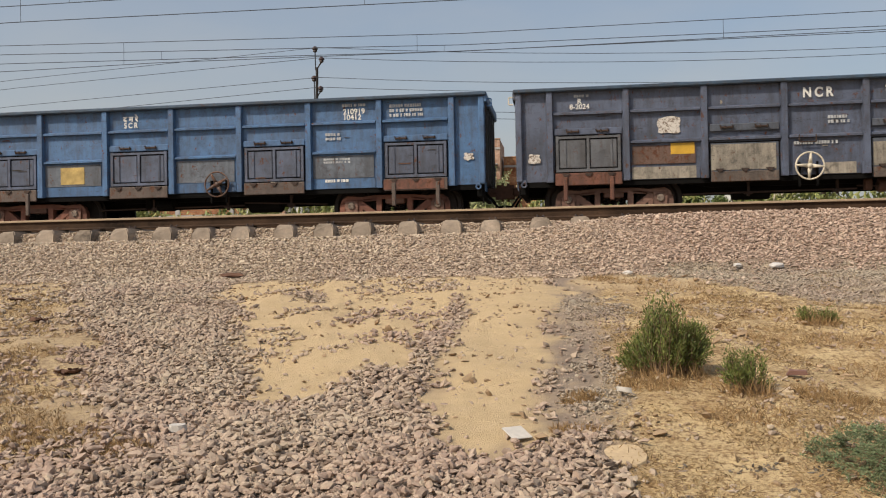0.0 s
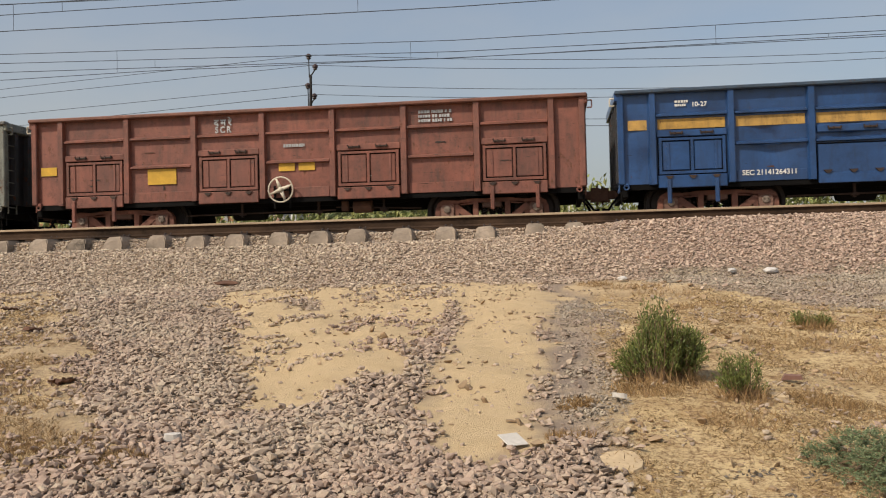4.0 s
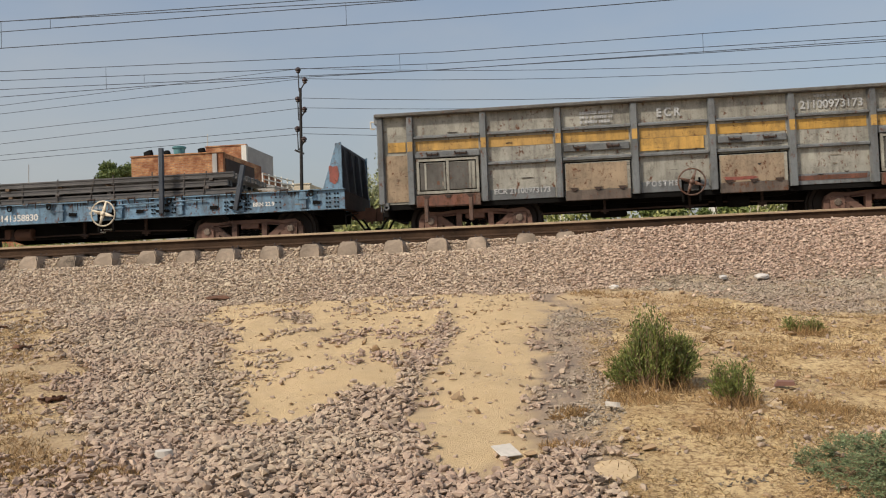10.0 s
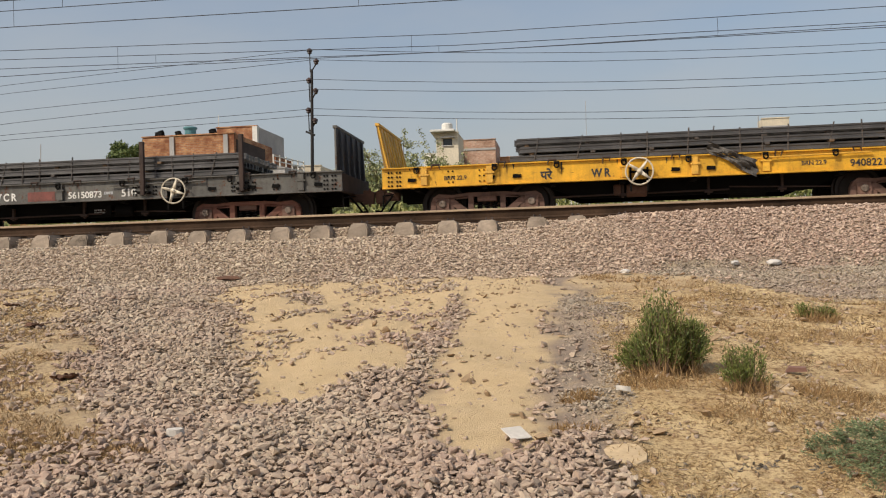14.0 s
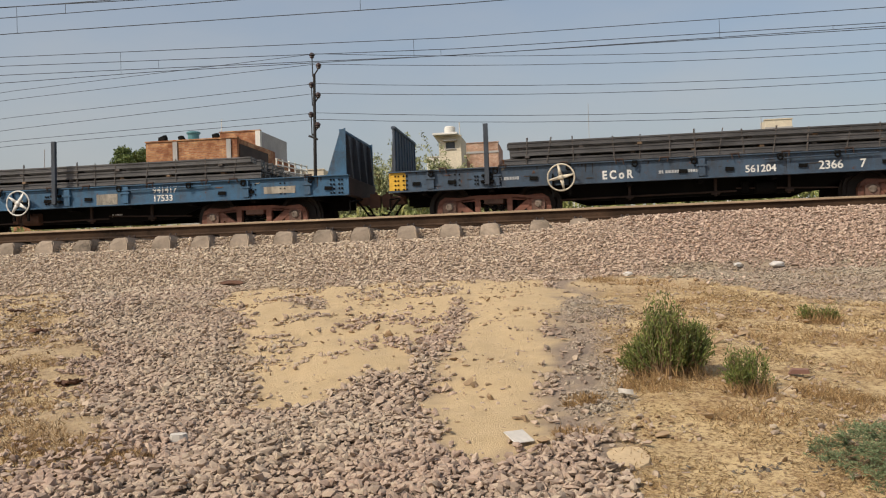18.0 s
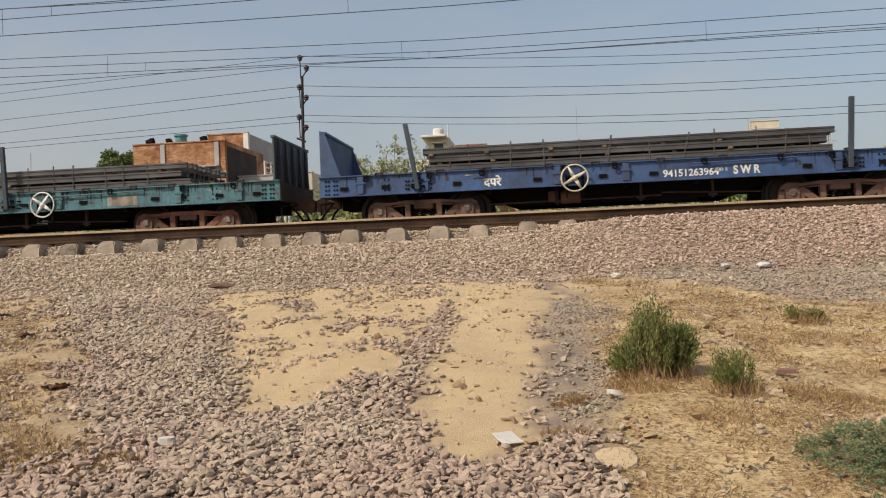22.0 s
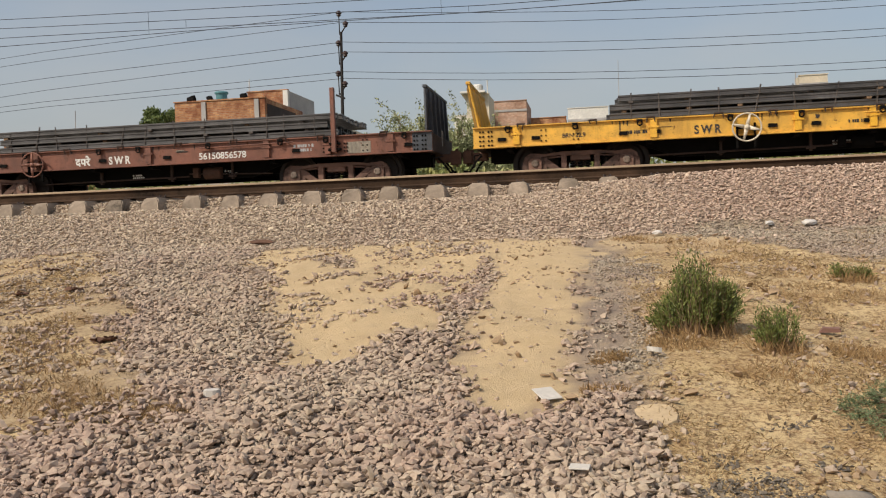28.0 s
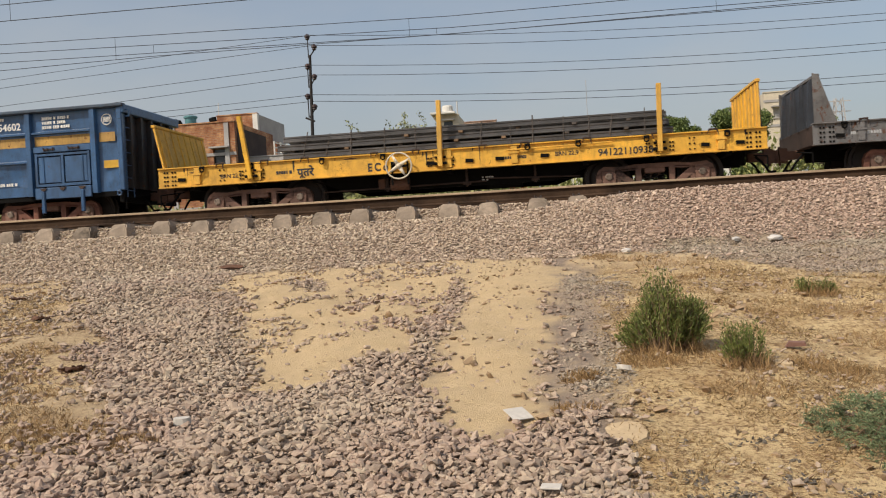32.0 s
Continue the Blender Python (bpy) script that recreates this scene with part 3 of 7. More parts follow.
RAIL_TOP = plain("worn rail head", (0.42, 0.31, 0.20), 0.6, 0.2, 0.2, 5, 0.1)
SLEEPER_X0, SLEEPER_STEP = -8.21, 0.6535
bm = bmesh.new()
prism(bm, [(-0.168, -0.28), (0.168, -0.28), (0.158, -0.10), (0.115, 0.0), (-0.115, 0.0), (-0.158, -0.10)], -1.40, 1.40)
for v in bm.verts:
    if abs(v.co.y) > 1.3 and v.co.z > -0.05:
        v.co.y *= 0.945
bmesh.ops.bevel(bm, geom=bm.edges[:], offset=0.02, segments=2, affect="EDGES")
SLEEPER_MESH = mesh_of("sleeper", bm, CONCRETE)
bm = bmesh.new()
for s in (-1, 1):
    rod(bm, (s * 0.05, -0.10, 0.0), (s * 0.05, -0.06, 0.05), 0.011, 6)
    rod(bm, (s * 0.05, -0.06, 0.05), (s * 0.02, -0.04, 0.03), 0.011, 6)
box(bm, -0.04, 0.04, -0.115, -0.065, -0.01, 0.025)
CLIP_MESH = mesh_of("clip", bm, CLIP)
track_near = build_track(TRACK_NEAR, 60, "nearer railway track on half-buried concrete sleepers")
track_train = build_track(TRACK_TRAIN, 90, "railway track under the passing train")
build_track(TRACK_FAR, 90, "further railway track behind the train")
for tr, lo, hi in ((track_near, -14, 14), (track_train, -16, 14)):
    for k in range(lo, hi):
        o = part("sleeper", SLEEPER_MESH, None, tr)
        o.location = (SLEEPER_X0 + SLEEPER_STEP * (k + 5) + random.uniform(-0.03, 0.03), random.uniform(-0.03, 0.05), -0.178 - random.uniform(0, 0.02))
        o.rotation_euler = (random.uniform(-0.008, 0.008), random.uniform(-0.05, 0.05), random.uniform(-0.03, 0.03))
        for s in (-1, 1):
            c = part("clip", CLIP_MESH, None, o, "", (0, -0.874, 0))
            if s > 0:
                c.rotation_euler = (0, 0, math.pi)


# ---- the train ----
TRAIN = "BBBBBBBFBBFFFFFFFFFFFFFBBFF"
HIGH_L, FLAT_L = 13.729, 14.645


def train_run(t):
    """How far the train's first wagon stands along x at t seconds."""
    u = t - 16.0
    return -172.10 - 10.961 * u - 0.0447 * u * u


def lettering(text, size, material, parent, x, y, z, label="", wide=1.0, gap=1.0):
    """Painted letters, standing upright on a side that faces -y; x is their left end, z their foot."""
    cu = bpy.data.curves.new("lettering", "FONT")
    cu.body, cu.size, cu.extrude, cu.offset = text, size, 0.0, (0.018 if any(c.isdigit() for c in text) else 0.035) * size
    cu.space_character = gap
    tmp = bpy.data.objects.new("lettering", cu)
    me = bpy.data.meshes.new_from_object(tmp)
    bpy.data.objects.remove(tmp)
    bpy.data.curves.remove(cu)
    for v in me.vertices:
        v.co = (v.co.x * wide, 0.0, v.co.y)
    me.materials.clear()
    me.materials.append(material)
    o = part("lettering", me, None, parent, label, (x, y, z))
    o["kind"] = "stuff"
    return o


def bars(parent, x, y, z, w, h, lines, material, seed=0):
    """Writing too small to read: rows of plain dashes."""
    rnd = random.Random(seed)
    bm = bmesh.new()
    step = h / lines
    for i in range(lines):
        u = 0.0
        while u < w * (0.75 + 0.25 * rnd.random()):
            d = rnd.uniform(0.025, 0.06)
            tall = min(0.7, 0.075 / step) * rnd.uniform(0.85, 1.0)
            lo, hi = 0.5 + tall / 2, 0.5 - tall / 2
            box(bm, x + u, x + min(u + d, w), y, y + 0.002, z + h - (i + lo) * step, z + h - (i + hi) * step)
            u += d + rnd.choice((0.010, 0.012, 0.014, 0.045))
    o = part("stencil_writing", bm, material, parent, "small stencilled writing")
    o["kind"] = "stuff"
    return o


def wheel_mesh():
    bm = bmesh.new()
    lathe(bm, [(0.10, -0.07), (0.13, -0.03), (0.38, 0.01), (0.42, -0.055), (0.495, -0.06), (0.50, 0.05), (0.535, 0.06), (0.535, 0.078), (0.42, 0.075), (0.38, 0.03), (0.13, 0.05), (0.10, 0.09)], 32)
    return mesh_of("wheel", bm, WHEEL, False)


WHEEL_MESH = wheel_mesh()
AXLE_MESH = mesh_of("axle", shape(lathe, [(0.065, -1.16), (0.065, -0.95), (0.09, -0.92), (0.09, 0.92), (0.065, 0.95), (0.065, 1.16)], 12), UNDER)


def side_frame_mesh():
    """A cast bogie side: arched top, sloping lower arms, two windows and the spring opening."""
    bm = bmesh.new()
    y0, y1 = -0.07, 0.07
    prism(bm, [(-1.27, 0.60), (-1.22, 0.74), (-1.10, 0.83), (-0.75, 0.80), (-0.42, 0.845), (0.42, 0.845), (0.75, 0.80), (1.10, 0.83), (1.22, 0.74), (1.27, 0.60),
               (1.20, 0.62), (0.74, 0.70), (0.40, 0.735), (-0.40, 0.735), (-0.74, 0.70), (-1.20, 0.62)], y0, y1)
    for s in (-1, 1):
        prism(bm, [(s * 1.27, 0.62), (s * 1.29, 0.34), (s * 1.17, 0.33), (s * 1.15, 0.66)][::s], y0, y1)
        prism(bm, [(s * 0.86, 0.72), (s * 0.84, 0.36), (s * 0.74, 0.40), (s * 0.74, 0.71)][::s], y0, y1)
        prism(bm, [(s * 0.76, 0.70), (s * 0.34, 0.31), (s * 0.30, 0.20), (s * 0.44, 0.20), (s * 0.86, 0.58)][::s], y0 - 0.01, y1)
        prism(bm, [(s * 0.30, 0.75), (s * 0.42, 0.75), (s * 0.42, 0.24), (s * 0.30, 0.24)][::s], y0 - 0.012, y1)
        prism(bm, [(s * 0.74, 0.735), (s * 0.40, 0.76), (s * 0.41, 0.70), (s * 0.70, 0.68)][::s], y0, y1)
        box(bm, min(s * 1.16, s * 0.85), max(s * 1.16, s * 0.85), y0 - 0.015, y1, 0.60, 0.72, 0.015)
    box(bm, -0.42, 0.42, y0 - 0.01, y1, 0.17, 0.27, 0.02)
    for v in bm.verts:
        v.co.z = 0.17 + 0.84 * (v.co.z - 0.17)
    return bm


FRAME_BM = side_frame_mesh()


def bogie_meshes(material):
    return {"side_frame": mesh_of("side_frame", FRAME_BM.copy(), material)}


def spring_mesh():
    bm = bmesh.new()
    pts = [(0.055 * math.cos(a * 0.9), 0.055 * math.sin(a * 0.9), 0.27 + 0.24 * a / 30) for a in range(31)]
    rings = []
    for a, p in enumerate(pts):
        c, s = math.cos(a * 0.9), math.sin(a * 0.9)
        rings.append([bm.verts.new((p[0] + c * 0.014 * math.cos(q), p[1] + s * 0.014 * math.cos(q), p[2] + 0.014 * math.sin(q))) for q in (0, 1.57, 3.14, 4.71)])
    for a, b in zip(rings, rings[1:]):
        for i in range(4):
            bm.faces.new([a[i], a[(i + 1) % 4], b[(i + 1) % 4], b[i]])
    bmesh.ops.recalc_face_normals(bm, faces=bm.faces[:])
    return mesh_of("spring", bm, UNDER)


SPRING_MESH = spring_mesh()
BOX_MESH = mesh_of("axle_box", shape(prism, [(-0.14, 0.36), (0.14, 0.36), (0.15, 0.55), (0.08, 0.60), (-0.08, 0.60), (-0.15, 0.55)], -0.10, 0.08), BOGIE_DARK)
bm = bmesh.new()
lathe(bm, [(0.035, -0.13), (0.074, -0.125), (0.084, -0.10), (0.088, -0.06)], 14)
for k in range(3):
    a = 2 * math.pi * k / 3 + 0.5
    rod(bm, (0.058 * math.cos(a), -0.15, 0.058 * math.sin(a)), (0.058 * math.cos(a), -0.12, 0.058 * math.sin(a)), 0.018, 6)
CAP_MESH = mesh_of("end_cap", bm, CAPM)
SHOE_MESH = mesh_of("brake_shoe", shape(prism, [(-0.05, 0.30), (0.02, 0.30), (0.05, 0.50), (0.02, 0.70), (-0.05, 0.70), (0.0, 0.5)], -0.9, -0.75), UNDER)
BOGIE_KINDS = {m.name: bogie_meshes(m) for m in (BOGIE, BOGIE_DARK, RUST)}
WHEELSETS = []          # (wheelset, wagon number, x in the wagon)


def running_gear(wagon, number, centre, material):
    """Two bogies and four wheelsets."""
    for s in (-1, 1):
        cx = s * centre
        bogie = part("bogie", mesh_of("bolster", shape(box, -0.22, 0.22, -1.17, 1.17, 0.53, 0.70, 0.02), BOGIE_DARK), None, wagon, "", (cx, 0, 0))
        for side in (-1, 1):
            f = part("side_frame", BOGIE_KINDS[material.name]["side_frame"], None, bogie, "", (0, side * 1.13, 0))
            if side < 0:
                for sx in (-0.17, 0.0, 0.17):
                    part("spring", SPRING_MESH, None, bogie, "", (sx, -1.14, 0))
                    part("spring", SPRING_MESH, None, bogie, "", (sx, -1.0, 0))
        for ax in (-1, 1):
            x = cx + ax
            part("axle_box", BOX_MESH, None, bogie, "", (ax, -1.14, 0))
            part("end_cap", CAP_MESH, None, bogie, "grey axle end cap with bolts", (ax, -1.14, 0.5))
            part("brake_shoe", SHOE_MESH, None, bogie, "", (ax - ax * 0.60, 0, 0))
            ws = part("wheelset", AXLE_MESH, None, wagon, "", (x, 0, 0.5))
            part("wheel", WHEEL_MESH, None, ws, "", (0, -0.80, 0))
            w2 = part("wheel", WHEEL_MESH, None, ws, "", (0, 0.80, 0))
            w2.rotation_euler = (0, 0, math.pi)
            WHEELSETS.append((ws, number, x))


def coupler_mesh():
    bm = bmesh.new()
    box(bm, -0.1, 0.28, -0.09, 0.09, -0.10, 0.10, 0.02)
    prism(bm, [(0.24, -0.17), (0.50, -0.15), (0.52, 0.12), (0.42, 0.17), (0.26, 0.17)], -0.14, 0.05)
    prism(bm, [(0.28, -0.14), (0.44, -0.14), (0.46, 0.14), (0.28, 0.14)], 0.03, 0.17)
    rod(bm, (0.40, -0.06, -0.22), (0.40, -0.06, 0.22), 0.03)
    return mesh_of("coupler", bm, RUST)


COUPLER_MESH = coupler_mesh()


def hoses(bm, s, end):
    """Brake hoses and the uncoupling lever at a wagon's end."""
    for y, sag in ((-0.45, 0.42), (0.35, 0.38)):
        pts = [(end, y, 0.80), (end + s * 0.16, y, 0.62), (end + s * 0.30, y, sag), (end + s * 0.44, y, sag + 0.02)]
        for a, b in zip(pts, pts[1:]):
            rod(bm, a, b, 0.028, 6)
    rod(bm, (end + s * 0.06, -1.35, 0.72), (end + s * 0.06, 0.0, 0.86), 0.016, 6)
    rod(bm, (end + s * 0.06, -1.35, 0.72), (end + s * 0.06, -1.35, 0.46), 0.016, 6)


def ends(wagon, half):
    for s in (-1, 1):
        c = part("coupler", COUPLER_MESH, None, wagon, "", (s * half, 0, 0.80))
        if s < 0:
            c.rotation_euler = (0, 0, math.pi)
        part("brake_hose", shape(hoses, s, s * half), UNDER, wagon)


def hand_wheel(parent, x, y, z, material, r=0.285, turn=0.4):
    bm = bmesh.new()
    torus(bm, (0, 0, 0), r, 0.018)
    for k in range(4):
        a = turn + k * math.pi / 2
        d = Vector((math.cos(a), 0, math.sin(a)))
        n = Vector((-math.sin(a), 0, math.cos(a)))
        prism(bm, [tuple((d * u + n * w)[i] for i in (0, 2)) for u, w in ((0.03, -0.045), (r, -0.014), (r, 0.014), (0.03, 0.045))], -0.014, 0.014)
    lathe(bm, [(0.055, -0.03), (0.06, 0.03)], 12)
    hw = part("hand_wheel", bm, material, parent, "round four-spoked brake hand wheel", (x, y, z), True)
    bm = bmesh.new()
    rod(bm, (0, 0, 0), (0, 0.42, 0), 0.022)
    box(bm, -0.20, -0.16, 0.10, 0.16, -0.42, 0.10)
    box(bm, 0.16, 0.20, 0.10, 0.16, -0.42, 0.10)
    box(bm, -0.20, 0.20, 0.10, 0.16, -0.02, 0.03)
    part("wheel_bracket", bm, UNDER, hw)


CROSS_MESH = mesh_of("cross_bar", shape(box, -0.06, 0.06, -1.36, 1.36, 0.80, 0.94), UNDER)


def under_gear(wagon, half, seed, belly=True):
    """Centre sill, cross bars, brake cylinder, rods and tanks under a wagon."""
    rnd = random.Random(seed)
    for y in (-0.28, 0.28):
        part("centre_sill", shape(box, -half, half, y - 0.04, y + 0.04, 0.62, 0.93), UNDER, wagon, "underframe grime and painted shade")
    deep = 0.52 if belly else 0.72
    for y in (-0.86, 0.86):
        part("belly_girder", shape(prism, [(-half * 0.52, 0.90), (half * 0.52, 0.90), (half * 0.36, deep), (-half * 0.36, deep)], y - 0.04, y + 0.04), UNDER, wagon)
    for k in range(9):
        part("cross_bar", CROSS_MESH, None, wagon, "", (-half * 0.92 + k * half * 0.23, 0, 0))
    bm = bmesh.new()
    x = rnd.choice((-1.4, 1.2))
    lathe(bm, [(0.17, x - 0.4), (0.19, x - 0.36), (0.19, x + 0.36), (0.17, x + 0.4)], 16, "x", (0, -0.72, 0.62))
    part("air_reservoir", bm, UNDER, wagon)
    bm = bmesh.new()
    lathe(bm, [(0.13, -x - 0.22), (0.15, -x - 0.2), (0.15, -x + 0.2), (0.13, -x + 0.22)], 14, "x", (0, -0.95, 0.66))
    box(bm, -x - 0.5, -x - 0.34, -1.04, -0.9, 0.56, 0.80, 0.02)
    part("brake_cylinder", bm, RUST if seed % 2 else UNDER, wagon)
    bm = bmesh.new()
    rod(bm, (-half * 0.46, -0.98, 0.57), (half * 0.12, -0.98, 0.60), 0.020, 6)
    rod(bm, (half * 0.12, -0.98, 0.66), (half * 0.44, -0.98, 0.58), 0.018, 6)
    for u in (-1.5, 0.35, 1.9):
        box(bm, u - 0.025, u + 0.025, -1.02, -0.94, 0.50, 0.92)
        box(bm, u - 0.09, u + 0.09, -1.03, -0.95, 0.54, 0.60, 0.01)
    part("brake_rod", bm, DARK_RUST, wagon, "rusty brake rods")


BAY0, BAY = -5.775, 1.65
SIDE = -1.40           # face of the side plates; stanchions stand 0.11 m proud


def side_panel_bm(x0, x1, dents, rnd):
    """A plate with dents, knocked outwards and inwards by loads, sharper the smaller they are."""
    bm = bmesh.new()
    nx, nz = (9, 12) if dents < 6 else (16, 20)
    z0, z1 = 0.90, 2.87
    g = []
    dd = []
    for _ in range(dents):
        r = rnd.choice((rnd.uniform(0.06, 0.13), rnd.uniform(0.13, 0.36)))
        dd.append((rnd.uniform(x0, x1), rnd.uniform(z0 + 0.2, z1 - 0.2), r, rnd.uniform(-0.05, 0.13 if dents < 6 else 0.26) * r))
    for i in range(nx + 1):
        row = []
        for j in range(nz + 1):
            x, z = x0 + (x1 - x0) * i / nx, z0 + (z1 - z0) * j / nz
            y = SIDE + sum(a * math.exp(-((x - u) ** 2 + 1.6 * (z - w) ** 2) / (r * r)) for u, w, r, a in dd) * (0 < i < nx)
            row.append(bm.verts.new((x, max(y, SIDE - 0.008), z)))
        g.append(row)
    for i in range(nx):
        for j in range(nz):
            bm.faces.new([g[i][j], g[i + 1][j], g[i + 1][j + 1], g[i][j + 1]])
    back = [[bm.verts.new((x, SIDE + 0.06, z)) for z in (z0, z1)] for x in (x0, x1)]
    bm.faces.new([back[0][0], back[0][1], back[1][1], back[1][0]])
    bmesh.ops.recalc_face_normals(bm, faces=bm.faces[:])
    return bm


KICK = paint("rusty kick plate", (0.14, 0.105, 0.08), 0.55, dirty=0.75)
bm = bmesh.new()
box(bm, -0.14, 0.14, -0.05, 0.0, -0.018, 0.02, 0.006)
for q, k in ((-0.12, 0.05), (-0.03, 0.03), (0.10, 0.04)):
    rod(bm, (q, -0.04, -0.03), (q * 1.2, -0.05, k), 0.016, 6)
HINGE_WIDE = mesh_of("hinge", bm, DARK_RUST)
LATCH = mesh_of("latch", shape(prism, [(-0.09, 0.0), (0.09, 0.0), (0.03, -0.07), (-0.03, -0.07)], -0.085, -0.04), DARK_RUST)


FLAP_PAINT = {5: "worn blue grey", 1: "worn blue grey", 23: "faded royal blue"}
GRAB_MESH = shape(rod, (-0.17, -0.09, 0.0), (0.17, -0.09, 0.0), 0.014, 6)
for q in (-1, 1):
    rod(GRAB_MESH, (q * 0.17, -0.09, 0.0), (q * 0.17, -0.09, 0.15), 0.014, 6)
    rod(GRAB_MESH, (q * 0.17, -0.09, 0.15), (q * 0.17, 0.01, 0.15), 0.014, 6)
GRAB_MESH = mesh_of("hand_grip", GRAB_MESH, DARK_RUST)


def high_wagon(number, bays, skin, trim, door, flap, bogie, wheel_mat, stripe=None, dents=3, label="", top=None):
    """A high-sided open bogie wagon, its number in the train, the kind of each bay (D door, F flap, P plain) and its paints."""
    rnd = random.Random(number * 17 + 3)
    w = tagged(new("open_wagon"), label, "railway wagon", group="wagons of the train")
    half = 6.57
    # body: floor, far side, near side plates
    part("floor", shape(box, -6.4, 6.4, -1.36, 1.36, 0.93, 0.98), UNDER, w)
    bm = bmesh.new()
    box(bm, -6.45, 6.45, 1.38, 1.40, 0.97, 2.87)
    for k in range(8):
        box(bm, BAY0 + BAY * k - 0.07, BAY0 + BAY * k + 0.07, 1.40, 1.50, 0.95, 2.86)
    part("far_side", bm, skin, w)
    xs = [-6.45] + [BAY0 + BAY * k for k in range(8)] + [6.45]
    for i, (a, b) in enumerate(zip(xs, xs[1:])):
        part("side_panel", side_panel_bm(a, b, dents, rnd), skin, w, smooth=True)
    for k in range(8):
        x = BAY0 + BAY * k
        bm = bmesh.new()
        prism(bm, [(x - 0.085, 1.40), (x - 0.06, 1.51), (x + 0.06, 1.51), (x + 0.085, 1.40)], 0.88, 2.86)
        for v in bm.verts:          # drawn in x and depth, turned upright
            v.co = (v.co.x, -v.co.z, v.co.y)
        bmesh.ops.recalc_face_normals(bm, faces=bm.faces[:])
        part("stanchion", bm, trim, w)
    for s in (-1, 1):
        part("corner_post", shape(box, s * 6.45 - 0.07, s * 6.45 + 0.07, -1.50, -1.37, 0.90, 2.86, 0.02), trim, w)
        part("top_rail", shape(box, -half, half, min(s * 1.36, s * 1.55), max(s * 1.36, s * 1.55), 2.865, 2.95, 0.02), top or trim, w, "rounded top rail")
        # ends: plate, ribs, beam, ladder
        # end plate and ribs carry their shade in the near-black grimy paint
        e = part("end_wall", shape(box, s * 6.40 - 0.015, s * 6.40 + 0.015, -1.37, 1.37, 0.95, 2.86), D["shaded grimy end paint"], w)
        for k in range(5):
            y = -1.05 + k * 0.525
            part("end_rib", shape(prism, [(y - 0.07, 0.97), (y + 0.07, 0.97), (y + 0.05, 2.80), (y - 0.05, 2.80)], s * 6.415, s * (6.415 + 0.13), "x"), D["shaded grimy end paint"], e)
        part("end_beam", shape(box, min(s * 6.40, s * 6.58), max(s * 6.40, s * 6.58), -1.49, 1.49, 2.72, 2.93, 0.02), trim, e)
        bm = bmesh.new()
        lx = s * 6.50
        for y in (-1.34, -1.02):
            rod(bm, (lx, y, 0.75), (lx, y, 2.70), 0.016, 6)
        for k in range(6):
            rod(bm, (lx, -1.34, 0.9 + k * 0.3), (lx, -1.02, 0.9 + k * 0.3), 0.013, 6)
        part("ladder", bm, trim, w)
        part("headstock", shape(box, min(s * 6.32, s * 6.44), max(s * 6.32, s * 6.44), -1.40, 1.40, 0.62, 0.97, 0.015), UNDER, w)
        bm = bmesh.new()
        torus(bm, (s * 6.36, -1.47, 0.84), 0.05, 0.018, 16, 5)
        box(bm, s * 6.36 - 0.05, s * 6.36 + 0.05, -1.47, -1.38, 0.86, 0.95)
        part("tow_hook", bm, trim, w)
        bm = bmesh.new()
        gx = s * half
        for a, b in (((gx, -1.40, 2.80), (gx + s * 0.10, -1.40, 2.80)), ((gx + s * 0.10, -1.40, 2.80), (gx + s * 0.10, -1.40, 2.64)), ((gx + s * 0.10, -1.40, 2.64), (gx, -1.40, 2.64))):
            rod(bm, a, b, 0.015, 6)
        part("grab_iron", bm, CREAM if s < 0 else trim, w)
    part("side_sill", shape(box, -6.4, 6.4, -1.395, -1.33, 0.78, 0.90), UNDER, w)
    for i, kind in enumerate(bays):
        a, b = BAY0 + BAY * i + 0.085, BAY0 + BAY * (i + 1) - 0.085
        y = SIDE - 0.03
        part("rib", shape(prism, [(-SIDE, 2.345), (-SIDE + 0.085, 2.355), (-SIDE + 0.085, 2.395), (-SIDE, 2.43)], a, b, "x"), trim, w).scale = (1, -1, 1)
        if kind != "D":
            part("rib", shape(prism, [(-SIDE, 1.675), (-SIDE + 0.080, 1.685), (-SIDE + 0.080, 1.725), (-SIDE, 1.76)], a, b, "x"), trim, w).scale = (1, -1, 1)
        if kind == "P":
            part("kick_strip", shape(box, a + 0.02, b - 0.02, SIDE - 0.014, SIDE + 0.01, 0.89, 1.12, 0.006), trim, w)
        elif kind == "D":
            dr = part("door_frame", shape(box, a, b, y - 0.03, y + 0.01, 1.91, 2.05, 0.012), trim, w)
            bm = bmesh.new()
            for u0, u1, z0, z1 in ((a + 0.04, a + 0.10, 1.11, 1.89), (b - 0.10, b - 0.04, 1.11, 1.89), ((a + b) / 2 - 0.03, (a + b) / 2 + 0.03, 1.16, 1.84), (a + 0.04, b - 0.04, 1.83, 1.88), (a + 0.04, b - 0.04, 1.10, 1.16)):
                box(bm, u0, u1, y - 0.035, y + 0.02, z0, z1)
            part("door_surround", bm, door, dr)
            part("door_gap", shape(box, a + 0.015, b - 0.015, y + 0.012, y + 0.026, 1.08, 1.915), UNDER, dr, "dark gap round the door")
            part("door_gap", shape(box, a + 0.09, b - 0.09, y + 0.002, y + 0.010, 1.15, 1.845), UNDER, dr, "dark gap round the leaves")
            for u0, u1 in ((a + 0.10, (a + b) / 2 - 0.03), ((a + b) / 2 + 0.03, b - 0.10)):
                part("door_leaf", shape(box, u0 + 0.02, u1 - 0.02, y - 0.012, y + 0.02, 1.185, 1.805, 0.01), door, dr)
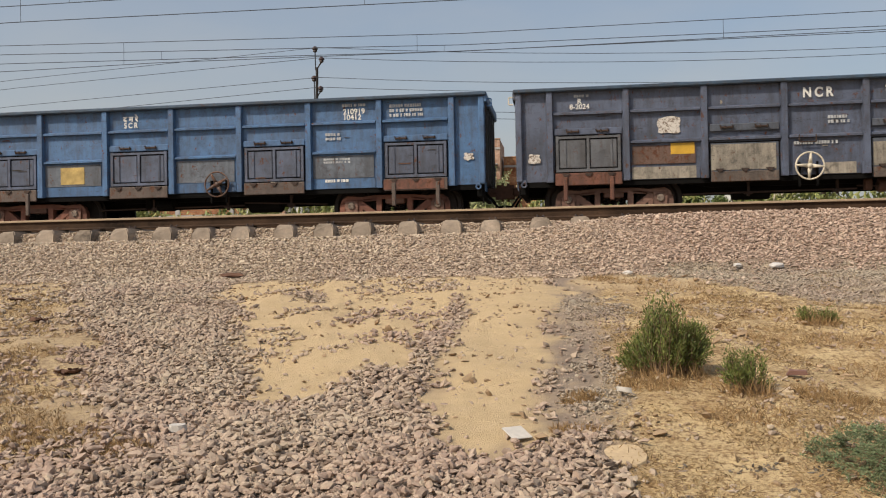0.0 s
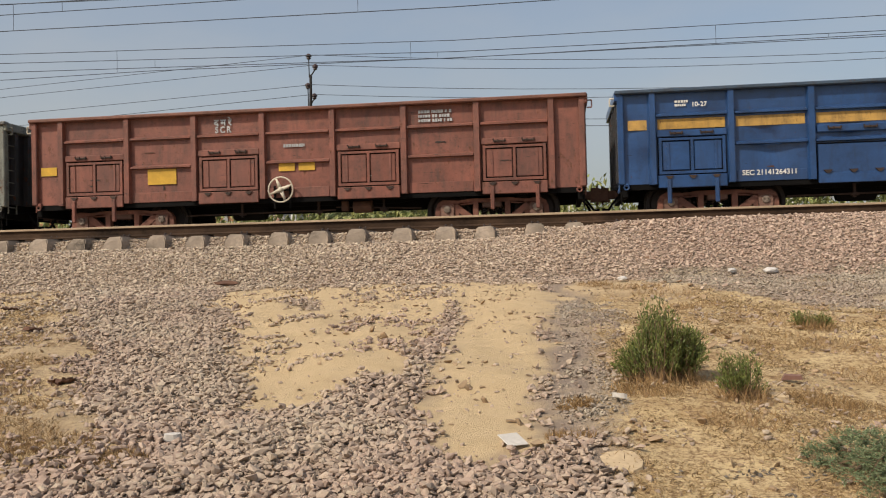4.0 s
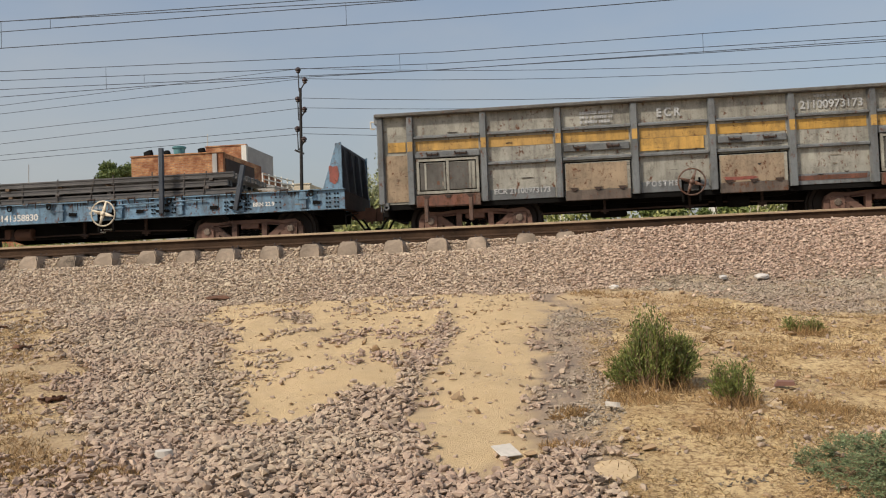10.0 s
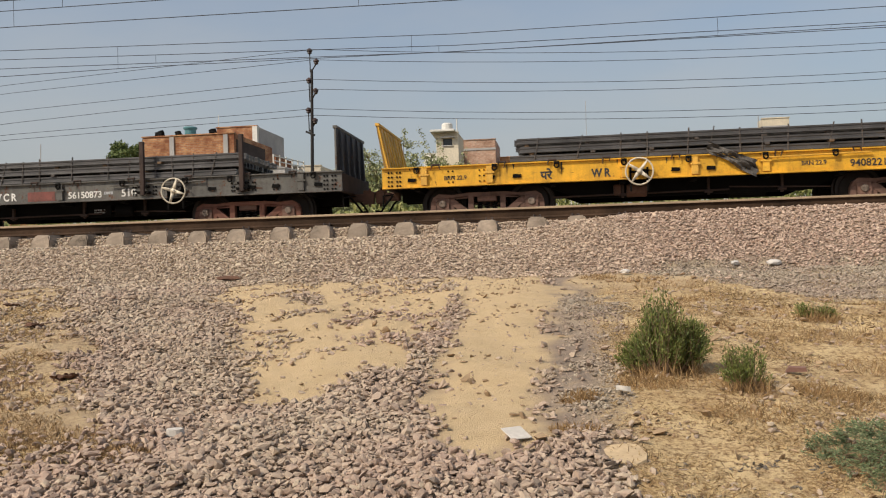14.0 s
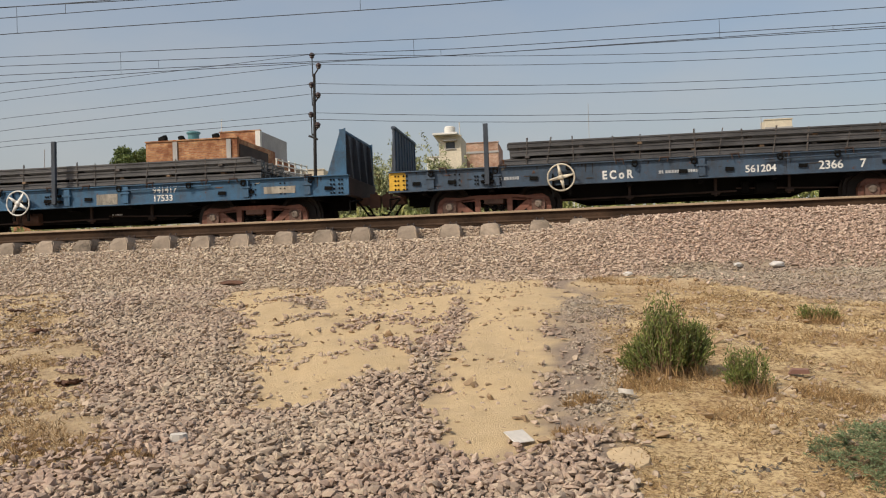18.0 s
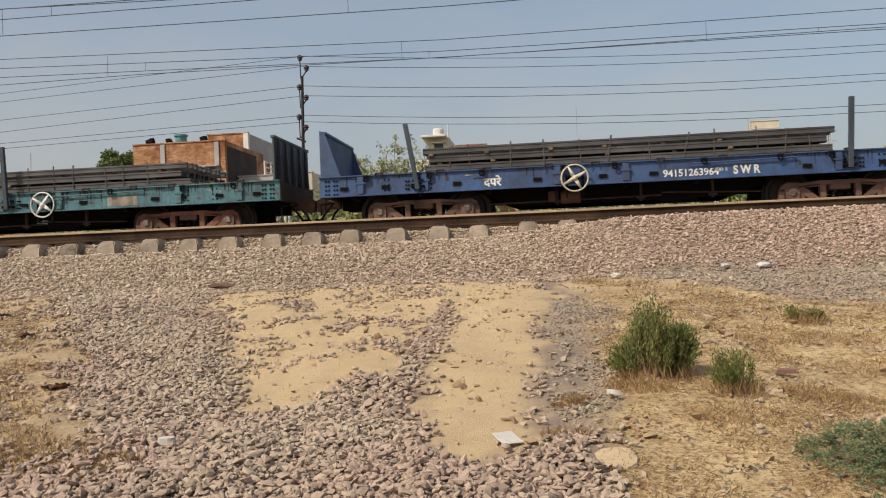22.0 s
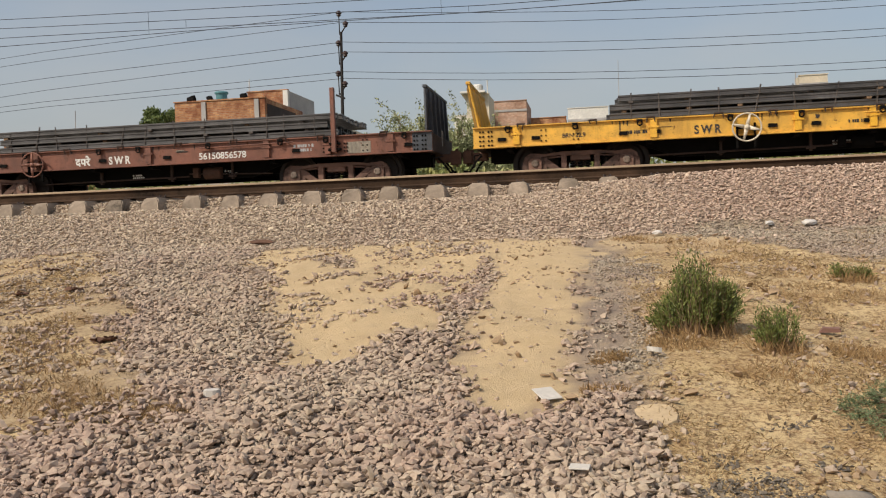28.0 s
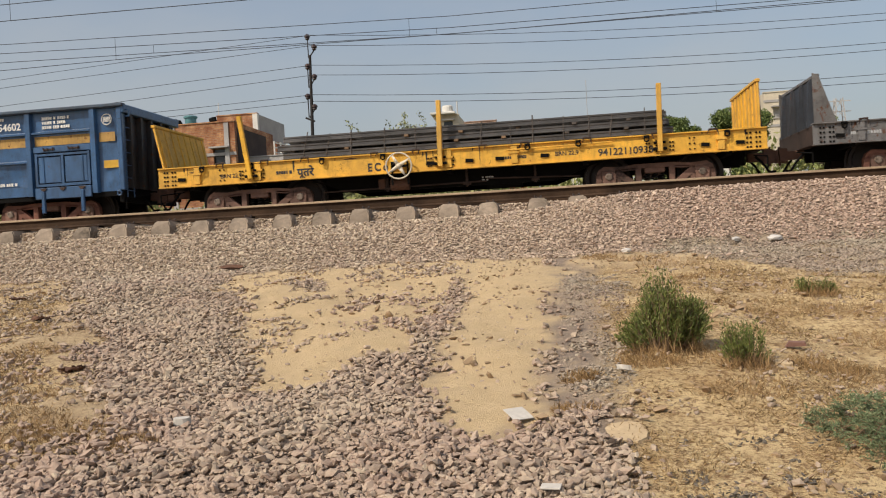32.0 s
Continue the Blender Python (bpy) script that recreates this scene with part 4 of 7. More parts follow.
            for u in (a + 0.24, b - 0.24):
                part("door_bar", shape(box, u - 0.022, u + 0.022, y - 0.03, y, 1.19, 1.80), door, dr)
            for u in (a + 0.42, b - 0.42):
                part("hinge", HINGE_WIDE, None, dr, "", (u, y - 0.01, 1.98))
            fl = part("drop_flap", shape(box, a + 0.02, b - 0.02, y - 0.06, y - 0.02, 0.80, 1.07, 0.012), flap, w)
            for u in (a + 0.25, (a + b) / 2, b - 0.25):
                part("latch", LATCH, None, fl, "", (u, y, 1.06))
            if i in (0, 6) and number != 6:
                for u in (a + 0.24, b - 0.24):
                    part("stop_bracket", shape(box, u - 0.045, u + 0.045, y - 0.10, y - 0.03, 0.46, 0.98, 0.015), DARK_RUST if number in (5, 9, 23) else flap, fl)
        else:
            dr = part("flap_door", shape(box, a + 0.03, b - 0.03, y - 0.01, y + 0.02, 0.80, 1.62, 0.012), FLAP_PAINT.get(number) and D[FLAP_PAINT[number]] or door, w)
            part("door_gap", shape(box, a + 0.01, b - 0.01, y + 0.004, y + 0.028, 0.80, 1.645), UNDER, dr, "dark gap round the flap")
            part("flap_rail", shape(box, a + 0.02, b - 0.02, y - 0.03, y, 1.87, 2.03, 0.015), FLAP_PAINT.get(number) and D[FLAP_PAINT[number]] or trim, dr)
            for u in (a + 0.38, b - 0.38):
                part("hinge", HINGE_WIDE, None, dr, "", (u, y - 0.03, 1.95))
            part("kick_plate", shape(box, a + 0.04, b - 0.04, y - 0.03, y + 0.01, 0.79, 1.01, 0.01), skin if number in (2, 4, 6, 23, 24) else KICK, dr)
            for u in (a + 0.22, (a + b) / 2, b - 0.22):
                part("latch", LATCH, None, dr, "", (u, y + 0.03, 1.07))
        if stripe:
            part("stripe", shape(box, a + 0.03, b - 0.03, SIDE - 0.006, SIDE + 0.002, 2.08, 2.30), stripe, w, "painted yellow stripe")
    if stripe and number == 8:
        for k in range(8):
            part("stripe", shape(box, BAY0 + BAY * k - 0.058, BAY0 + BAY * k + 0.058, SIDE - 0.116, SIDE - 0.10, 2.07, 2.29), stripe, w, "painted yellow stripe")
    if stripe:
        for x in (-6.09, 6.09):
            part("stripe", shape(box, x - 0.20, x + 0.20, SIDE - 0.006, SIDE + 0.002, 2.08, 2.30), stripe, w, "painted yellow stripe")
    hand_wheel(w, BAY0 + BAY * 3 + (0.46 if number in (1, 2, 3, 9, 23) else 1.15), -1.60, 1.06, wheel_mat, turn=rnd.uniform(0, 1.5))
    if number in (1, 5, 6, 9, 23):
        part("hand_grip", GRAB_MESH, None, w, "bent bar grip above the brake wheel", (BAY0 + BAY * 3 + (0.46 if number in (1, 9, 23) else 0.98), SIDE, 1.58))
    under_gear(w, 6.3, number, False)
    running_gear(w, number, 4.40, bogie)
    ends(w, 6.40)
    return w


FLAT_TEXT = (
    (7, -2.81, "SECR"), (7, -1.76, "91141358830"), (10, -1.74, "WCR"), (10, 0.19, "56150873"), (10, 1.53, "510"), (11, -3.3, "परे"), (11, -2.19, "WR"),
    (11, 3.18, "94082210372"), (12, -3.07, "94031710"), (12, -1.88, "66"), (13, -4.16, "दपूम"), (13, -3.37, "SEC"), (14, -2.11, "ECoR"), (14, 0.9, "561204"),
    (14, 2.4, "2366"), (14, 3.23, "7"), (15, -0.04, "दपूम"), (15, 0.83, "94141352036"), (16, -2.66, "पूतरे"), (16, -1.64, "ECoR"), (17, -3.1, "दपरे"),
    (17, 0.79, "94151263964"), (17, 2.27, "SWR"), (18, 0.37, "दपरे"), (18, 0.88, "SWR"), (19, -3.69, "दपूम"), (19, -2.87, "SEC"), (19, -1.77, "94141289837"),
    (20, 0.79, "94151"), (21, -1.91, "दपरे"), (21, -1.04, "SWR"), (21, 1.26, "56150856578"), (22, -2.1, "SWR"), (22, 3.52, "94102210080"), (25, -3.5, "पूतरे"), (25, -1.85, "ECoR"), (25, 3.3, "94122110938"))
FLAT_PAIRS = ((13, 2.14, 1.12, "941417"), (13, 2.14, 0.93, "17533"), (18, -2.99, 1.12, "561506"), (18, -2.99, 0.93, "44373"))
FLAT_TYPE = ((11, -5.45), (11, 2.2), (25, -5.34), (25, 2.37), (22, -4.9), (13, 4.9), (7, 4.7), (15, 1.6))
FLAT_PLATES = ((13, 0.73, 0.53), (16, -4.09, 0.72), (16, 2.67, 0.74), (18, 4.94, 0.55), (10, -0.84, 0.70), (21, 4.88, 0.55))
TAKEN = [(n, x, x + (0.20 if t.isalpha() else 0.13) * len(t)) for n, x, t in FLAT_TEXT] + [(n, x, x + 0.75) for n, x, z, t in FLAT_PAIRS] + [(n, x, x + 0.62) for n, x in FLAT_TYPE] + [(n, x, x + d) for n, x, d in FLAT_PLATES]


def clear(number, x, r):
    """True where writing or a plate takes the place on a beam."""
    return any(n == number and a - r < x < b + r for n, a, b in TAKEN)


bm = bmesh.new()
torus(bm, (0, -0.02, -0.03), 0.048, 0.018, 14, 5)
box(bm, -0.06, 0.06, -0.03, 0.0, 0.0, 0.055)
RING_MESH = mesh_of("lashing_ring", bm, UNDER)
bm = bmesh.new()
for q in (-1, 1):
    box(bm, min(q * 0.06, q * 0.15), max(q * 0.06, q * 0.15), -0.10, 0.0, 0.06, 0.12, 0.01)
    box(bm, min(q * 0.06, q * 0.13), max(q * 0.06, q * 0.13), -0.09, 0.0, 0.20, 0.25, 0.01)
    for j in range(3):
        for d in (0.22, 0.28):
            rod(bm, (q * d, -0.018, 0.05 + 0.085 * j), (q * d, 0.01, 0.05 + 0.085 * j), 0.022, 6)
box(bm, -0.13, 0.13, -0.11, -0.08, 0.07, 0.11)
SOCKET_MESH = mesh_of("stake_socket", bm, UNDER)
SLOT_MESH = mesh_of("lashing_slot", shape(prism, [(-0.09, -0.04), (0.09, -0.045), (0.10, 0.03), (-0.08, 0.04)], -0.03, 0.0), UNDER)


def flat_wagon(number, skin, board_mat, bogie, wheel_mat, left="g", right="g", posts=(), label="", post_mat=None):
    """A low bogie wagon for rails: side beams, end boards (g: gusset plates, r: ribbed board, n: none) and stakes (x, height, lean in degrees)."""
    rnd = random.Random(number * 31 + 5)
    w = tagged(new("flat_wagon"), label, "railway wagon", group="wagons of the train")
    half = 6.858
    z0, z1 = 0.87, 1.34
    part("floor", shape(box, -6.8, 6.8, -1.36, 1.36, 1.24, 1.30), UNDER, w)
    for s in (-1, 1):
        bm = shape(prism, [(s * 1.30, z0), (s * 1.47, z0), (s * 1.47, z0 + 0.025), (s * 1.42, z0 + 0.03), (s * 1.42, z1 - 0.03), (s * 1.47, z1 - 0.025), (s * 1.47, z1),
                           (s * 1.30, z1), (s * 1.30, z1 - 0.025), (s * 1.40, z1 - 0.03), (s * 1.40, z0 + 0.03), (s * 1.30, z0 + 0.025)], -half, half, "x")
        part("side_beam", bm, skin, w, "deep steel side beam")
    # stake pockets, brackets and plates along the near beam
    for k in range(9):
        x = -5.9 + k * 1.475
        if clear(number, x, 0.14):
            continue
        bm = bmesh.new()
        prism(bm, [(x - 0.07, z0 + 0.05), (x + 0.07, z0 + 0.05), (x + 0.07, z1 - 0.04), (x - 0.07, z1 - 0.04)], -1.475, -1.42)
        box(bm, x - 0.11, x + 0.11, -1.49, -1.44, z0 + 0.26, z0 + 0.30)
        part("stake_pocket", bm, skin, w)
    for k in range(16):
        x = -6.2 + k * 0.83 + rnd.uniform(-0.15, 0.15)
        if not clear(number, x, 0.16):
            part("lashing_slot", SLOT_MESH, None, w, "", (x, -1.42, z0 + 0.18))
    for k in range(9):
        x = -6.0 + k * 1.5 + rnd.uniform(-0.3, 0.3)
        part("lashing_ring", RING_MESH, None, w, "", (x, -1.475, z1 - 0.07))
    bm = bmesh.new()
    for s in (-1, 1):
        for i in range(2):
            for j in range(4):
                x = s * (6.48 + 0.19 * i)
                for q in (-0.035, 0.035):
                    rod(bm, (x + q, -1.437, z0 + 0.06 + 0.10 * j), (x + q, -1.40, z0 + 0.06 + 0.10 * j), 0.024, 6)
        for x in (s * 4.6, s * 5.3):
            for j in range(3):
                for q in (-0.05, 0.05):
                    rod(bm, (x + q, -1.435, z0 + 0.10 + 0.12 * j), (x + q, -1.40, z0 + 0.10 + 0.12 * j), 0.02, 6)
    part("bolt_pattern", bm, UNDER, w, "rows of dark bolt holes")["kind"] = "stuff"
    for k in range(10):
        x = -5.6 + k * 1.25 + rnd.uniform(-0.3, 0.3)
        bm = bmesh.new()
        for q in (-0.08, 0.07):
            rod(bm, (x + q, -1.478, z1 + 0.03), (x + q + rnd.uniform(-0.05, 0.05), -1.482, z1 - rnd.uniform(0.06, 0.12)), 0.018, 6, 0.008)
        rod(bm, (x - 0.09, -1.47, z1 + 0.02), (x + 0.09, -1.47, z1 + 0.025), 0.02, 6)
        part("lashing_hook", bm, DARK_RUST, w, "rusty lashing hooks on the beam")
    part("side_rail", shape(rod, (1.3, -1.475, z1 - 0.13), (3.6, -1.475, z1 - 0.10), 0.016, 6), skin, w)
    # end boards
    for s, kind in ((-1, left), (1, right)):
        # dark rust here also stands in for shade on the end face
        part("headstock", shape(box, min(s * 6.70, s * 6.858), max(s * 6.70, s * 6.858), -1.41, 1.41, 0.88, 1.30, 0.015), DARK_RUST, w)
        if kind == "n":
            continue
        lean = {"l": 0.22}.get(kind, 0.0) * s
        zt = 2.36
        bm = bmesh.new()
        xb, xt = s * 6.72, s * 6.72 + lean
        prism(bm, [(xb - 0.02, 1.28), (xb + 0.02, 1.28), (xt + 0.02, zt), (xt - 0.02, zt)], -1.40, 1.40)
        bd = part("end_board", bm, board_mat, w, "steel end board")
        # the default for outer faces is soot with their shade painted in
        grime = D["rusty brown"] if kind == "l" and number == 25 else D["dirty yellow"] if kind == "l" else D["shaded sooty paint"]
        a0, a1 = sorted((s * 0.022, s * 0.030))
        part("outer_plate", shape(prism, [(xb + a0, 1.28), (xb + a1, 1.28), (xt + a1, zt - 0.06), (xt + a0, zt - 0.06)], -1.38, 1.38), grime, bd, "grimy darkened outer face")
        if kind == "g":
            for sy in (-1, 1):
                ys = sorted((sy * 1.405, sy * 1.43))
                bm = bmesh.new()
                prism(bm, [(s * 6.82, 1.30), (s * 6.82, zt + 0.04), (s * 6.70, zt), (s * 6.36, 1.33)], ys[0], ys[1])
                part("gusset_plate", bm, skin, bd, "tapered side plate")
            n, d = 4, 0.16
        else:
            n, d = 5, 0.10
        if kind != "g":
            for k in range(8):
                y = -1.26 + k * 0.36
                part("inner_rib", shape(prism, [(xb - s * 0.045, 1.30), (xb - s * 0.018, 1.30), (xt - s * 0.018, zt - 0.06), (xt - s * 0.045, zt - 0.06)][::s], y - 0.03, y + 0.03), board_mat, bd)
        for k in range(n):
            y = -1.1 + k * 2.2 / (n - 1)
            bm = bmesh.new()
            prism(bm, [(xb + s * 0.02, 1.28), (xb + s * (0.02 + d), 1.28), (xt + s * (0.02 + d * 0.5), zt - 0.1), (xt + s * 0.02, zt - 0.02)], y - 0.045, y + 0.045)
            bmesh.ops.recalc_face_normals(bm, faces=bm.faces[:])
            part("board_rib", bm, grime, bd)
        part("board_top", shape(box, xt - 0.05, xt + 0.05, -1.42, 1.42, zt - 0.05, zt + 0.02, 0.01), board_mat, bd)
    for x, h, lean in posts:
        bm = bmesh.new()
        box(bm, -0.052, 0.052, -0.045, 0.045, 0.0, h - 0.95, 0.01)
        o = part("stake", bm, post_mat or skin, w, "upright steel stake" if abs(lean) < 4 else "leaning steel stake", (x, -1.53, 0.95))
        o.rotation_euler = (0, radians(lean), 0)
        part("stake_socket", SOCKET_MESH, None, w, "dark stake socket with bolts", (x, -1.425, 0.93))
    hand_wheel(w, HANDX.get(number, -0.4), -1.60, 1.02, wheel_mat, 0.29, rnd.uniform(0, 1.5))
    under_gear(w, 6.6, number)
    running_gear(w, number, 4.52, bogie)
    ends(w, 6.80)
    return w


RAIL_MESHES = {}


def rail_stack(number, x0, x1, layers, seed, label):
    """A load of rails in layers with steel spacers and tie bars."""
    rnd = random.Random(seed)
    st = tagged(new("rail_stack"), label, "rail load", group="rail loads on the wagons")
    pitch, gap = 0.132, 0.058
    z = 1.37
    for k in range(layers):
        a, b = x0 + rnd.uniform(-0.12, 0.25) * (k > 0), x1 - rnd.uniform(-0.1, 0.28) * (k > 0)
        L = round(b - a, 1)
        if L not in RAIL_MESHES:
            RAIL_MESHES[L] = mesh_of("rail", shape(prism, [(p, q) for p, q in load_profile()], 0, L, "x"), RAIL_LOAD)
        n = 13
        for i in range(n):
            o = part("rail", RAIL_MESHES[L], None, st, "", (a + rnd.uniform(-0.05, 0.05), -1.24 + i * 0.205, z))
        for u in np.arange(a + 0.3, b - 0.2, 1.25):
            u = float(u) + rnd.uniform(-0.12, 0.12)
            proud = rnd.uniform(-0.06, 0.06)
            part("spacer", shape(box, u - 0.05, u + 0.05, -1.28 - proud, 1.28 - proud, z - gap + 0.002, z - 0.002, 0.006), TIMBER if rnd.random() < 0.45 else TIE_STEEL, st)
        z += pitch + gap
    top = z - gap
    u = x0 + 0.5
    while u < x1 - 0.3:
        lean = rnd.choice((rnd.uniform(-0.05, 0.05), rnd.uniform(-0.02, 0.16)))
        bm = bmesh.new()
        rod(bm, (u, -1.29, 1.35), (u + lean, -1.27, top + rnd.uniform(-0.01, 0.09)), rnd.uniform(0.012, 0.02), 6)
        part("tie_bar", bm, TIE_STEEL, st)
        u += rnd.uniform(0.42, 0.95)
    return st


HANDX = {7: 1.15, 10: 2.9, 11: -1.18, 12: 1.12, 13: -1.17, 14: -3.0, 15: -1.12, 16: 1.14, 17: -1.11, 18: 3.0, 19: 1.17, 20: -1.17, 21: -2.95, 22: -1.05, 25: -1.1, 26: 1.1}
DAY = {k: paint(k, *v) for k, v in {
    "bright blue": ((0.060, 0.152, 0.31), 0.35), "slate blue": ((0.090, 0.112, 0.170), 0.42, (0.035, 0.03, 0.026), 0.62), "grey green": ((0.225, 0.235, 0.185), 0.42, (0.04, 0.035, 0.028), 0.6),
    "red oxide": ((0.23, 0.072, 0.042), 0.35), "worn deep blue": ((0.034, 0.105, 0.235), 0.14, (0.024, 0.022, 0.022), 0.36, 0.28), "deep blue": ((0.014, 0.062, 0.185), 0.12, (0.024, 0.022, 0.022), 0.30, 0.28), "dull blue": ((0.050, 0.096, 0.178), 0.36, (0.03, 0.026, 0.024), 0.55, 0.6, (0.105, 0.036, 0.026)), "worn blue grey": ((0.092, 0.108, 0.138), 0.40, (0.035, 0.03, 0.026), 0.65), "weathered teal": ((0.055, 0.085, 0.078), 0.40, (0.03, 0.028, 0.025), 0.6), "post brown": ((0.215, 0.145, 0.105), 0.5, (0.06, 0.035, 0.025), 0.5),
    "brown grey": ((0.262, 0.205, 0.135), 0.52, (0.06, 0.042, 0.03), 0.5, 0.6, (0.105, 0.044, 0.020)), "olive grey": ((0.34, 0.33, 0.275), 0.46, (0.05, 0.04, 0.03), 0.55), "pale blue grey": ((0.215, 0.262, 0.325), 0.54, (0.05, 0.036, 0.026), 0.62),
    # end walls and outer board faces: grime with their shade mixed into the colour
    "rusty brown": ((0.135, 0.075, 0.05), 0.75), "dirty yellow": ((0.36, 0.20, 0.022), 0.55, (0.05, 0.035, 0.02), 0.7), "shaded sooty paint": ((0.030, 0.038, 0.052), 0.26), "shaded grimy end paint": ((0.030, 0.031, 0.034), 0.45), "door grey": ((0.115, 0.12, 0.13), 0.35), "flap red": ((0.19, 0.068, 0.036), 0.6, (0.04, 0.028, 0.022), 0.75),
    "dull door brown": ((0.12, 0.085, 0.065), 0.6), "sky blue": ((0.14, 0.275, 0.40), 0.52, (0.045, 0.036, 0.03), 0.65), "cyan blue": ((0.15, 0.34, 0.46), 0.36, (0.04, 0.035, 0.03), 0.35), "tan": ((0.34, 0.25, 0.155), 0.5), "turquoise": ((0.065, 0.20, 0.235), 0.5, (0.035, 0.03, 0.025), 0.6),
    "dark grey": ((0.115, 0.11, 0.095), 0.45), "navy": ((0.036, 0.072, 0.118), 0.3), "slate grey": ((0.125, 0.145, 0.175), 0.4, (0.035, 0.03, 0.028), 0.7), "mid blue": ((0.024, 0.105, 0.20), 0.25),
    "faded royal blue": ((0.042, 0.098, 0.225), 0.3, (0.03, 0.026, 0.024), 0.45), "royal blue": ((0.030, 0.088, 0.225), 0.3), "grey blue": ((0.058, 0.072, 0.09), 0.3), "post grey": ((0.15, 0.165, 0.17), 0.45, (0.04, 0.03, 0.025), 0.45), "brown red": ((0.20, 0.070, 0.038), 0.4, (0.04, 0.026, 0.02), 0.45),
    "chrome yellow": ((0.80, 0.42, 0.012), 0.24, (0.09, 0.045, 0.02), 0.26), "tarnished grey": ((0.16, 0.155, 0.15), 0.5)}.items()}
D = DAY
STAKE = plain("blue-grey stake steel", (0.045, 0.056, 0.072), 0.7, 0.1, 0.3, 5, 0.2)


def scorched():
    """Dark rust with bright scratches that run down."""
    m, nt, b = nodes_of("scratched dark rust")
    f = noise_tex(nt, coords(nt, (14.0, 14.0, 1.3)), 1.6, 8, 0.7)
    g = noise_tex(nt, coords(nt), 2.2, 6, 0.6)
    c = mix(nt, ramp(nt, g, 0.35, 0.65), (0.040, 0.018, 0.010), (0.11, 0.045, 0.020))
    c = mix(nt, mix(nt, 1.0, ramp(nt, f, 0.49, 0.57), ramp(nt, g, 0.36, 0.46), "MULTIPLY"), c, (0.40, 0.225, 0.095))
    nt.links.new(c, b.inputs["Base Color"])
    b.inputs["Roughness"].default_value = 0.85
    bump(nt, b, f, 0.3, 0.01)
    return m


SCORCHED = scorched()
WAGONS = []


def put(w):
    WAGONS.append(w)
    return w


def mark(w, x, z, text, size, mat=WHITE, y=SIDE - 0.008, wide=1.0):
    short = text.isascii() and text.isalpha() and len(text) > 1
    lettering(text, size, mat, w, x, y, z, "", 0.84 if short else wide, 1.5 if short else 1.0)


def bay_x(i):
    return BAY0 + BAY * i + 0.12


w = put(high_wagon(0, "DPDPDPD", D["bright blue"], D["bright blue"], D["slate blue"], D["dull door brown"], BOGIE, D["rusty brown"], None, 3, "weathered blue open wagon with doors and rust stains", D["navy"]))
w = put(high_wagon(1, "DPFPFPD", D["slate blue"], D["slate blue"], D["door grey"], D["flap red"], BOGIE_DARK, CREAM, None, 3, "slate-blue open wagon with scraped panels and red flaps", D["navy"]))
w = put(high_wagon(2, "DPFPFPD", D["grey green"], D["grey green"], D["grey green"], D["flap red"], BOGIE_DARK, CREAM, None, 3, "faded grey-green open wagon with yellow patches", D["dark grey"]))
w = put(high_wagon(3, "DPDPDPD", D["red oxide"], D["red oxide"], D["red oxide"], D["red oxide"], BOGIE, CREAM, None, 2, "red-oxide brown open wagon with doors", D["brown red"]))
w = put(high_wagon(4, "DPFPFPD", D["deep blue"], D["deep blue"], D["deep blue"], D["deep blue"], BOGIE, WHITE, YELLOW, 9, "glossy dented blue open wagon with yellow stripe", D["navy"]))
w = put(high_wagon(5, "DPFPFPD", D["dull blue"], D["dull blue"], D["door grey"], D["dark grey"], BOGIE, CREAM, None, 3, "dull blue open wagon with grey doors", D["navy"]))
w = put(high_wagon(6, "DPFPFPD", D["brown grey"], D["post brown"], D["brown grey"], D["flap red"], BOGIE, CREAM, YELLOW, 3, "brown-grey rusty open wagon with yellow stripe", D["rusty brown"]))
w = put(flat_wagon(7, D["sky blue"], D["slate blue"], BOGIE_DARK, CREAM, "g", "g", ((-4.58, 2.45, -9), (-2.06, 2.45, -3), (2.55, 2.48, 1), (4.32, 2.0, 12)), "flaking light blue flat wagon for rails", STAKE))
w = put(high_wagon(8, "DPFPFPD", D["olive grey"], D["post grey"], D["olive grey"], D["rusty brown"], BOGIE_DARK, D["rusty brown"], YELLOW, 3, "olive-grey rusty open wagon with yellow stripe", D["dark grey"]))
w = put(high_wagon(9, "DPDPDPD", D["pale blue grey"], D["pale blue grey"], D["rusty brown"], D["dull door brown"], BOGIE_DARK, CREAM, None, 3, "pale blue open wagon with rusty brown doors", D["rusty brown"]))
w = put(flat_wagon(10, D["dark grey"], D["dark grey"], BOGIE, CREAM, "r", "r", ((-2.35, 2.22, 0), (2.12, 2.2, 0), (4.53, 2.27, 0)), "dark grey weathered flat wagon for rails", DARK_RUST))
w = put(flat_wagon(11, D["chrome yellow"], D["chrome yellow"], BOGIE_DARK, CREAM, "l", "r", (), "yellow flat wagon for rails with ribbed ends"))
w = put(flat_wagon(12, D["grey blue"], D["navy"], BOGIE, WHITE, "g", "g", ((-5.8, 2.05, 0), (0.25, 2.45, 0), (-2.4, 2.2, 0)), "dark grey-blue flat wagon for rails", STAKE))
w = put(flat_wagon(13, D["mid blue"], D["mid blue"], BOGIE, WHITE, "g", "g", ((-2.54, 2.45, 0), (-0.28, 2.45, 1)), "blue flat wagon for rails with tapered end plates", STAKE))
w = put(flat_wagon(14, D["navy"], D["navy"], BOGIE, CREAM, "r", "r", ((-4.62, 2.3, 0), (4.64, 2.45, 0)), "navy flat wagon with yellow end panels", STAKE))
w = put(flat_wagon(15, D["cyan blue"], D["mid blue"], BOGIE_DARK, WHITE, "g", "g", ((-4.62, 2.5, 1),), "flaking sky-blue flat wagon for rails", D["chrome yellow"]))
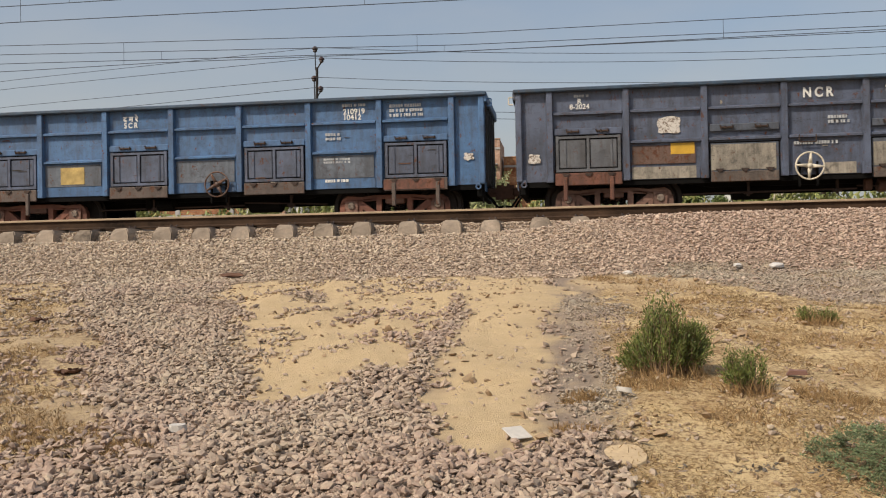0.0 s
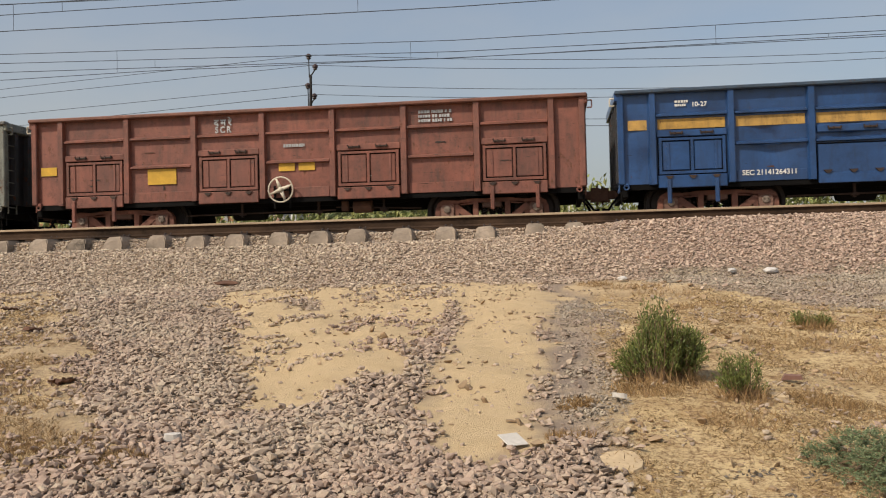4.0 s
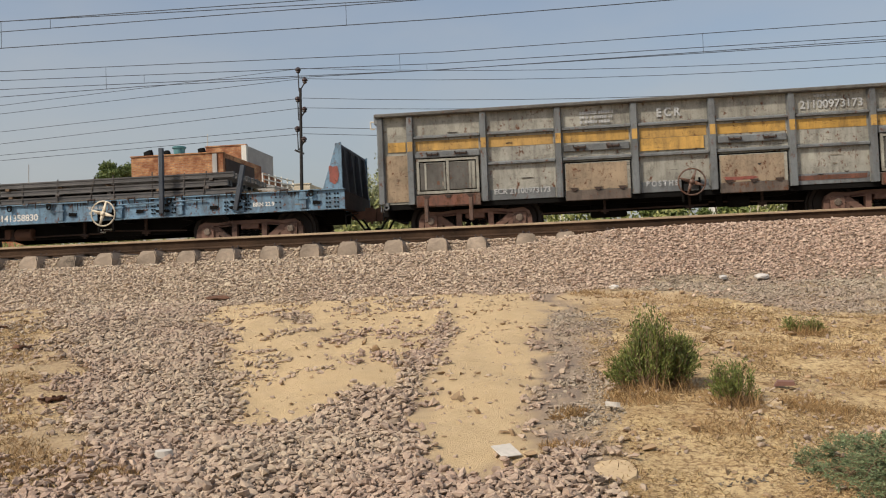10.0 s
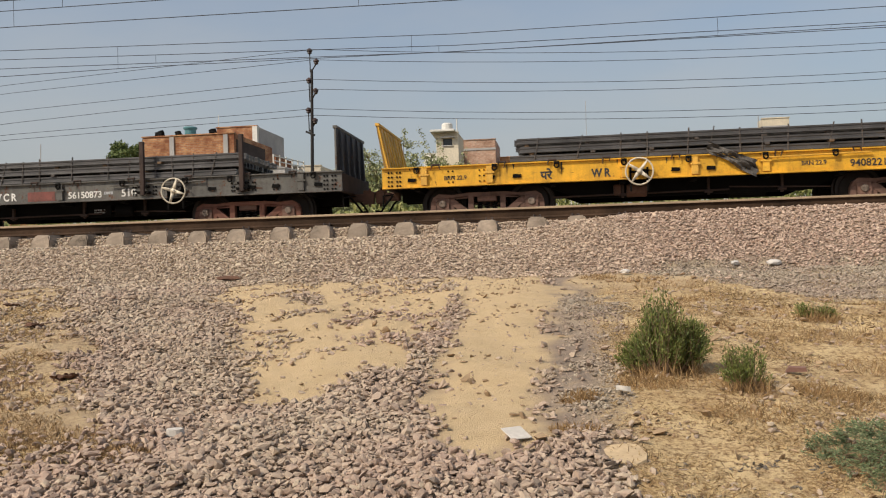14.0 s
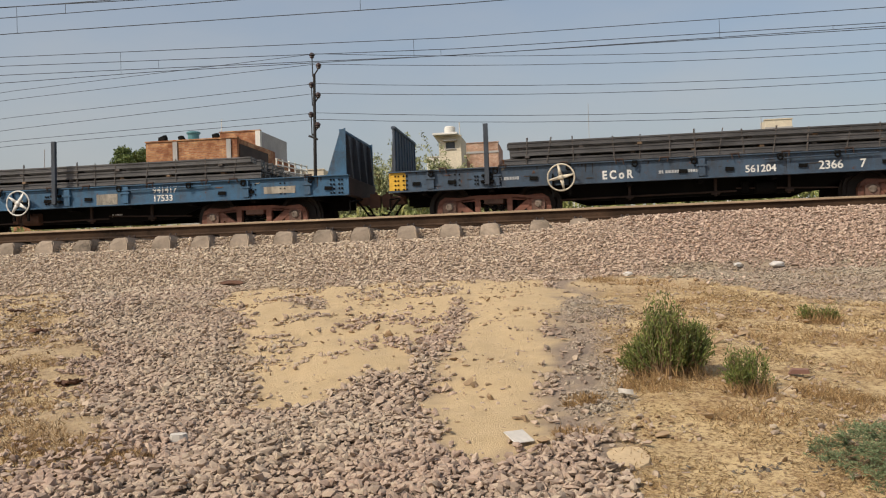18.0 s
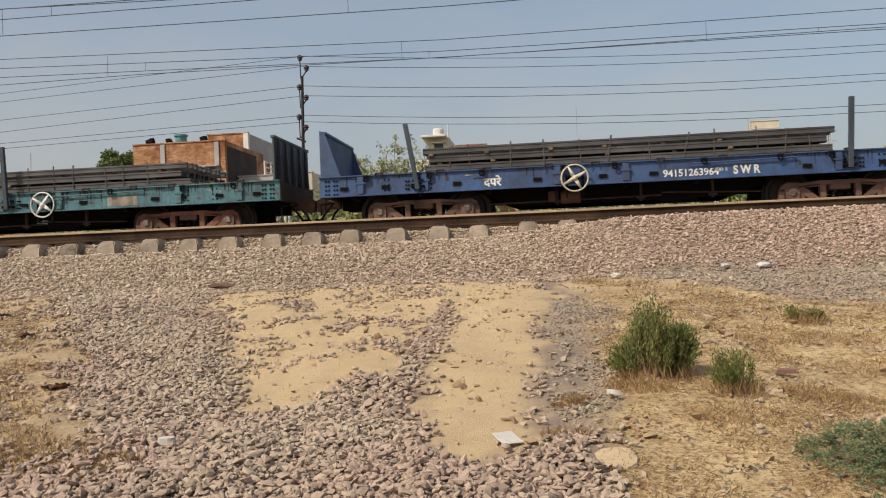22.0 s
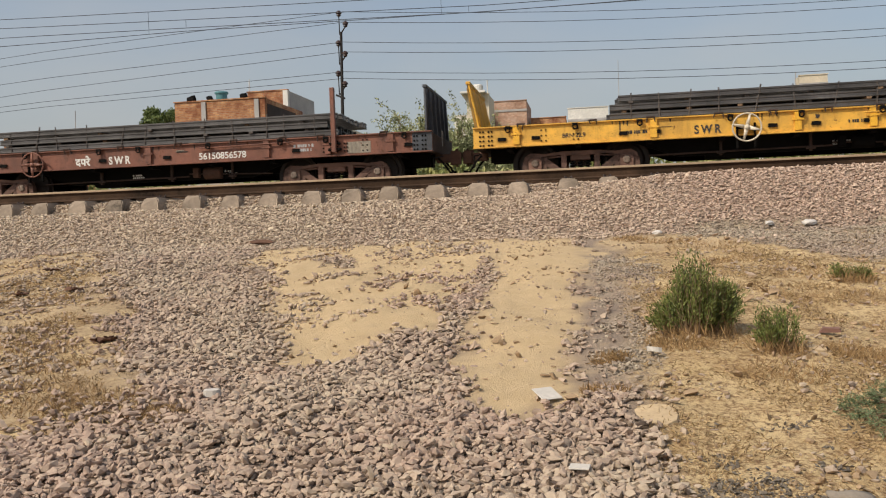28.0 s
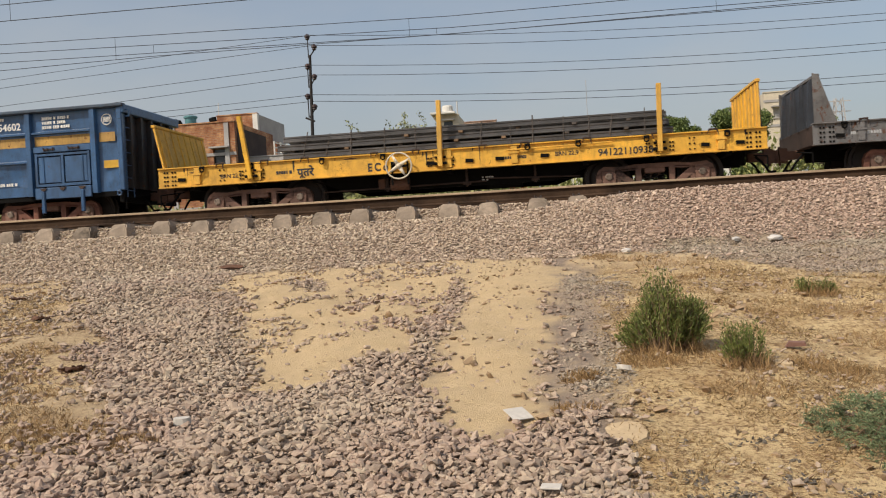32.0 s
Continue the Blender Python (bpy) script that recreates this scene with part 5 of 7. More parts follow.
w = put(flat_wagon(16, D["turquoise"], D["weathered teal"], BOGIE, WHITE, "r", "r", ((-4.47, 2.5, 1), (0.19, 2.45, -3)), "turquoise flat wagon for rails with rust", STAKE))
w = put(flat_wagon(17, D["royal blue"], D["royal blue"], BOGIE_DARK, CREAM, "g", "g", ((-4.58, 2.45, -9), (4.64, 2.45, 3)), "royal-blue flat wagon with tapered end plates", STAKE))
w = put(flat_wagon(18, D["navy"], D["navy"], BOGIE, CAPM, "r", "r", ((-4.53, 2.43, 2), (-2.15, 2.4, 12), (0.2, 2.4, 7), (2.26, 2.42, 2), (4.65, 2.25, 1)), "navy-blue flat wagon with several stakes", STAKE))
w = put(flat_wagon(19, D["grey blue"], D["grey blue"], BOGIE, CREAM, "g", "g", ((-4.66, 2.2, -11), (-2.09, 2.2, 0), (0.30, 2.2, 24), (2.50, 2.2, 38), (4.6, 2.25, 1)), "grey-blue flat wagon with leaning stakes", D["dull door brown"]))
w = put(flat_wagon(20, D["sky blue"], D["dull door brown"], BOGIE, D["rusty brown"], "g", "g", (), "rust-streaked light blue flat wagon for rails"))
w = put(flat_wagon(21, D["brown red"], D["grey blue"], BOGIE_DARK, D["brown red"], "r", "r", ((-4.56, 2.42, -4), (4.6, 2.42, 0)), "red-brown flat wagon with blue-grey end boards", D["brown red"]))
w = put(flat_wagon(22, D["chrome yellow"], D["chrome yellow"], BOGIE_DARK, CREAM, "l", "r", (), "yellow flat wagon for rails with ribbed ends"))
w = put(high_wagon(23, "DPFPFPD", D["faded royal blue"], D["faded royal blue"], D["door grey"], D["dark grey"], BOGIE, CREAM, None, 3, "blue open wagon with grey doors and yellow plate", D["navy"]))
w = put(high_wagon(24, "DPFPFPD", D["worn deep blue"], D["worn deep blue"], D["worn deep blue"], D["worn deep blue"], BOGIE, WHITE, YELLOW, 9, "dented blue open wagon with yellow stripe", D["navy"]))
w = put(flat_wagon(25, D["chrome yellow"], D["chrome yellow"], BOGIE_DARK, CREAM, "l", "r", ((-4.58, 2.42, -8), (-0.17, 2.42, 1), (4.62, 2.42, 1)), "yellow flat wagon with yellow stakes"))
w = put(flat_wagon(26, D["tarnished grey"], D["tarnished grey"], BOGIE, CREAM, "g", "g", (), "dark grey flat wagon with tapered end plates"))

CENTRES = []
_c = 0.0
for _k in TRAIN:
    _L = HIGH_L if _k == "B" else FLAT_L
    CENTRES.append(_c + _L / 2 - HIGH_L / 2)
    _c += _L
LOADS = []
for n_, (a_, b_, lay_) in {7: (-4.3, 4.28, 3), 10: (-4.4, 4.32, 3), 11: (-3.94, 4.53, 3), 12: (-4.3, 4.7, 3), 13: (-3.95, 4.74, 3), 14: (-4.25, 4.58, 3), 15: (-4.38, 4.77, 3), 16: (-4.14, 4.63, 3), 17: (-4.38, 4.38, 3), 18: (-4.38, 4.65, 3), 19: (-4.53, 4.38, 3), 20: (-4.54, 4.4, 3), 21: (-4.2, 4.63, 3), 22: (-3.9, 4.9, 3), 25: (-3.89, 4.9, 3), 26: (-4.2, 4.5, 3)}.items():
    LOADS.append((n_, rail_stack(n_, a_, b_, lay_, n_ + 40, "layers of dark steel rails tied down on a flat wagon")))


# ---- writing, plates and patches on the wagons ----
def torn_paper():
    """Remains of a poster: white shreds on brown glue."""
    m, nt, b = nodes_of("torn paper")
    v = coords(nt)
    f = ramp(nt, noise_tex(nt, v, 16, 8, 0.75), 0.45, 0.50)
    nt.links.new(mix(nt, f, (0.17, 0.125, 0.09), (0.58, 0.54, 0.48)), b.inputs["Base Color"])
    b.inputs["Roughness"].default_value = 0.9
    return m


PATCH_BEIGE = paint("bare beige patch", (0.38, 0.33, 0.25), 0.3, (0.03, 0.025, 0.02), 0.75)
PATCH_WHITE = torn_paper()

def rubbed_paint(name, col):
    """Thin paint, rubbed away in patches and towards its edges."""
    m, nt, b = nodes_of(name)
    tc = nt.nodes.new("ShaderNodeTexCoord")
    d = nt.nodes.new("ShaderNodeVectorMath")
    d.operation = "DISTANCE"
    flat = nt.nodes.new("ShaderNodeVectorMath")
    flat.operation = "MULTIPLY"
    flat.inputs[1].default_value = (1, 0, 1)
    nt.links.new(tc.outputs["Generated"], flat.inputs[0])
    nt.links.new(flat.outputs[0], d.inputs[0])
    d.inputs[1].default_value = (0.5, 0, 0.5)
    n = noise_tex(nt, coords(nt), 9, 8, 0.7)
    a = mix(nt, 1.0, ramp(nt, d.outputs["Value"], 0.10, 0.46, (0.9, 0.9, 0.9, 1), (0, 0, 0, 1)), ramp(nt, n, 0.36, 0.60), "MULTIPLY")
    nt.links.new(a, b.inputs["Alpha"])
    b.inputs["Base Color"].default_value = (*col, 1)
    b.inputs["Roughness"].default_value = 0.85
    return m


RED_HAZE = rubbed_paint("rubbed red paint", (0.30, 0.075, 0.045))
PATCH_RED = paint("faded red paint", (0.26, 0.060, 0.040), 0.45, dirty=0.6)
FADED_YELLOW = plain("faded yellow plate", (0.52, 0.37, 0.13), 0.8, 0.0, 0.4, 12, 0.1)
BROWN_PRIMER = paint("brown primer patch", (0.13, 0.085, 0.065), 0.4)


def patch(n, x, z, wd, ht, mat, label, torn=0.0, y=None):
    """A thin plate or scrap on a wagon's near side; torn: how ragged its outline is."""
    flat = TRAIN[n] == "F"
    y = (-1.432 if flat else SIDE - 0.034) if y is None else y
    rnd = random.Random(int(n * 97 + x * 13))
    k = 26
    if torn:
        pts, rough = [], (rnd.random(), rnd.random())
        for i in range(k):
            a = 2 * math.pi * i / k
            c, s_ = math.cos(a), math.sin(a)
            wave = 0.5 + 0.25 * math.sin(3 * a + 6 * rough[0]) + 0.25 * math.sin(5 * a + 6 * rough[1])
            q = 1 / max(abs(c), abs(s_)) ** 0.8 * (1 - torn * (0.7 * wave + 0.3 * rnd.random()))
            pts.append((x + wd / 2 + wd / 2 * c * q, z + ht / 2 + ht / 2 * s_ * q))
    else:
        pts = [(x, z), (x + wd, z), (x + wd, z + ht), (x, z + ht)]
    part("plate" if not torn else "paint_patch", shape(prism, pts, y - 0.004, y + 0.002), mat, WAGONS[n], label)


FACE = SIDE - 0.026
for n_, b_, off_, z_, txt_, size_ in (
        (0, 2, 0.35, 2.62, "द म रे", 0.15), (0, 2, 0.37, 2.47, "SCR", 0.15), (0, 5, 0.72, 2.58, "210919", 0.145), (0, 5, 0.72, 2.45, "10412", 0.145),
        (1, 0, 0.52, 2.60, "R", 0.13), (1, 0, 0.35, 2.48, "8-2024", 0.13), (1, 3, 0.30, 2.54, "NCR", 0.24), (1, 4, 0.32, 2.54, "उ म रे", 0.24), (1, 5, 0.05, 2.50, "21130864003", 0.20),
        (2, 3, 0.30, 2.54, "ECoR", 0.22), (2, 4, 0.36, 2.54, "पूतरे", 0.22), (2, 5, 0.08, 2.52, "21120957289", 0.20),
        (3, 2, 0.40, 2.62, "द म रे", 0.17), (3, 2, 0.42, 2.45, "SCR", 0.17),
        (4, 0, 0.75, 2.55, "10-27", 0.12), (4, 3, 0.02, 2.53, "द पू म", 0.22), (4, 3, 0.78, 2.53, "SEC", 0.22), (4, 5, 0.06, 2.50, "21141264311", 0.20),
        (5, 0, 0.55, 2.50, "10-24", 0.12), (5, 3, 0.38, 2.52, "द  पू  म", 0.17), (5, 4, 0.44, 2.54, "S E C", 0.22), (5, 5, 0.12, 2.49, "21140924889", 0.17), (5, 5, 0.42, 2.67, "BOSTHSM1", 0.11), (9, 5, 0.36, 2.70, "BOSTHSM1", 0.10),
        (6, 0, 0.58, 2.50, "7-25", 0.12), (6, 3, 0.38, 2.54, "पू म रे", 0.22), (6, 3, 0.40, 2.14, "ECR", 0.20), (6, 5, 0.04, 2.52, "21100975654", 0.21),
        (8, 3, 0.40, 2.54, "ECR", 0.22), (8, 5, 0.10, 2.52, "21100973173", 0.20), (8, 1, 0.10, 1.02, "ECR 21100973173", 0.14), (8, 3, 0.12, 1.02, "BOSTHS", 0.14),
        (9, 0, 0.60, 2.48, "10-24", 0.12), (9, 3, 0.25, 2.54, "द पू म", 0.24), (9, 4, 0.28, 2.54, "SEC", 0.24), (9, 5, 0.05, 2.50, "21140918413", 0.20), (9, 3, 0.72, 1.16, "211409", 0.13), (9, 3, 0.72, 1.02, "18413", 0.13),
        (23, 0, 0.60, 2.60, "R", 0.11), (23, 0, 0.55, 2.48, "8-25", 0.11), (23, 3, 0.30, 2.54, "पू म रे", 0.20), (23, 4, 0.42, 2.54, "ECR", 0.24), (23, 5, 0.05, 2.50, "21100976125", 0.18),
        (24, 0, 0.45, 2.52, "R 10-27", 0.12), (24, 3, 0.04, 2.52, "द प रे", 0.21), (24, 3, 0.70, 2.52, "SWR", 0.22), (24, 5, 0.05, 2.50, "21151154602", 0.20), (24, 1, 0.12, 1.02, "SWR 21151154602", 0.13), (4, 1, 0.12, 1.02, "SEC 21141264311", 0.13)):
    mark(WAGONS[n_], bay_x(b_) + off_ - 0.03, z_, txt_, size_ * 1.18, WORN_WHITE if n_ in (3, 8) or txt_ == "पू म रे" and n_ == 23 else WHITE, FACE)
INK = {11: BLACK_INK, 22: BLACK_INK, 25: BLACK_INK}
for n_, x_, txt_ in FLAT_TEXT:
    mark(WAGONS[n_], x_, 0.955, txt_, 0.215 if len(txt_) > 5 else 0.25, INK.get(n_, WHITE), -1.426)
for n_, x_, z_, txt_ in FLAT_PAIRS:
    mark(WAGONS[n_], x_, z_, txt_, 0.20, WHITE, -1.426)
for n_, x_ in FLAT_TYPE:
    txt_ = "BRN 22.9"
    mark(WAGONS[n_], x_, 1.02 if n_ != 15 else 1.20, txt_, 0.13, INK.get(n_, WHITE), -1.426)
# dashes for the small print
for n_, b_, x_, z_, w_, h_, k_, m_ in (
        (0, 6, 0.15, 2.46, 0.9, 0.32, 3, WORN_WHITE), (0, 5, 0.70, 2.73, 0.6, 0.10, 1, WORN_WHITE), (0, 5, 0.30, 1.98, 0.4, 0.2, 2, WORN_WHITE), (0, 5, 0.25, 1.46, 0.75, 0.14, 2, WORN_WHITE), (0, 5, 0.28, 1.02, 0.6, 0.10, 1, WHITE),
        (1, 6, 0.35, 2.46, 0.75, 0.30, 3, WORN_WHITE), (1, 5, 0.15, 2.72, 0.8, 0.09, 1, WHITE), (1, 3, 0.8, 1.95, 0.45, 0.2, 2, WORN_WHITE), (1, 3, 0.1, 1.52, 1.0, 0.1, 1, WORN_WHITE), (1, 0, 0.45, 2.72, 0.35, 0.09, 1, WORN_WHITE),
        (2, 0, 0.45, 2.46, 0.5, 0.32, 3, WORN_WHITE), (2, 5, 0.10, 1.02, 0.75, 0.62, 6, WHITE), (2, 6, 0.35, 2.46, 1.0, 0.32, 3, WORN_WHITE), (2, 5, 0.35, 1.98, 0.5, 0.16, 1, WORN_WHITE), (2, 5, 0.3, 2.74, 0.8, 0.08, 1, WORN_WHITE),
        (3, 5, 0.25, 2.46, 0.8, 0.30, 3, WORN_WHITE), (3, 3, 0.4, 2.0, 0.5, 0.16, 1, WORN_WHITE),
        (4, 0, 0.40, 2.55, 0.30, 0.16, 2, WHITE), (4, 5, 0.45, 2.72, 0.5, 0.10, 1, WHITE), (4, 6, 0.30, 2.48, 0.7, 0.28, 3, WHITE), (4, 3, 0.10, 1.02, 0.65, 0.12, 1, WHITE),
        (5, 1, 0.45, 2.48, 0.65, 0.28, 3, WORN_WHITE), (5, 5, 0.16, 2.05, 0.38, 0.16, 2, WORN_WHITE), (5, 5, 0.95, 2.10, 0.32, 0.18, 2, WORN_WHITE), (5, 3, 0.1, 1.48, 0.7, 0.12, 1, WORN_WHITE),
        (6, 0, 0.5, 2.65, 0.3, 0.1, 1, WORN_WHITE), (6, 6, 0.30, 2.48, 0.9, 0.30, 3, WORN_WHITE), (6, 5, 0.15, 1.95, 0.9, 0.2, 1, WORN_WHITE), (6, 5, 0.3, 1.02, 0.6, 0.1, 1, WORN_WHITE),
        (8, 2, 0.4, 2.46, 0.8, 0.30, 3, WORN_WHITE), (8, 6, 0.6, 2.48, 0.6, 0.25, 2, WORN_WHITE), (8, 5, 0.4, 2.74, 0.5, 0.08, 1, WORN_WHITE),
        (9, 2, 0.3, 2.46, 0.9, 0.34, 3, WORN_WHITE), (9, 6, 0.2, 2.48, 1.1, 0.3, 3, WORN_WHITE), (9, 5, 0.2, 1.04, 0.7, 0.12, 1, WORN_WHITE),
        (23, 2, 0.3, 2.48, 0.7, 0.2, 2, WORN_WHITE), (23, 5, 0.3, 2.72, 0.6, 0.09, 1, WHITE), (23, 3, 0.7, 1.06, 0.5, 0.2, 2, WORN_WHITE),
        (24, 6, 0.25, 2.46, 0.75, 0.32, 3, WHITE), (24, 5, 0.35, 2.72, 0.6, 0.1, 1, WHITE), (24, 0, 0.35, 2.70, 0.3, 0.1, 1, WHITE), (24, 5, 0.5, 1.14, 0.7, 0.12, 1, WHITE), (24, 3, 0.95, 1.38, 0.34, 0.20, 2, WHITE)):
    bars(WAGONS[n_], bay_x(b_) + x_ - 0.03, FACE, z_, w_, h_, k_, m_, n_ * 10 + b_)
for n_, x_, w_, h_, k_ in ((7, -5.6, 0.35, 0.12, 1), (7, 0.7, 0.4, 0.24, 2), (10, -3.9, 0.9, 0.12, 1), (10, 1.1, 0.3, 0.1, 1), (12, -5.0, 0.6, 0.2, 2), (13, -6.2, 0.7, 0.16, 2), (13, -5.0, 0.8, 0.16, 2), (14, -0.9, 1.2, 0.1, 1), (14, -4.4, 0.5, 0.14, 1),
                           (16, -5.9, 0.4, 0.22, 2), (16, -5.2, 0.6, 0.16, 1), (17, 1.9, 0.3, 0.12, 1), (18, -5.9, 0.5, 0.2, 2), (18, -1.8, 0.5, 0.2, 2), (19, -5.9, 0.4, 0.2, 2), (19, 5.3, 0.5, 0.2, 2), (20, -5.9, 0.4, 0.2, 1), (21, -5.5, 0.4, 0.2, 2), (21, 3.6, 0.6, 0.2, 2),
                           (22, -3.6, 0.6, 0.12, 1), (22, 1.0, 0.5, 0.1, 1), (25, -4.0, 0.4, 0.12, 1), (25, 1.2, 0.6, 0.1, 1), (26, -6.1, 0.7, 0.16, 1)):
    bars(WAGONS[n_], x_, -1.426, 1.0, w_, h_, k_, INK.get(n_, WORN_WHITE), n_)
# plates, scraps and bare patches
for n_, b_, x_, z_, w_, h_, m_, l_, t_ in (
        (0, 1, 0.0, 1.13, 1.42, 0.51, D["slate grey"], "scuffed slate-grey panel", 0), (0, 3, 0.0, 1.13, 1.42, 0.51, D["slate grey"], "scuffed slate-grey panel", 0), (0, 5, 0.0, 1.13, 1.42, 0.51, D["slate grey"], "scuffed slate-grey panel", 0), (0, 1, 0.40, 1.18, 0.60, 0.40, FADED_YELLOW, "faded yellow notice plate", 0), (0, 7, 0.15, 1.42, 0.26, 0.2, PATCH_WHITE, "torn white paper scrap", 0.4), (0, 6, 0.0, 0.83, 1.38, 0.22, D["flap red"], "rusty red strip", 0),
        (1, 1, 0.55, 1.85, 0.55, 0.42, PATCH_WHITE, "torn white poster", 0.25), (1, 1, 0.85, 1.42, 0.5, 0.24, PLATE_YELLOW, "yellow paint patch", 0), (1, 1, 0.03, 1.22, 1.34, 0.40, D["rusty brown"], "dark scraped panel", 0), (1, 5, 0.03, 1.24, 1.34, 0.38, D["rusty brown"], "dark scraped panel", 0), (1, 1, 0.02, 0.90, 1.36, 0.26, PATCH_BEIGE, "bare beige strip", 0),
        (1, 2, 0.04, 1.04, 1.34, 0.55, PATCH_BEIGE, "scraped beige panel", 0), (1, 3, 0.70, 0.90, 0.65, 0.24, PATCH_BEIGE, "bare beige strip", 0), (1, 4, 0.04, 1.04, 1.34, 0.50, PATCH_BEIGE, "scraped beige panel", 0), (1, 5, 0.02, 0.90, 1.36, 0.28, PATCH_BEIGE, "bare beige strip", 0),
        (1, 5, 0.12, 1.84, 1.0, 0.46, PATCH_WHITE, "torn white poster remains", 0.35), (1, -1, 1.05, 1.28, 0.32, 0.26, PATCH_WHITE, "torn white paper scrap", 0.4), (1, 7, 0.16, 1.45, 0.24, 0.14, PATCH_WHITE, "torn white paper scrap", 0.5),
        (2, 1, 0.03, 1.0, 1.34, 0.62, D["tan"], "tan rusty strip of bare paint", 0), (2, 2, 0.05, 1.02, 1.32, 0.58, D["tan"], "tan rusty panel", 0), (2, 4, 0.05, 1.02, 1.32, 0.58, D["tan"], "tan rusty panel", 0), (2, 1, 0.55, 1.33, 0.78, 0.27, YELLOW, "worn yellow paint patch", 0.12), (2, 1, 0.55, 1.06, 0.35, 0.22, PATCH_RED, "red paint mark", 0.5), (2, 4, 0.07, 1.24, 0.52, 0.32, YELLOW, "worn yellow paint patch", 0.1), (2, 2, 0.95, 1.32, 0.35, 0.12, PATCH_RED, "red paint mark", 0.4),
        (2, 5, 0.70, 1.25, 0.26, 0.26, PATCH_RED, "red paint mark", 0.5), (2, 7, 0.10, 1.35, 0.42, 0.42, PATCH_RED, "red slash mark", 0.55), (2, 3, 0.75, 1.52, 0.35, 0.2, PATCH_RED, "red paint mark", 0.5),
        (3, 1, 0.40, 1.30, 0.70, 0.36, PLATE_YELLOW, "yellow notice plate", 0), (3, 3, 0.28, 1.50, 0.38, 0.18, PLATE_YELLOW, "yellow notice plate", 0), (3, 3, 0.75, 1.50, 0.38, 0.18, PLATE_YELLOW, "yellow notice plate", 0), (3, -1, 1.02, 1.60, 0.40, 0.20, PLATE_YELLOW, "yellow notice plate", 0),
        (4, 3, 0.36, 1.86, 0.52, 0.17, PLATE_YELLOW, "small yellow notice plate", 0), (4, 7, 0.12, 1.48, 0.36, 0.16, PLATE_YELLOW, "small yellow notice plate", 0),
        (5, 2, 0.60, 1.20, 0.46, 0.38, PLATE_YELLOW, "yellow notice plate", 0), (5, 7, 0.12, 1.25, 0.36, 0.2, PATCH_WHITE, "torn white paper scrap", 0.5), (5, 1, 0.12, 1.18, 0.92, 0.36, RED_HAZE, "faded red paint smear", 0.4), (5, 2, 0.05, 1.14, 0.60, 0.34, RED_HAZE, "faded red paint smear", 0.4), (5, 4, 0.40, 1.08, 0.45, 0.40, RED_HAZE, "faded red paint smear", 0.45), (5, 4, 1.08, 1.08, 0.30, 0.42, RED_HAZE, "faded red paint smear", 0.4), (5, 5, 0.55, 1.18, 0.60, 0.40, RED_HAZE, "faded red paint smear", 0.45), (5, 3, 0.12, 1.0, 0.42, 0.24, RED_HAZE, "faded red paint smear", 0.4), (6, 7, -0.02, 1.0, 0.03, 0.4, PATCH_RED, "red paint mark", 0.3), (6, -1, 1.06, 2.34, 0.40, 0.40, D["rusty brown"], "rust-brown patch", 0.12),
        (6, 2, 0.05, 1.02, 1.32, 0.58, SCORCHED, "dark rusty panel with orange scratches", 0), (6, 4, 0.05, 1.02, 1.32, 0.58, SCORCHED, "dark rusty panel with orange scratches", 0), (6, 5, 0.02, 1.86, 1.36, 0.26, YELLOW, "worn yellow panel", 0),
        (6, 0, 0.04, 0.83, 1.30, 0.22, D["flap red"], "red-brown strip", 0), (6, 6, 0.12, 1.19, 0.52, 0.6, D["tarnished grey"], "grey door plate", 0), (6, 6, 0.73, 1.19, 0.52, 0.6, D["tarnished grey"], "grey door plate", 0),
        (8, 2, 0.05, 1.02, 1.32, 0.58, D["tan"], "tan rusty panel", 0), (8, 4, 0.05, 1.02, 1.32, 0.58, D["tan"], "tan rusty panel", 0), (8, 0, 0.12, 1.19, 0.52, 0.6, D["dark grey"], "dark door plate", 0), (8, 0, 0.73, 1.19, 0.52, 0.6, D["dark grey"], "dark door plate", 0), (8, 6, 0.12, 1.19, 0.52, 0.6, D["dark grey"], "dark door plate", 0), (8, 6, 0.73, 1.19, 0.52, 0.6, D["dark grey"], "dark door plate", 0),
        (8, -1, 0.98, 0.95, 0.50, 1.05, D["tan"], "tan rusty panel", 0), (8, 0, 0.04, 0.83, 1.30, 0.22, D["flap red"], "red strip", 0), (8, 6, 0.04, 0.83, 1.30, 0.22, D["flap red"], "red strip", 0), (8, 3, 0.02, 1.80, 1.36, 0.27, YELLOW, "wide yellow panel", 0), (8, 5, 0.0, 0.98, 1.4, 0.1, D["flap red"], "red strip", 0), (8, 4, 0.05, 1.06, 1.0, 0.12, PATCH_RED, "red scrape", 0.3),
        (9, 3, 0.68, 1.00, 0.66, 0.30, PATCH_RED, "red number panel", 0), (9, 0, 0.05, 2.46, 1.3, 0.33, BROWN_PRIMER, "brown primer patch", 0), (9, 3, 0.03, 2.46, 1.34, 0.36, BROWN_PRIMER, "brown primer patch", 0), (9, 4, 0.03, 2.46, 1.1, 0.36, BROWN_PRIMER, "brown primer patch", 0),
        (9, 1, 0.3, 1.1, 0.5, 0.12, PATCH_RED, "red paint mark", 0.4),
        (23, 4, 0.55, 1.22, 0.42, 0.32, PLATE_YELLOW, "yellow notice plate", 0), (23, 1, 0.6, 2.55, 0.24, 0.16, WHITE, "small white plate", 0),
        (24, 3, 0.30, 1.88, 0.55, 0.18, PLATE_YELLOW, "small yellow notice plate", 0), (24, 7, 0.12, 1.45, 0.40, 0.18, PLATE_YELLOW, "small yellow notice plate", 0)):
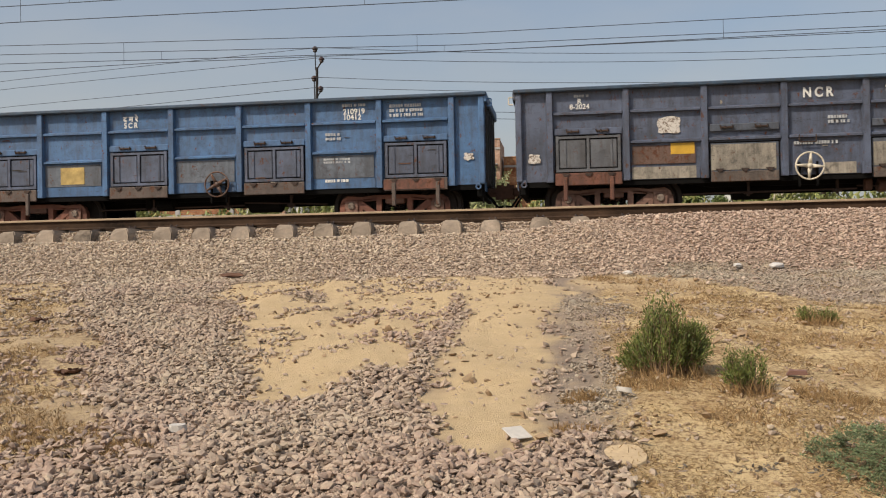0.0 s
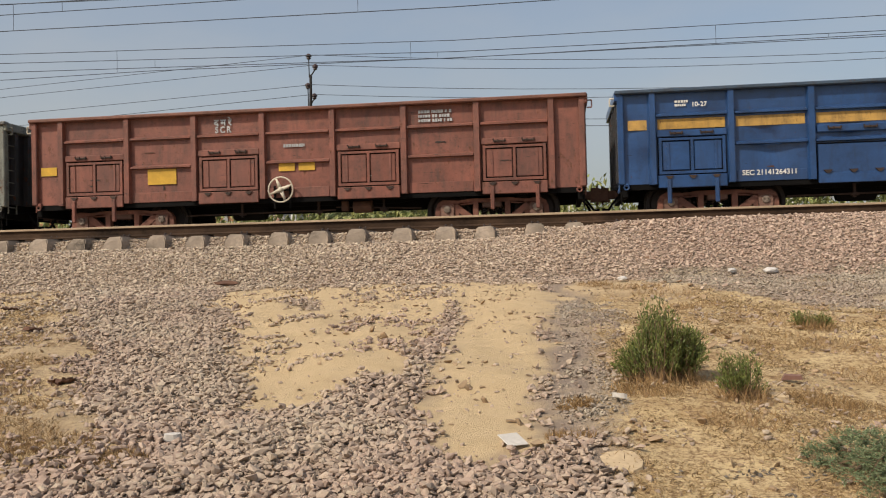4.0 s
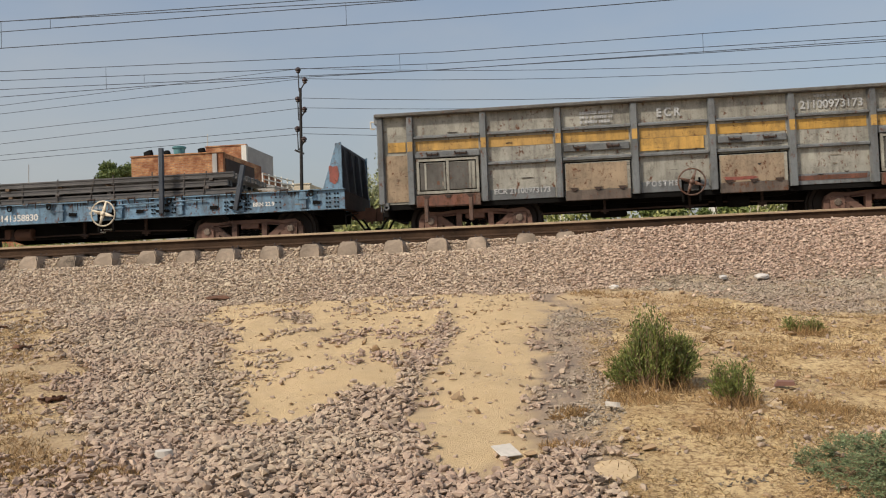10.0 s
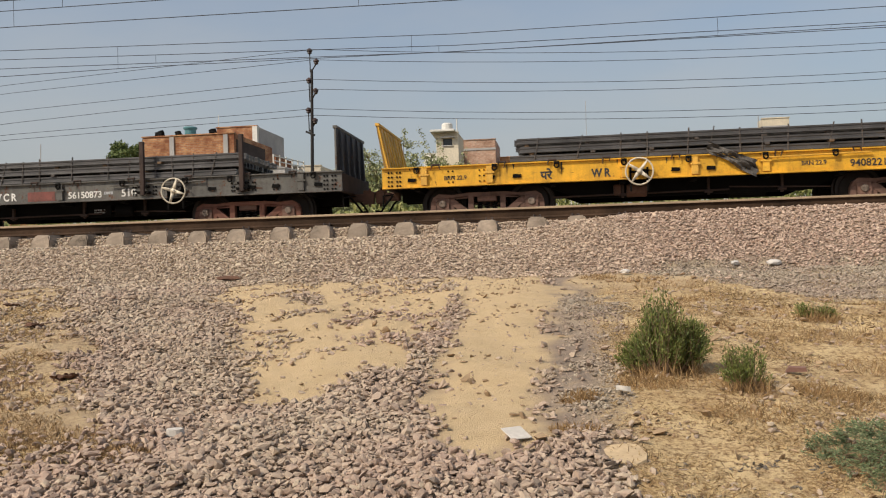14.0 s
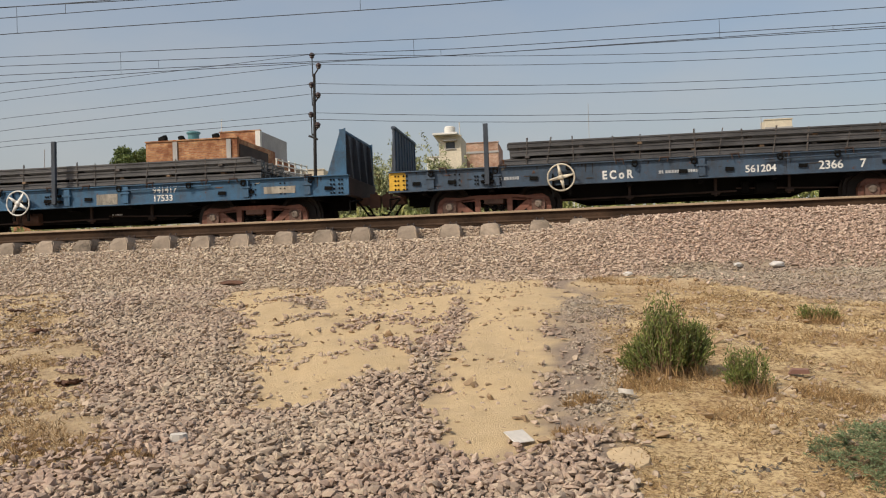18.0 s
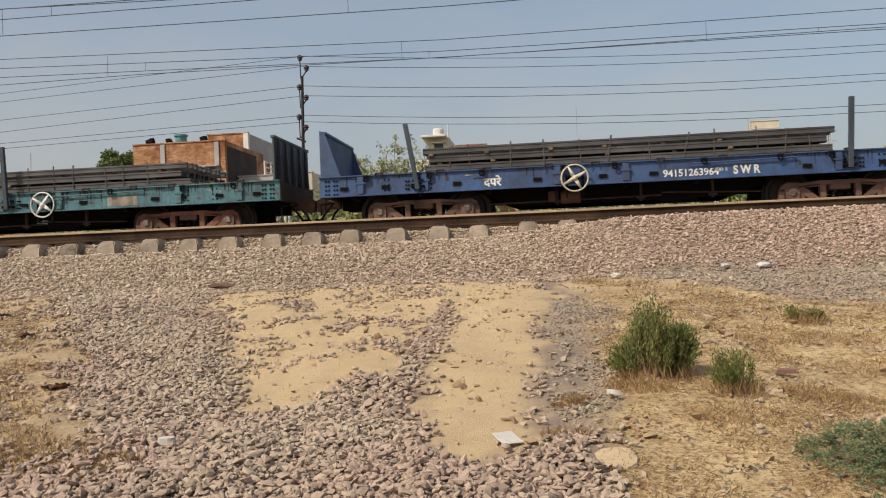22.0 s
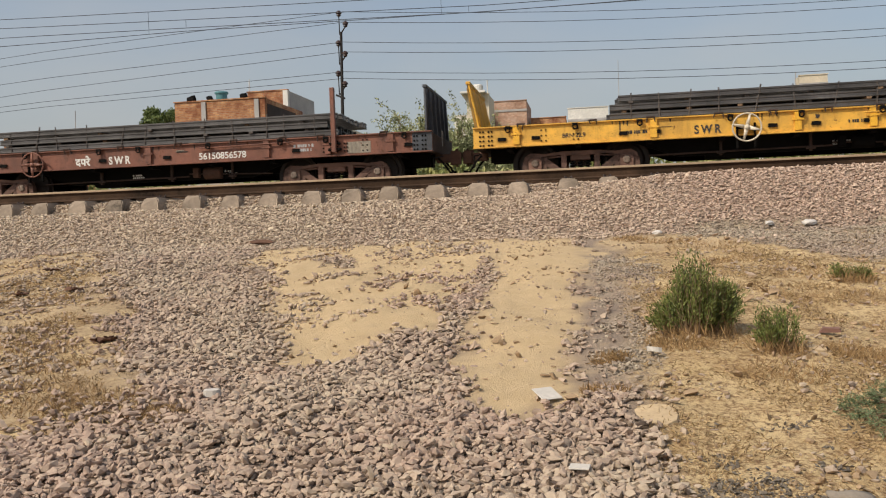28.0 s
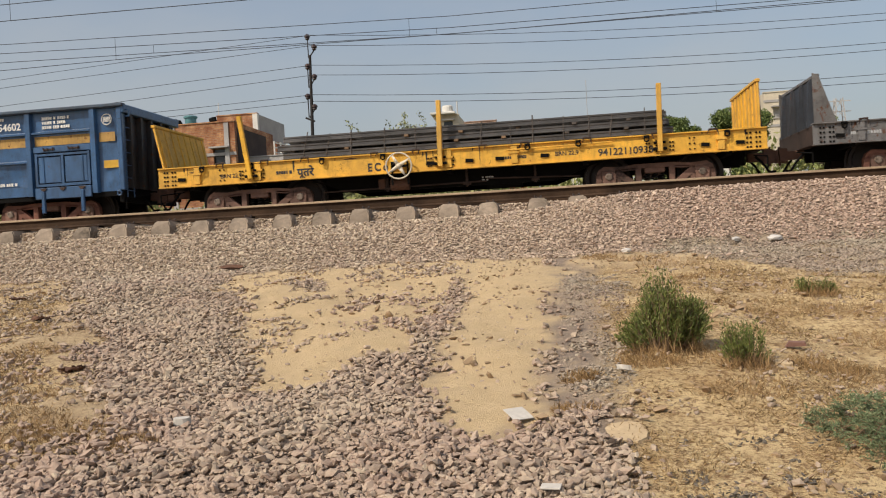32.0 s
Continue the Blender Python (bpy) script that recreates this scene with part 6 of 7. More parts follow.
    if m_ is PATCH_RED and t_:
        w_, h_ = 0.8 * w_, 0.7 * h_
    mid_ = "strip" in l_ and b_ in (0, 6) or "door plate" in l_ or 1.0 < z_ + h_ / 2 and TRAIN[n_] == "B" and "DPFPFPD"[min(max(b_, 0), 6)] == "F" and 0 <= b_ <= 6
    mid_ = mid_ and z_ < 2.1
    deep_ = 0.097 if "strip" in l_ and b_ in (0, 6) else 0.046
    patch(n_, bay_x(b_) + x_ - 0.03, z_, w_, h_, m_, l_, t_, (SIDE - deep_ if mid_ else SIDE - 0.0165) - (0.009 if m_ is FADED_YELLOW else 0.004 if t_ or m_ in (YELLOW, PLATE_YELLOW) else 0.0))
for n_, x_, z_, w_, h_, m_, l_ in ((13, 0.73, 0.90, 0.53, 0.25, PATCH_BEIGE, "blank cream plate"), (16, -4.09, 0.94, 0.72, 0.22, PATCH_BEIGE, "blank cream plate"), (16, 2.67, 0.92, 0.74, 0.22, PATCH_BEIGE, "cream number plate"), (18, 4.94, 0.90, 0.55, 0.24, PATCH_BEIGE, "blank cream plate"),
                                  (10, -0.84, 0.92, 0.70, 0.22, PATCH_RED, "red paint panel"), (10, -6.49, 0.97, 0.46, 0.2, PATCH_RED, "red paint panel"), (14, -6.85, 0.91, 0.38, 0.40, PLATE_YELLOW, "yellow end panel"), (14, 6.47, 0.91, 0.38, 0.40, PLATE_YELLOW, "yellow end panel"),
                                  (21, 4.88, 0.92, 0.55, 0.26, PATCH_BEIGE, "worn pale plate"), (21, -6.85, 0.89, 0.45, 0.44, D["grey blue"], "grey end panel"), (21, 6.4, 0.89, 0.45, 0.44, D["grey blue"], "grey end panel"), (13, 4.85, 0.98, 0.75, 0.16, PATCH_BEIGE, "pale type plate")):
    patch(n_, x_, z_, w_, h_, m_, l_, 0, -1.423)
for n_ in (4, 24):
    bm = bmesh.new()
    torus(bm, (6.10, SIDE - 0.006, 2.60), 0.125, 0.014, 24, 4)
    for k in range(5):
        box(bm, 6.02 + k * 0.035, 6.04 + k * 0.035, SIDE - 0.008, SIDE, 2.54, 2.66)
    part("round_emblem", bm, WHITE, WAGONS[n_], "round white painted emblem")


# dark scrapes, dents and bare spots on the plates
SCRAPE = plain("dark scrape", (0.045, 0.036, 0.03), 0.9, 0.0, 0.3, 9, 0.2)
for n_, kind_ in enumerate(TRAIN):
    rnd_ = random.Random(n_ * 7 + 1)
    many = {3: 10, 4: 3, 24: 3, 5: 8, 23: 8}.get(n_, 16) if kind_ == "B" else {11: 5, 22: 5, 25: 5}.get(n_, 12)
    for k in range(many):
        if kind_ == "B":
            b_ = rnd_.randrange(7)
            z_, x_ = rnd_.choice((rnd_.uniform(1.05, 1.6), rnd_.uniform(1.0, 2.7))), bay_x(b_) + rnd_.uniform(0.1, 1.0)
            d_ = "DPFPFPD"[b_]
            y_ = SIDE - (0.047 if d_ != "P" and z_ < 1.9 else 0.010)
        else:
            z_, x_, y_ = rnd_.uniform(0.95, 1.26), rnd_.uniform(-6.3, 6.0), -1.424
            if clear(n_, x_, 0.2):
                continue
        long_ = rnd_.random() < 0.6
        patch(n_, x_, z_, rnd_.uniform(0.12, 0.42) if long_ else rnd_.uniform(0.05, 0.12), rnd_.uniform(0.015, 0.05) if long_ else rnd_.uniform(0.05, 0.14),
              SCRAPE if rnd_.random() < 0.6 else (RUST if rnd_.random() < 0.6 or n_ in (4, 24) else PATCH_BEIGE), "", 0.6, y_)


# grease runs from the lashings, white print on the black girders, far-side stakes
GREASE = plain("black grease run", (0.018, 0.015, 0.013), 0.7, 0.0, 0.3, 9, 0.1)
for n_, kind_ in enumerate(TRAIN):
    if kind_ != "F":
        continue
    rnd_ = random.Random(n_ * 5 + 2)
    bm = bmesh.new()
    x_ = -6.3
    while x_ < 6.2:
        x_ += rnd_.choice((0.03, 0.04, 0.06, 0.08, 0.3)) if n_ in (7, 15, 16, 20) else rnd_.choice((0.08, 0.15, 0.9))
        if clear(n_, x_, 0.06):
            continue
        a_, d_ = rnd_.uniform(0.008, 0.026), rnd_.uniform(0.04, 0.14) if rnd_.random() < (0.6 if n_ in (7, 15, 16, 20) else 0.8) else rnd_.uniform(0.14, 0.38)
        prism(bm, [(x_ - a_, 1.31), (x_ + a_, 1.31), (x_ + a_ * 0.6, 1.31 - d_ * 0.5), (x_, 1.31 - d_), (x_ - a_ * 0.7, 1.31 - d_ * 0.6)], -1.4225, -1.419)
    part("grease_stain", bm, GREASE, WAGONS[n_], "black grease runs on the beam")["kind"] = "stuff"
    for x_ in ((-0.9, 1.7) if n_ % 3 == 0 else (0.7,) if n_ % 3 == 1 else ()):
        bars(WAGONS[n_], x_ + rnd_.uniform(-0.2, 0.2), -0.905, 0.60, rnd_.uniform(0.25, 0.4), 0.12, 2, WHITE if n_ % 2 else WORN_WHITE, n_ * 3)
part("stake", shape(box, -0.052, 0.052, -0.045, 0.045, 0.0, 1.33, 0.01), D["chrome yellow"], WAGONS[15], "upright steel stake", (-4.66, 1.53, 0.95))

STRAW_LOAD = plain("dry straw", (0.26, 0.17, 0.08), 0.9, 0.0, 0.5, 30, 0.3)
for n_, x_, d_, h_ in ((7, -4.75, 0.85, 0.14), (7, 4.9, 0.7, 0.07), (7, 1.0, 2.2, 0.05), (15, -5.6, 0.7, 0.06), (20, 0.0, 4.0, 0.06), (16, 4.8, 0.6, 0.06)):
    r_ = np.random.default_rng(n_ + 3)
    k_ = int(260 * d_ + 200)
    p_ = np.stack([r_.uniform(x_ - d_, x_ + d_, k_), r_.uniform(-1.44, -1.0, k_), 1.335 + h_ * r_.uniform(0, 1, k_) ** 2], -1)
    a_ = r_.normal(0, 1, (k_, 3)) * (0.045, 0.03, 0.03)
    b_ = np.array((0.004, 0.0, 0.006))
    v_ = np.stack([p_ - a_, p_ + a_, p_ + a_ * 0.2 + b_], 1).reshape(-1, 3)
    o_ = tagged(new("straw_litter", raw_mesh("straw_litter", v_, np.arange(3 * k_).reshape(-1, 3), STRAW_LOAD)), "dry straw caught on a flat wagon's edge", "straw", kind="stuff")
    LOADS.append((n_, o_))

patch(7, 6.50, 1.42, 0.26, 0.48, PATCH_RED, "faded red paint mark", 0.35, -1.434)


def tarpaulin():
    """A crumpled dark cover hanging over the beam."""
    bm = bmesh.new()
    g = []
    for i in range(15):
        row = []
        for j in range(9):
            u, v = i / 14, j / 8
            x = 0.28 + 1.0 * u + 0.03 * math.sin(9 * v + 3 * u)
            z = 1.62 - 0.46 * u - (0.30 - 0.06 * math.sin(5 * u)) * v
            y = -1.50 - 0.05 * math.sin(14 * u + 8 * v) - 0.03 * math.cos(19 * v - 6 * u) + 0.10 * (1 - v) * (1 - u)
            row.append(bm.verts.new((x, y, z)))
        g.append(row)
    for i in range(14):
        for j in range(8):
            bm.faces.new([g[i][j], g[i + 1][j], g[i + 1][j + 1], g[i][j + 1]])
    r = bmesh.ops.extrude_face_region(bm, geom=bm.faces[:])
    for v in r["geom"]:
        if isinstance(v, bmesh.types.BMVert):
            v.co.y += 0.015
    bmesh.ops.recalc_face_normals(bm, faces=bm.faces[:])
    part("tarpaulin", bm, plain("dark dusty canvas", (0.09, 0.08, 0.07), 0.9, 0.0, 0.4, 8, 0.5), WAGONS[11], "crumpled dark canvas cover")


tarpaulin()


# ---- overhead line and power line ----
WIRE = plain("dark wire", (0.050, 0.058, 0.070), 0.8, 0.0, 0.2, 3, 0.1)
IRON = plain("dark painted iron", (0.02, 0.016, 0.014), 0.7, 0.2, 0.3, 5, 0.2)
PORCELAIN = plain("brown glazed insulator", (0.05, 0.025, 0.018), 0.3, 0.0, 0.2, 5, 0.1)


def wire_bm(pts, r):
    bm = bmesh.new()
    for a, b in zip(pts, pts[1:]):
        rod(bm, a, b, r, 5)
    return bm


def catenary(y, upper, lower, drops, label):
    """A carrying wire and a contact wire along x as points (x, z), with the droppers between them (x, top, foot)."""
    t = tagged(new("overhead_wire"), label, "overhead wire", group="overhead line")
    part("carrying_wire", wire_bm([(x, y, z) for x, z in upper], 0.011), WIRE, t)
    part("contact_wire", wire_bm([(x, y, z) for x, z in lower], 0.011), WIRE, t)
    for x, a, b in drops:
        part("dropper", shape(rod, (x, y, a), (x, y, b), 0.006, 5), WIRE, t)


catenary(20.5, [(-60, 7.3), (-30, 6.6), (-13.67, 6.2), (-2.24, 5.92), (10, 5.85), (40, 6.6)], [(-60, 5.5), (-13.68, 5.51), (-2.27, 5.41), (3.75, 5.45), (40, 5.5)], [(-13.6, 6.19, 5.51), (-4.61, 5.97, 5.43)], "thin overhead line wires over the train's track")
catenary(20.9, [(-60, 6.8), (-13.94, 6.33), (-4.31, 6.24), (40, 6.1)], [(-60, 6.2), (-13.94, 6.06), (-2.29, 6.04), (40, 6.0)], [(-12.5, 6.31, 6.06), (-2.48, 6.22, 6.04)], "second pair of overhead line wires")
catenary(26.4, [(-70, 8.2), (-17.64, 6.55), (-2.96, 6.16), (10.0, 6.16), (50, 7.2)], [(-70, 5.7), (-17.66, 5.71), (-12.77, 5.74), (-2.99, 5.62), (9.97, 5.55), (50, 5.5)], [(-13.92, 6.44, 5.72), (-4.3, 6.19, 5.64), (4.84, 6.16, 5.58)], "overhead line wires over the further track")
catenary(26.8, [(-70, 8.0), (-17.92, 6.36), (-3.02, 5.91), (10.13, 5.81), (50, 6.2)], [(-70, 7.0), (-17.93, 6.06), (-3.03, 5.71), (10.12, 5.71), (50, 5.9)], [(-12.82, 6.2, 5.94), (-3.51, 5.93, 5.71), (8.14, 5.83, 5.71)], "slack overhead line wires further back")


def power_pole():
    t = tagged(new("power_pole"), "slender iron power pole with bracket insulators", "pole")
    t.location = (-8.95, 31.0, -1.0)
    part("shaft", shape(lathe, [(0.075, 0.0), (0.065, 4.0), (0.05, 7.4)], 10, "z"), IRON, t).rotation_euler = (0, radians(1.2), 0)
    for k, z in enumerate((7.30, 6.22, 5.12)):
        dx = 0.12 - 0.05 * k
        b = part("bracket", shape(rod, (dx, 0, z), (dx + 0.20, 0, z + 0.28), 0.026, 6), IRON, t)
        part("top_pin", shape(rod, (dx - 0.02, 0, z), (dx - 0.03, 0, z + 0.70), 0.022, 6), IRON, b)
        for q, (x, zz) in enumerate(((dx - 0.03, z + 0.70), (dx + 0.21, z + 0.30))):
            bm = bmesh.new()
            lathe(bm, [(0.03, -0.04), (0.085, 0.0), (0.07, 0.05), (0.11, 0.07), (0.10, 0.13), (0.04, 0.18)], 12, "z", (x, 0, zz))
            part("insulator", bm, PORCELAIN, b)
    part("stay_clamp", shape(box, -0.17, 0.19, -0.05, 0.05, -0.035, 0.035, 0.01), IRON, t, "", (0.03, 0, 5.05)).rotation_euler = (0, radians(24), 0)
    return t


power_pole()
for z0, zl, zr, xr in ((7.12, 7.07, 6.13, 11.68), (6.74, 6.72, 5.90, 11.66), (6.02, 5.97, 5.15, 11.62), (5.66, 5.47, 4.91, 11.61), (4.94, 5.0, 4.10, 11.5), (4.70, 4.78, 3.86, 11.5)):
    span = [(-8.7 + 20.3 * f, 30.95, z0 + (zr - z0) * f - 0.94 * f * (1 - f)) for f in (0, 0.125, 0.25, 0.375, 0.5, 0.625, 0.75, 0.875, 1)]
    t = tagged(new("power_line"), "thin power line wire on the iron pole", "power line", group="power line wires")
    part("wire", wire_bm([(-60, 40, zl + 2.74 * (zl - z0) - 0.8), (-22.4, 33.4, zl)] + span + [(45, 30.95, zr + 0.2)], 0.010), WIRE, t)


# ---- town behind the tracks ----
def brick_material(name, a, b, mortar):
    m, nt, bs = nodes_of(name)
    tc = nt.nodes.new("ShaderNodeTexCoord")
    sp = nt.nodes.new("ShaderNodeSeparateXYZ")
    nt.links.new(tc.outputs["Object"], sp.inputs[0])
    ad = nt.nodes.new("ShaderNodeMath")
    nt.links.new(sp.outputs[0], ad.inputs[0])
    nt.links.new(sp.outputs[1], ad.inputs[1])
    cb = nt.nodes.new("ShaderNodeCombineXYZ")
    nt.links.new(ad.outputs[0], cb.inputs[0])
    nt.links.new(sp.outputs[2], cb.inputs[1])
    br = nt.nodes.new("ShaderNodeTexBrick")
    br.inputs["Color1"].default_value, br.inputs["Color2"].default_value, br.inputs["Mortar"].default_value = (*a, 1), (*b, 1), (*mortar, 1)
    br.inputs["Scale"].default_value = 1.0
    br.inputs["Brick Width"].default_value, br.inputs["Row Height"].default_value, br.inputs["Mortar Size"].default_value = 0.26, 0.10, 0.013
    nt.links.new(cb.outputs[0], br.inputs["Vector"])
    v = coords(nt)
    st = noise_tex(nt, v, 0.9, 8, 0.7)
    c = mix(nt, ramp(nt, st, 0.40, 0.62), br.outputs[0], tuple(x * 0.55 for x in a))
    nt.links.new(c, bs.inputs["Base Color"])
    bs.inputs["Roughness"].default_value = 0.9
    bump(nt, bs, br.outputs["Fac"], -0.4, 0.01)
    return m


BRICK = brick_material("orange brick", (0.34, 0.115, 0.045), (0.60, 0.31, 0.13), (0.36, 0.27, 0.18))
PINK_BRICK = brick_material("pale brick", (0.40, 0.21, 0.13), (0.56, 0.36, 0.25), (0.45, 0.37, 0.30))
PLASTER = plain("grey cement plaster", (0.42, 0.40, 0.38), 0.9, 0.0, 0.2, 2, 0.2)
CREAM_WALL = plain("cream wash", (0.66, 0.58, 0.44), 0.9, 0.0, 0.15, 2, 0.2)
WHITE_WALL = plain("white wash", (0.70, 0.68, 0.62), 0.9, 0.0, 0.15, 2, 0.2)
DARK_GLASS = plain("dark window", (0.03, 0.035, 0.04), 0.2, 0.0, 0.2, 3, 0.0)
TANK = plain("blue-green tank plastic", (0.08, 0.21, 0.22), 0.5, 0.0, 0.15, 3, 0.1)
GROUND_BACK = -1.15


def pebble_like(r):
    bm = bmesh.new()
    bmesh.ops.create_icosphere(bm, subdivisions=2, radius=r)
    for v in bm.verts:
        v.co *= 1 + 0.45 * noise.noise(v.co * 6)
    return bm


def house(x0, x1, y0, deep, top, wall, label, openings=(), parapet=0.35, side=None, slab=True, storeys=(), pane=None):
    """A flat-roofed house: walls, roof slab, parapet, windows given as (x from the left, foot, width, height)."""
    t = tagged(new("house"), label, "house", group="houses behind the railway")
    t.location = (x0, y0, GROUND_BACK)
    W, Hh = x1 - x0, top - GROUND_BACK
    holes = sorted(openings)
    bm = bmesh.new()
    u = 0.0
    for a, f, ww, hh in holes:
        box(bm, u, a, 0, 0.25, 0, Hh)
        box(bm, a, a + ww, 0, 0.25, 0, f)
        box(bm, a, a + ww, 0, 0.25, f + hh, Hh)
        u = a + ww
    box(bm, u, W, 0, 0.25, 0, Hh)
    part("front_wall", bm, wall, t)
    part("side_wall", shape(box, 0, 0.25, 0.25, deep, 0, Hh), side or wall, t)
    part("side_wall", shape(box, W - 0.25, W, 0.25, deep, 0, Hh), side or wall, t)
    part("back_wall", shape(box, 0.25, W - 0.25, deep - 0.25, deep, 0, Hh), wall, t)
    if slab:
        part("roof", shape(box, 0.02, W - 0.02, 0.02, deep - 0.02, Hh - parapet - 0.15, Hh - parapet), PLASTER, t)
        part("coping", shape(box, -0.05, W + 0.05, -0.05, 0.30, Hh, Hh + 0.07), wall, t)
    for z in storeys:
        part("floor_band", shape(box, -0.04, W + 0.04, -0.05, 0.0, z, z + 0.18), PLASTER, t)
    for a, f, ww, hh in holes:
        wd = part("window", shape(box, a, a + ww, 0.15, 0.18, f, f + hh), pane or DARK_GLASS, t)
        part("sill", shape(box, a - 0.06, a + ww + 0.06, -0.08, 0.1, f - 0.08, f), PLASTER, wd)
        part("sunshade", shape(box, a - 0.15, a + ww + 0.15, -0.40, 0.02, f + hh + 0.05, f + hh + 0.13), PLASTER, wd)
    return t


h_ = house(-24.9, -19.1, 50, 7, 7.25, BRICK, "unplastered orange brick house with flat roof", ((4.4, 5.3, 0.9, 1.5),), storeys=(3.2, 6.4))
for x_ in (1.75, 5.15):
    part("pillar", shape(box, x_, x_ + 0.28, -0.08, 0.2, 0, 8.35), PLASTER, h_, "grey cement pillar")
# dark panel laid on the flank wall to paint in its shade
part("open_bay", shape(box, 5.80, 5.83, 0.35, 5.5, 5.0, 8.1), plain("shaded flank brick", (0.05, 0.03, 0.022), 0.9, 0.0, 0.4, 3, 0.4), h_, "dark panel painting shade on the flank")
for x_, r_ in ((1.0, 0.30), (2.2, 0.22), (4.4, 0.25)):
    part("roof_bundle", mesh_of("roof_bundle", pebble_like(r_), UNDER), None, h_, "dark bundle on the roof edge", (x_, 0.3, 8.55))
h_ = house(-23.4, -20.5, 58, 6, 8.95, BRICK, "brick stair tower with plastered flank", (), side=PLASTER, storeys=(6.3,))
part("corner_pillar", shape(box, 2.6, 2.95, -0.06, 0.3, 0, 10.1), WHITE_WALL, h_)
house(-31.5, -26.2, 43, 0.6, 5.0, BRICK, "long low brick wall", (), slab=False)
house(-20.45, -19.35, 58.5, 4, 6.9, BRICK, "low brick annexe beside the stair tower", ())
house(-20.6, -17.4, 63, 5, 6.6, CREAM_WALL, "low cream house behind the brick house", ((1.0, 5.0, 0.8, 1.0),))
t_ = tagged(new("water_tank"), "blue-green plastic roof water tank", "water tank")
t_.location = (-22.7, 52.0, 7.0)
part("drum", shape(lathe, [(0.34, 0.0), (0.35, 0.1), (0.35, 0.92), (0.43, 0.97), (0.43, 1.06), (0.36, 1.10)], 18, "z"), TANK, t_)
part("stand", shape(box, -0.38, 0.38, -0.38, 0.38, -0.15, 0.0), PLASTER, t_)
# white house with an overhanging stair tower
h_ = house(-9.6, -7.8, 70, 4, 9.6, CREAM_WALL, "cream stair tower with water tank on its roof", ((0.55, 9.75, 0.75, 0.55),), parapet=0.1)
part("roof_overhang", shape(box, -0.42, 1.6, -0.7, 4.2, 10.80, 10.98, 0.03), WHITE_WALL, h_)
part("overhang_slope", shape(prism, [(-0.40, 10.80), (0.0, 10.80), (0.0, 10.2)], -0.02, 3.9), CREAM_WALL, h_)
part("tank", shape(lathe, [(0.42, 0.0), (0.46, 0.08), (0.46, 0.60), (0.36, 0.72)], 16, "z", (0.8, 1.0, 10.98)), WHITE_WALL, h_, "white roof tank")
part("corner_pipe", shape(rod, (1.7, 0.2, 10.7), (1.7, 0.2, 11.9), 0.05, 6), WHITE_WALL, h_)
house(-11.4, -8.1, 75, 6, 8.6, WHITE_WALL, "white low house beside the tower", ((0.8, 6.8, 0.9, 1.1),))
house(-8.25, -5.2, 76, 6, 9.75, PINK_BRICK, "pale brick house with open front", ((0.6, 7.4, 0.8, 1.2), (1.9, 7.4, 0.8, 1.2)), storeys=(6.9, 10.0))
house(-5.0, -1.9, 78, 4, 8.35, BRICK, "low red brick house", (), storeys=(8.6,))
house(-1.75, 1.85, 80, 7, 9.3, WHITE_WALL, "white house with roof parapet", ((0.5, 7.9, 0.8, 1.0), (2.3, 7.9, 0.8, 1.0)), storeys=(9.3,))
house(14.9, 15.9, 78, 5, 9.6, WHITE_WALL, "narrow white house behind the trees", ())
house(15.95, 17.95, 70, 1.6, 9.5, CREAM_WALL, "tall cream house with a blind window", ((0.65, 8.7, 0.75, 0.75),), storeys=(9.9, 8.0), pane=PLASTER)
house(17.2, 24.0, 90, 6, 7.4, WHITE_WALL, "long white house far back", ((1, 6, 1, 1), (3, 6, 1, 1)))

house(-18.9, -16.5, 51.6, 5.0, 5.2, PLASTER, "low plastered house with a roof railing", (), parapet=0.05)
t_ = tagged(new("roof_railing"), "white railing along a low roof's edge", "railing")
for k in range(6):
    q = k / 5
    part("post", shape(box, -17.30 + 0.62 * q - 0.04, -17.30 + 0.62 * q + 0.04, 51.8 + 4.4 * q, 51.88 + 4.4 * q, 5.15, 6.14), WHITE_WALL, t_)
for z_ in (5.45, 5.75, 6.05):
    part("bar", shape(rod, (-17.30, 51.84, z_), (-16.68, 56.24, z_), 0.045, 6), WHITE_WALL, t_)


def low_fence():
    """A low fence of brick pillars with dark rails, seen under the wagons."""
    t = tagged(new("low_fence"), "low fence of brick pillars and dark rails", "fence")
    t.location = (-14.2, 38.0, float(land(-12, 38)))
    for k in range(7):
        part("pillar", shape(box, k * 0.78, k * 0.78 + 0.26, 0, 0.26, 0, 2.75, 0.02), PINK_BRICK if k % 3 else WHITE_WALL, t)
    for z in (1.6, 2.1, 2.5):
        part("fence_rail", shape(box, 0, 4.7, 0.10, 0.15, z, z + 0.06), IRON, t)
    part("backing", shape(box, 0.2, 4.6, 0.5, 0.6, 0, 2.4), PLASTER, t)


low_fence()
for x_, y_, w_, hh_, m_, l_ in ((-3.6, 30.2, 0.9, 0.75, WHITE_WALL, "whitewashed block beside the tracks"), (1.1, 30.4, 0.7, 0.8, PINK_BRICK, "low pile of pale bricks"), (-0.4, 30.0, 0.5, 0.6, WHITE_WALL, "whitewashed block beside the tracks")):
    bm = bmesh.new()
    box(bm, -w_ / 2, w_ / 2, 0, 0.4, -0.1, hh_, 0.05)
    tagged(new("stone_block", mesh_of("stone_block", bm, m_)), l_, "block").location = (x_, y_, float(land(x_, y_)))


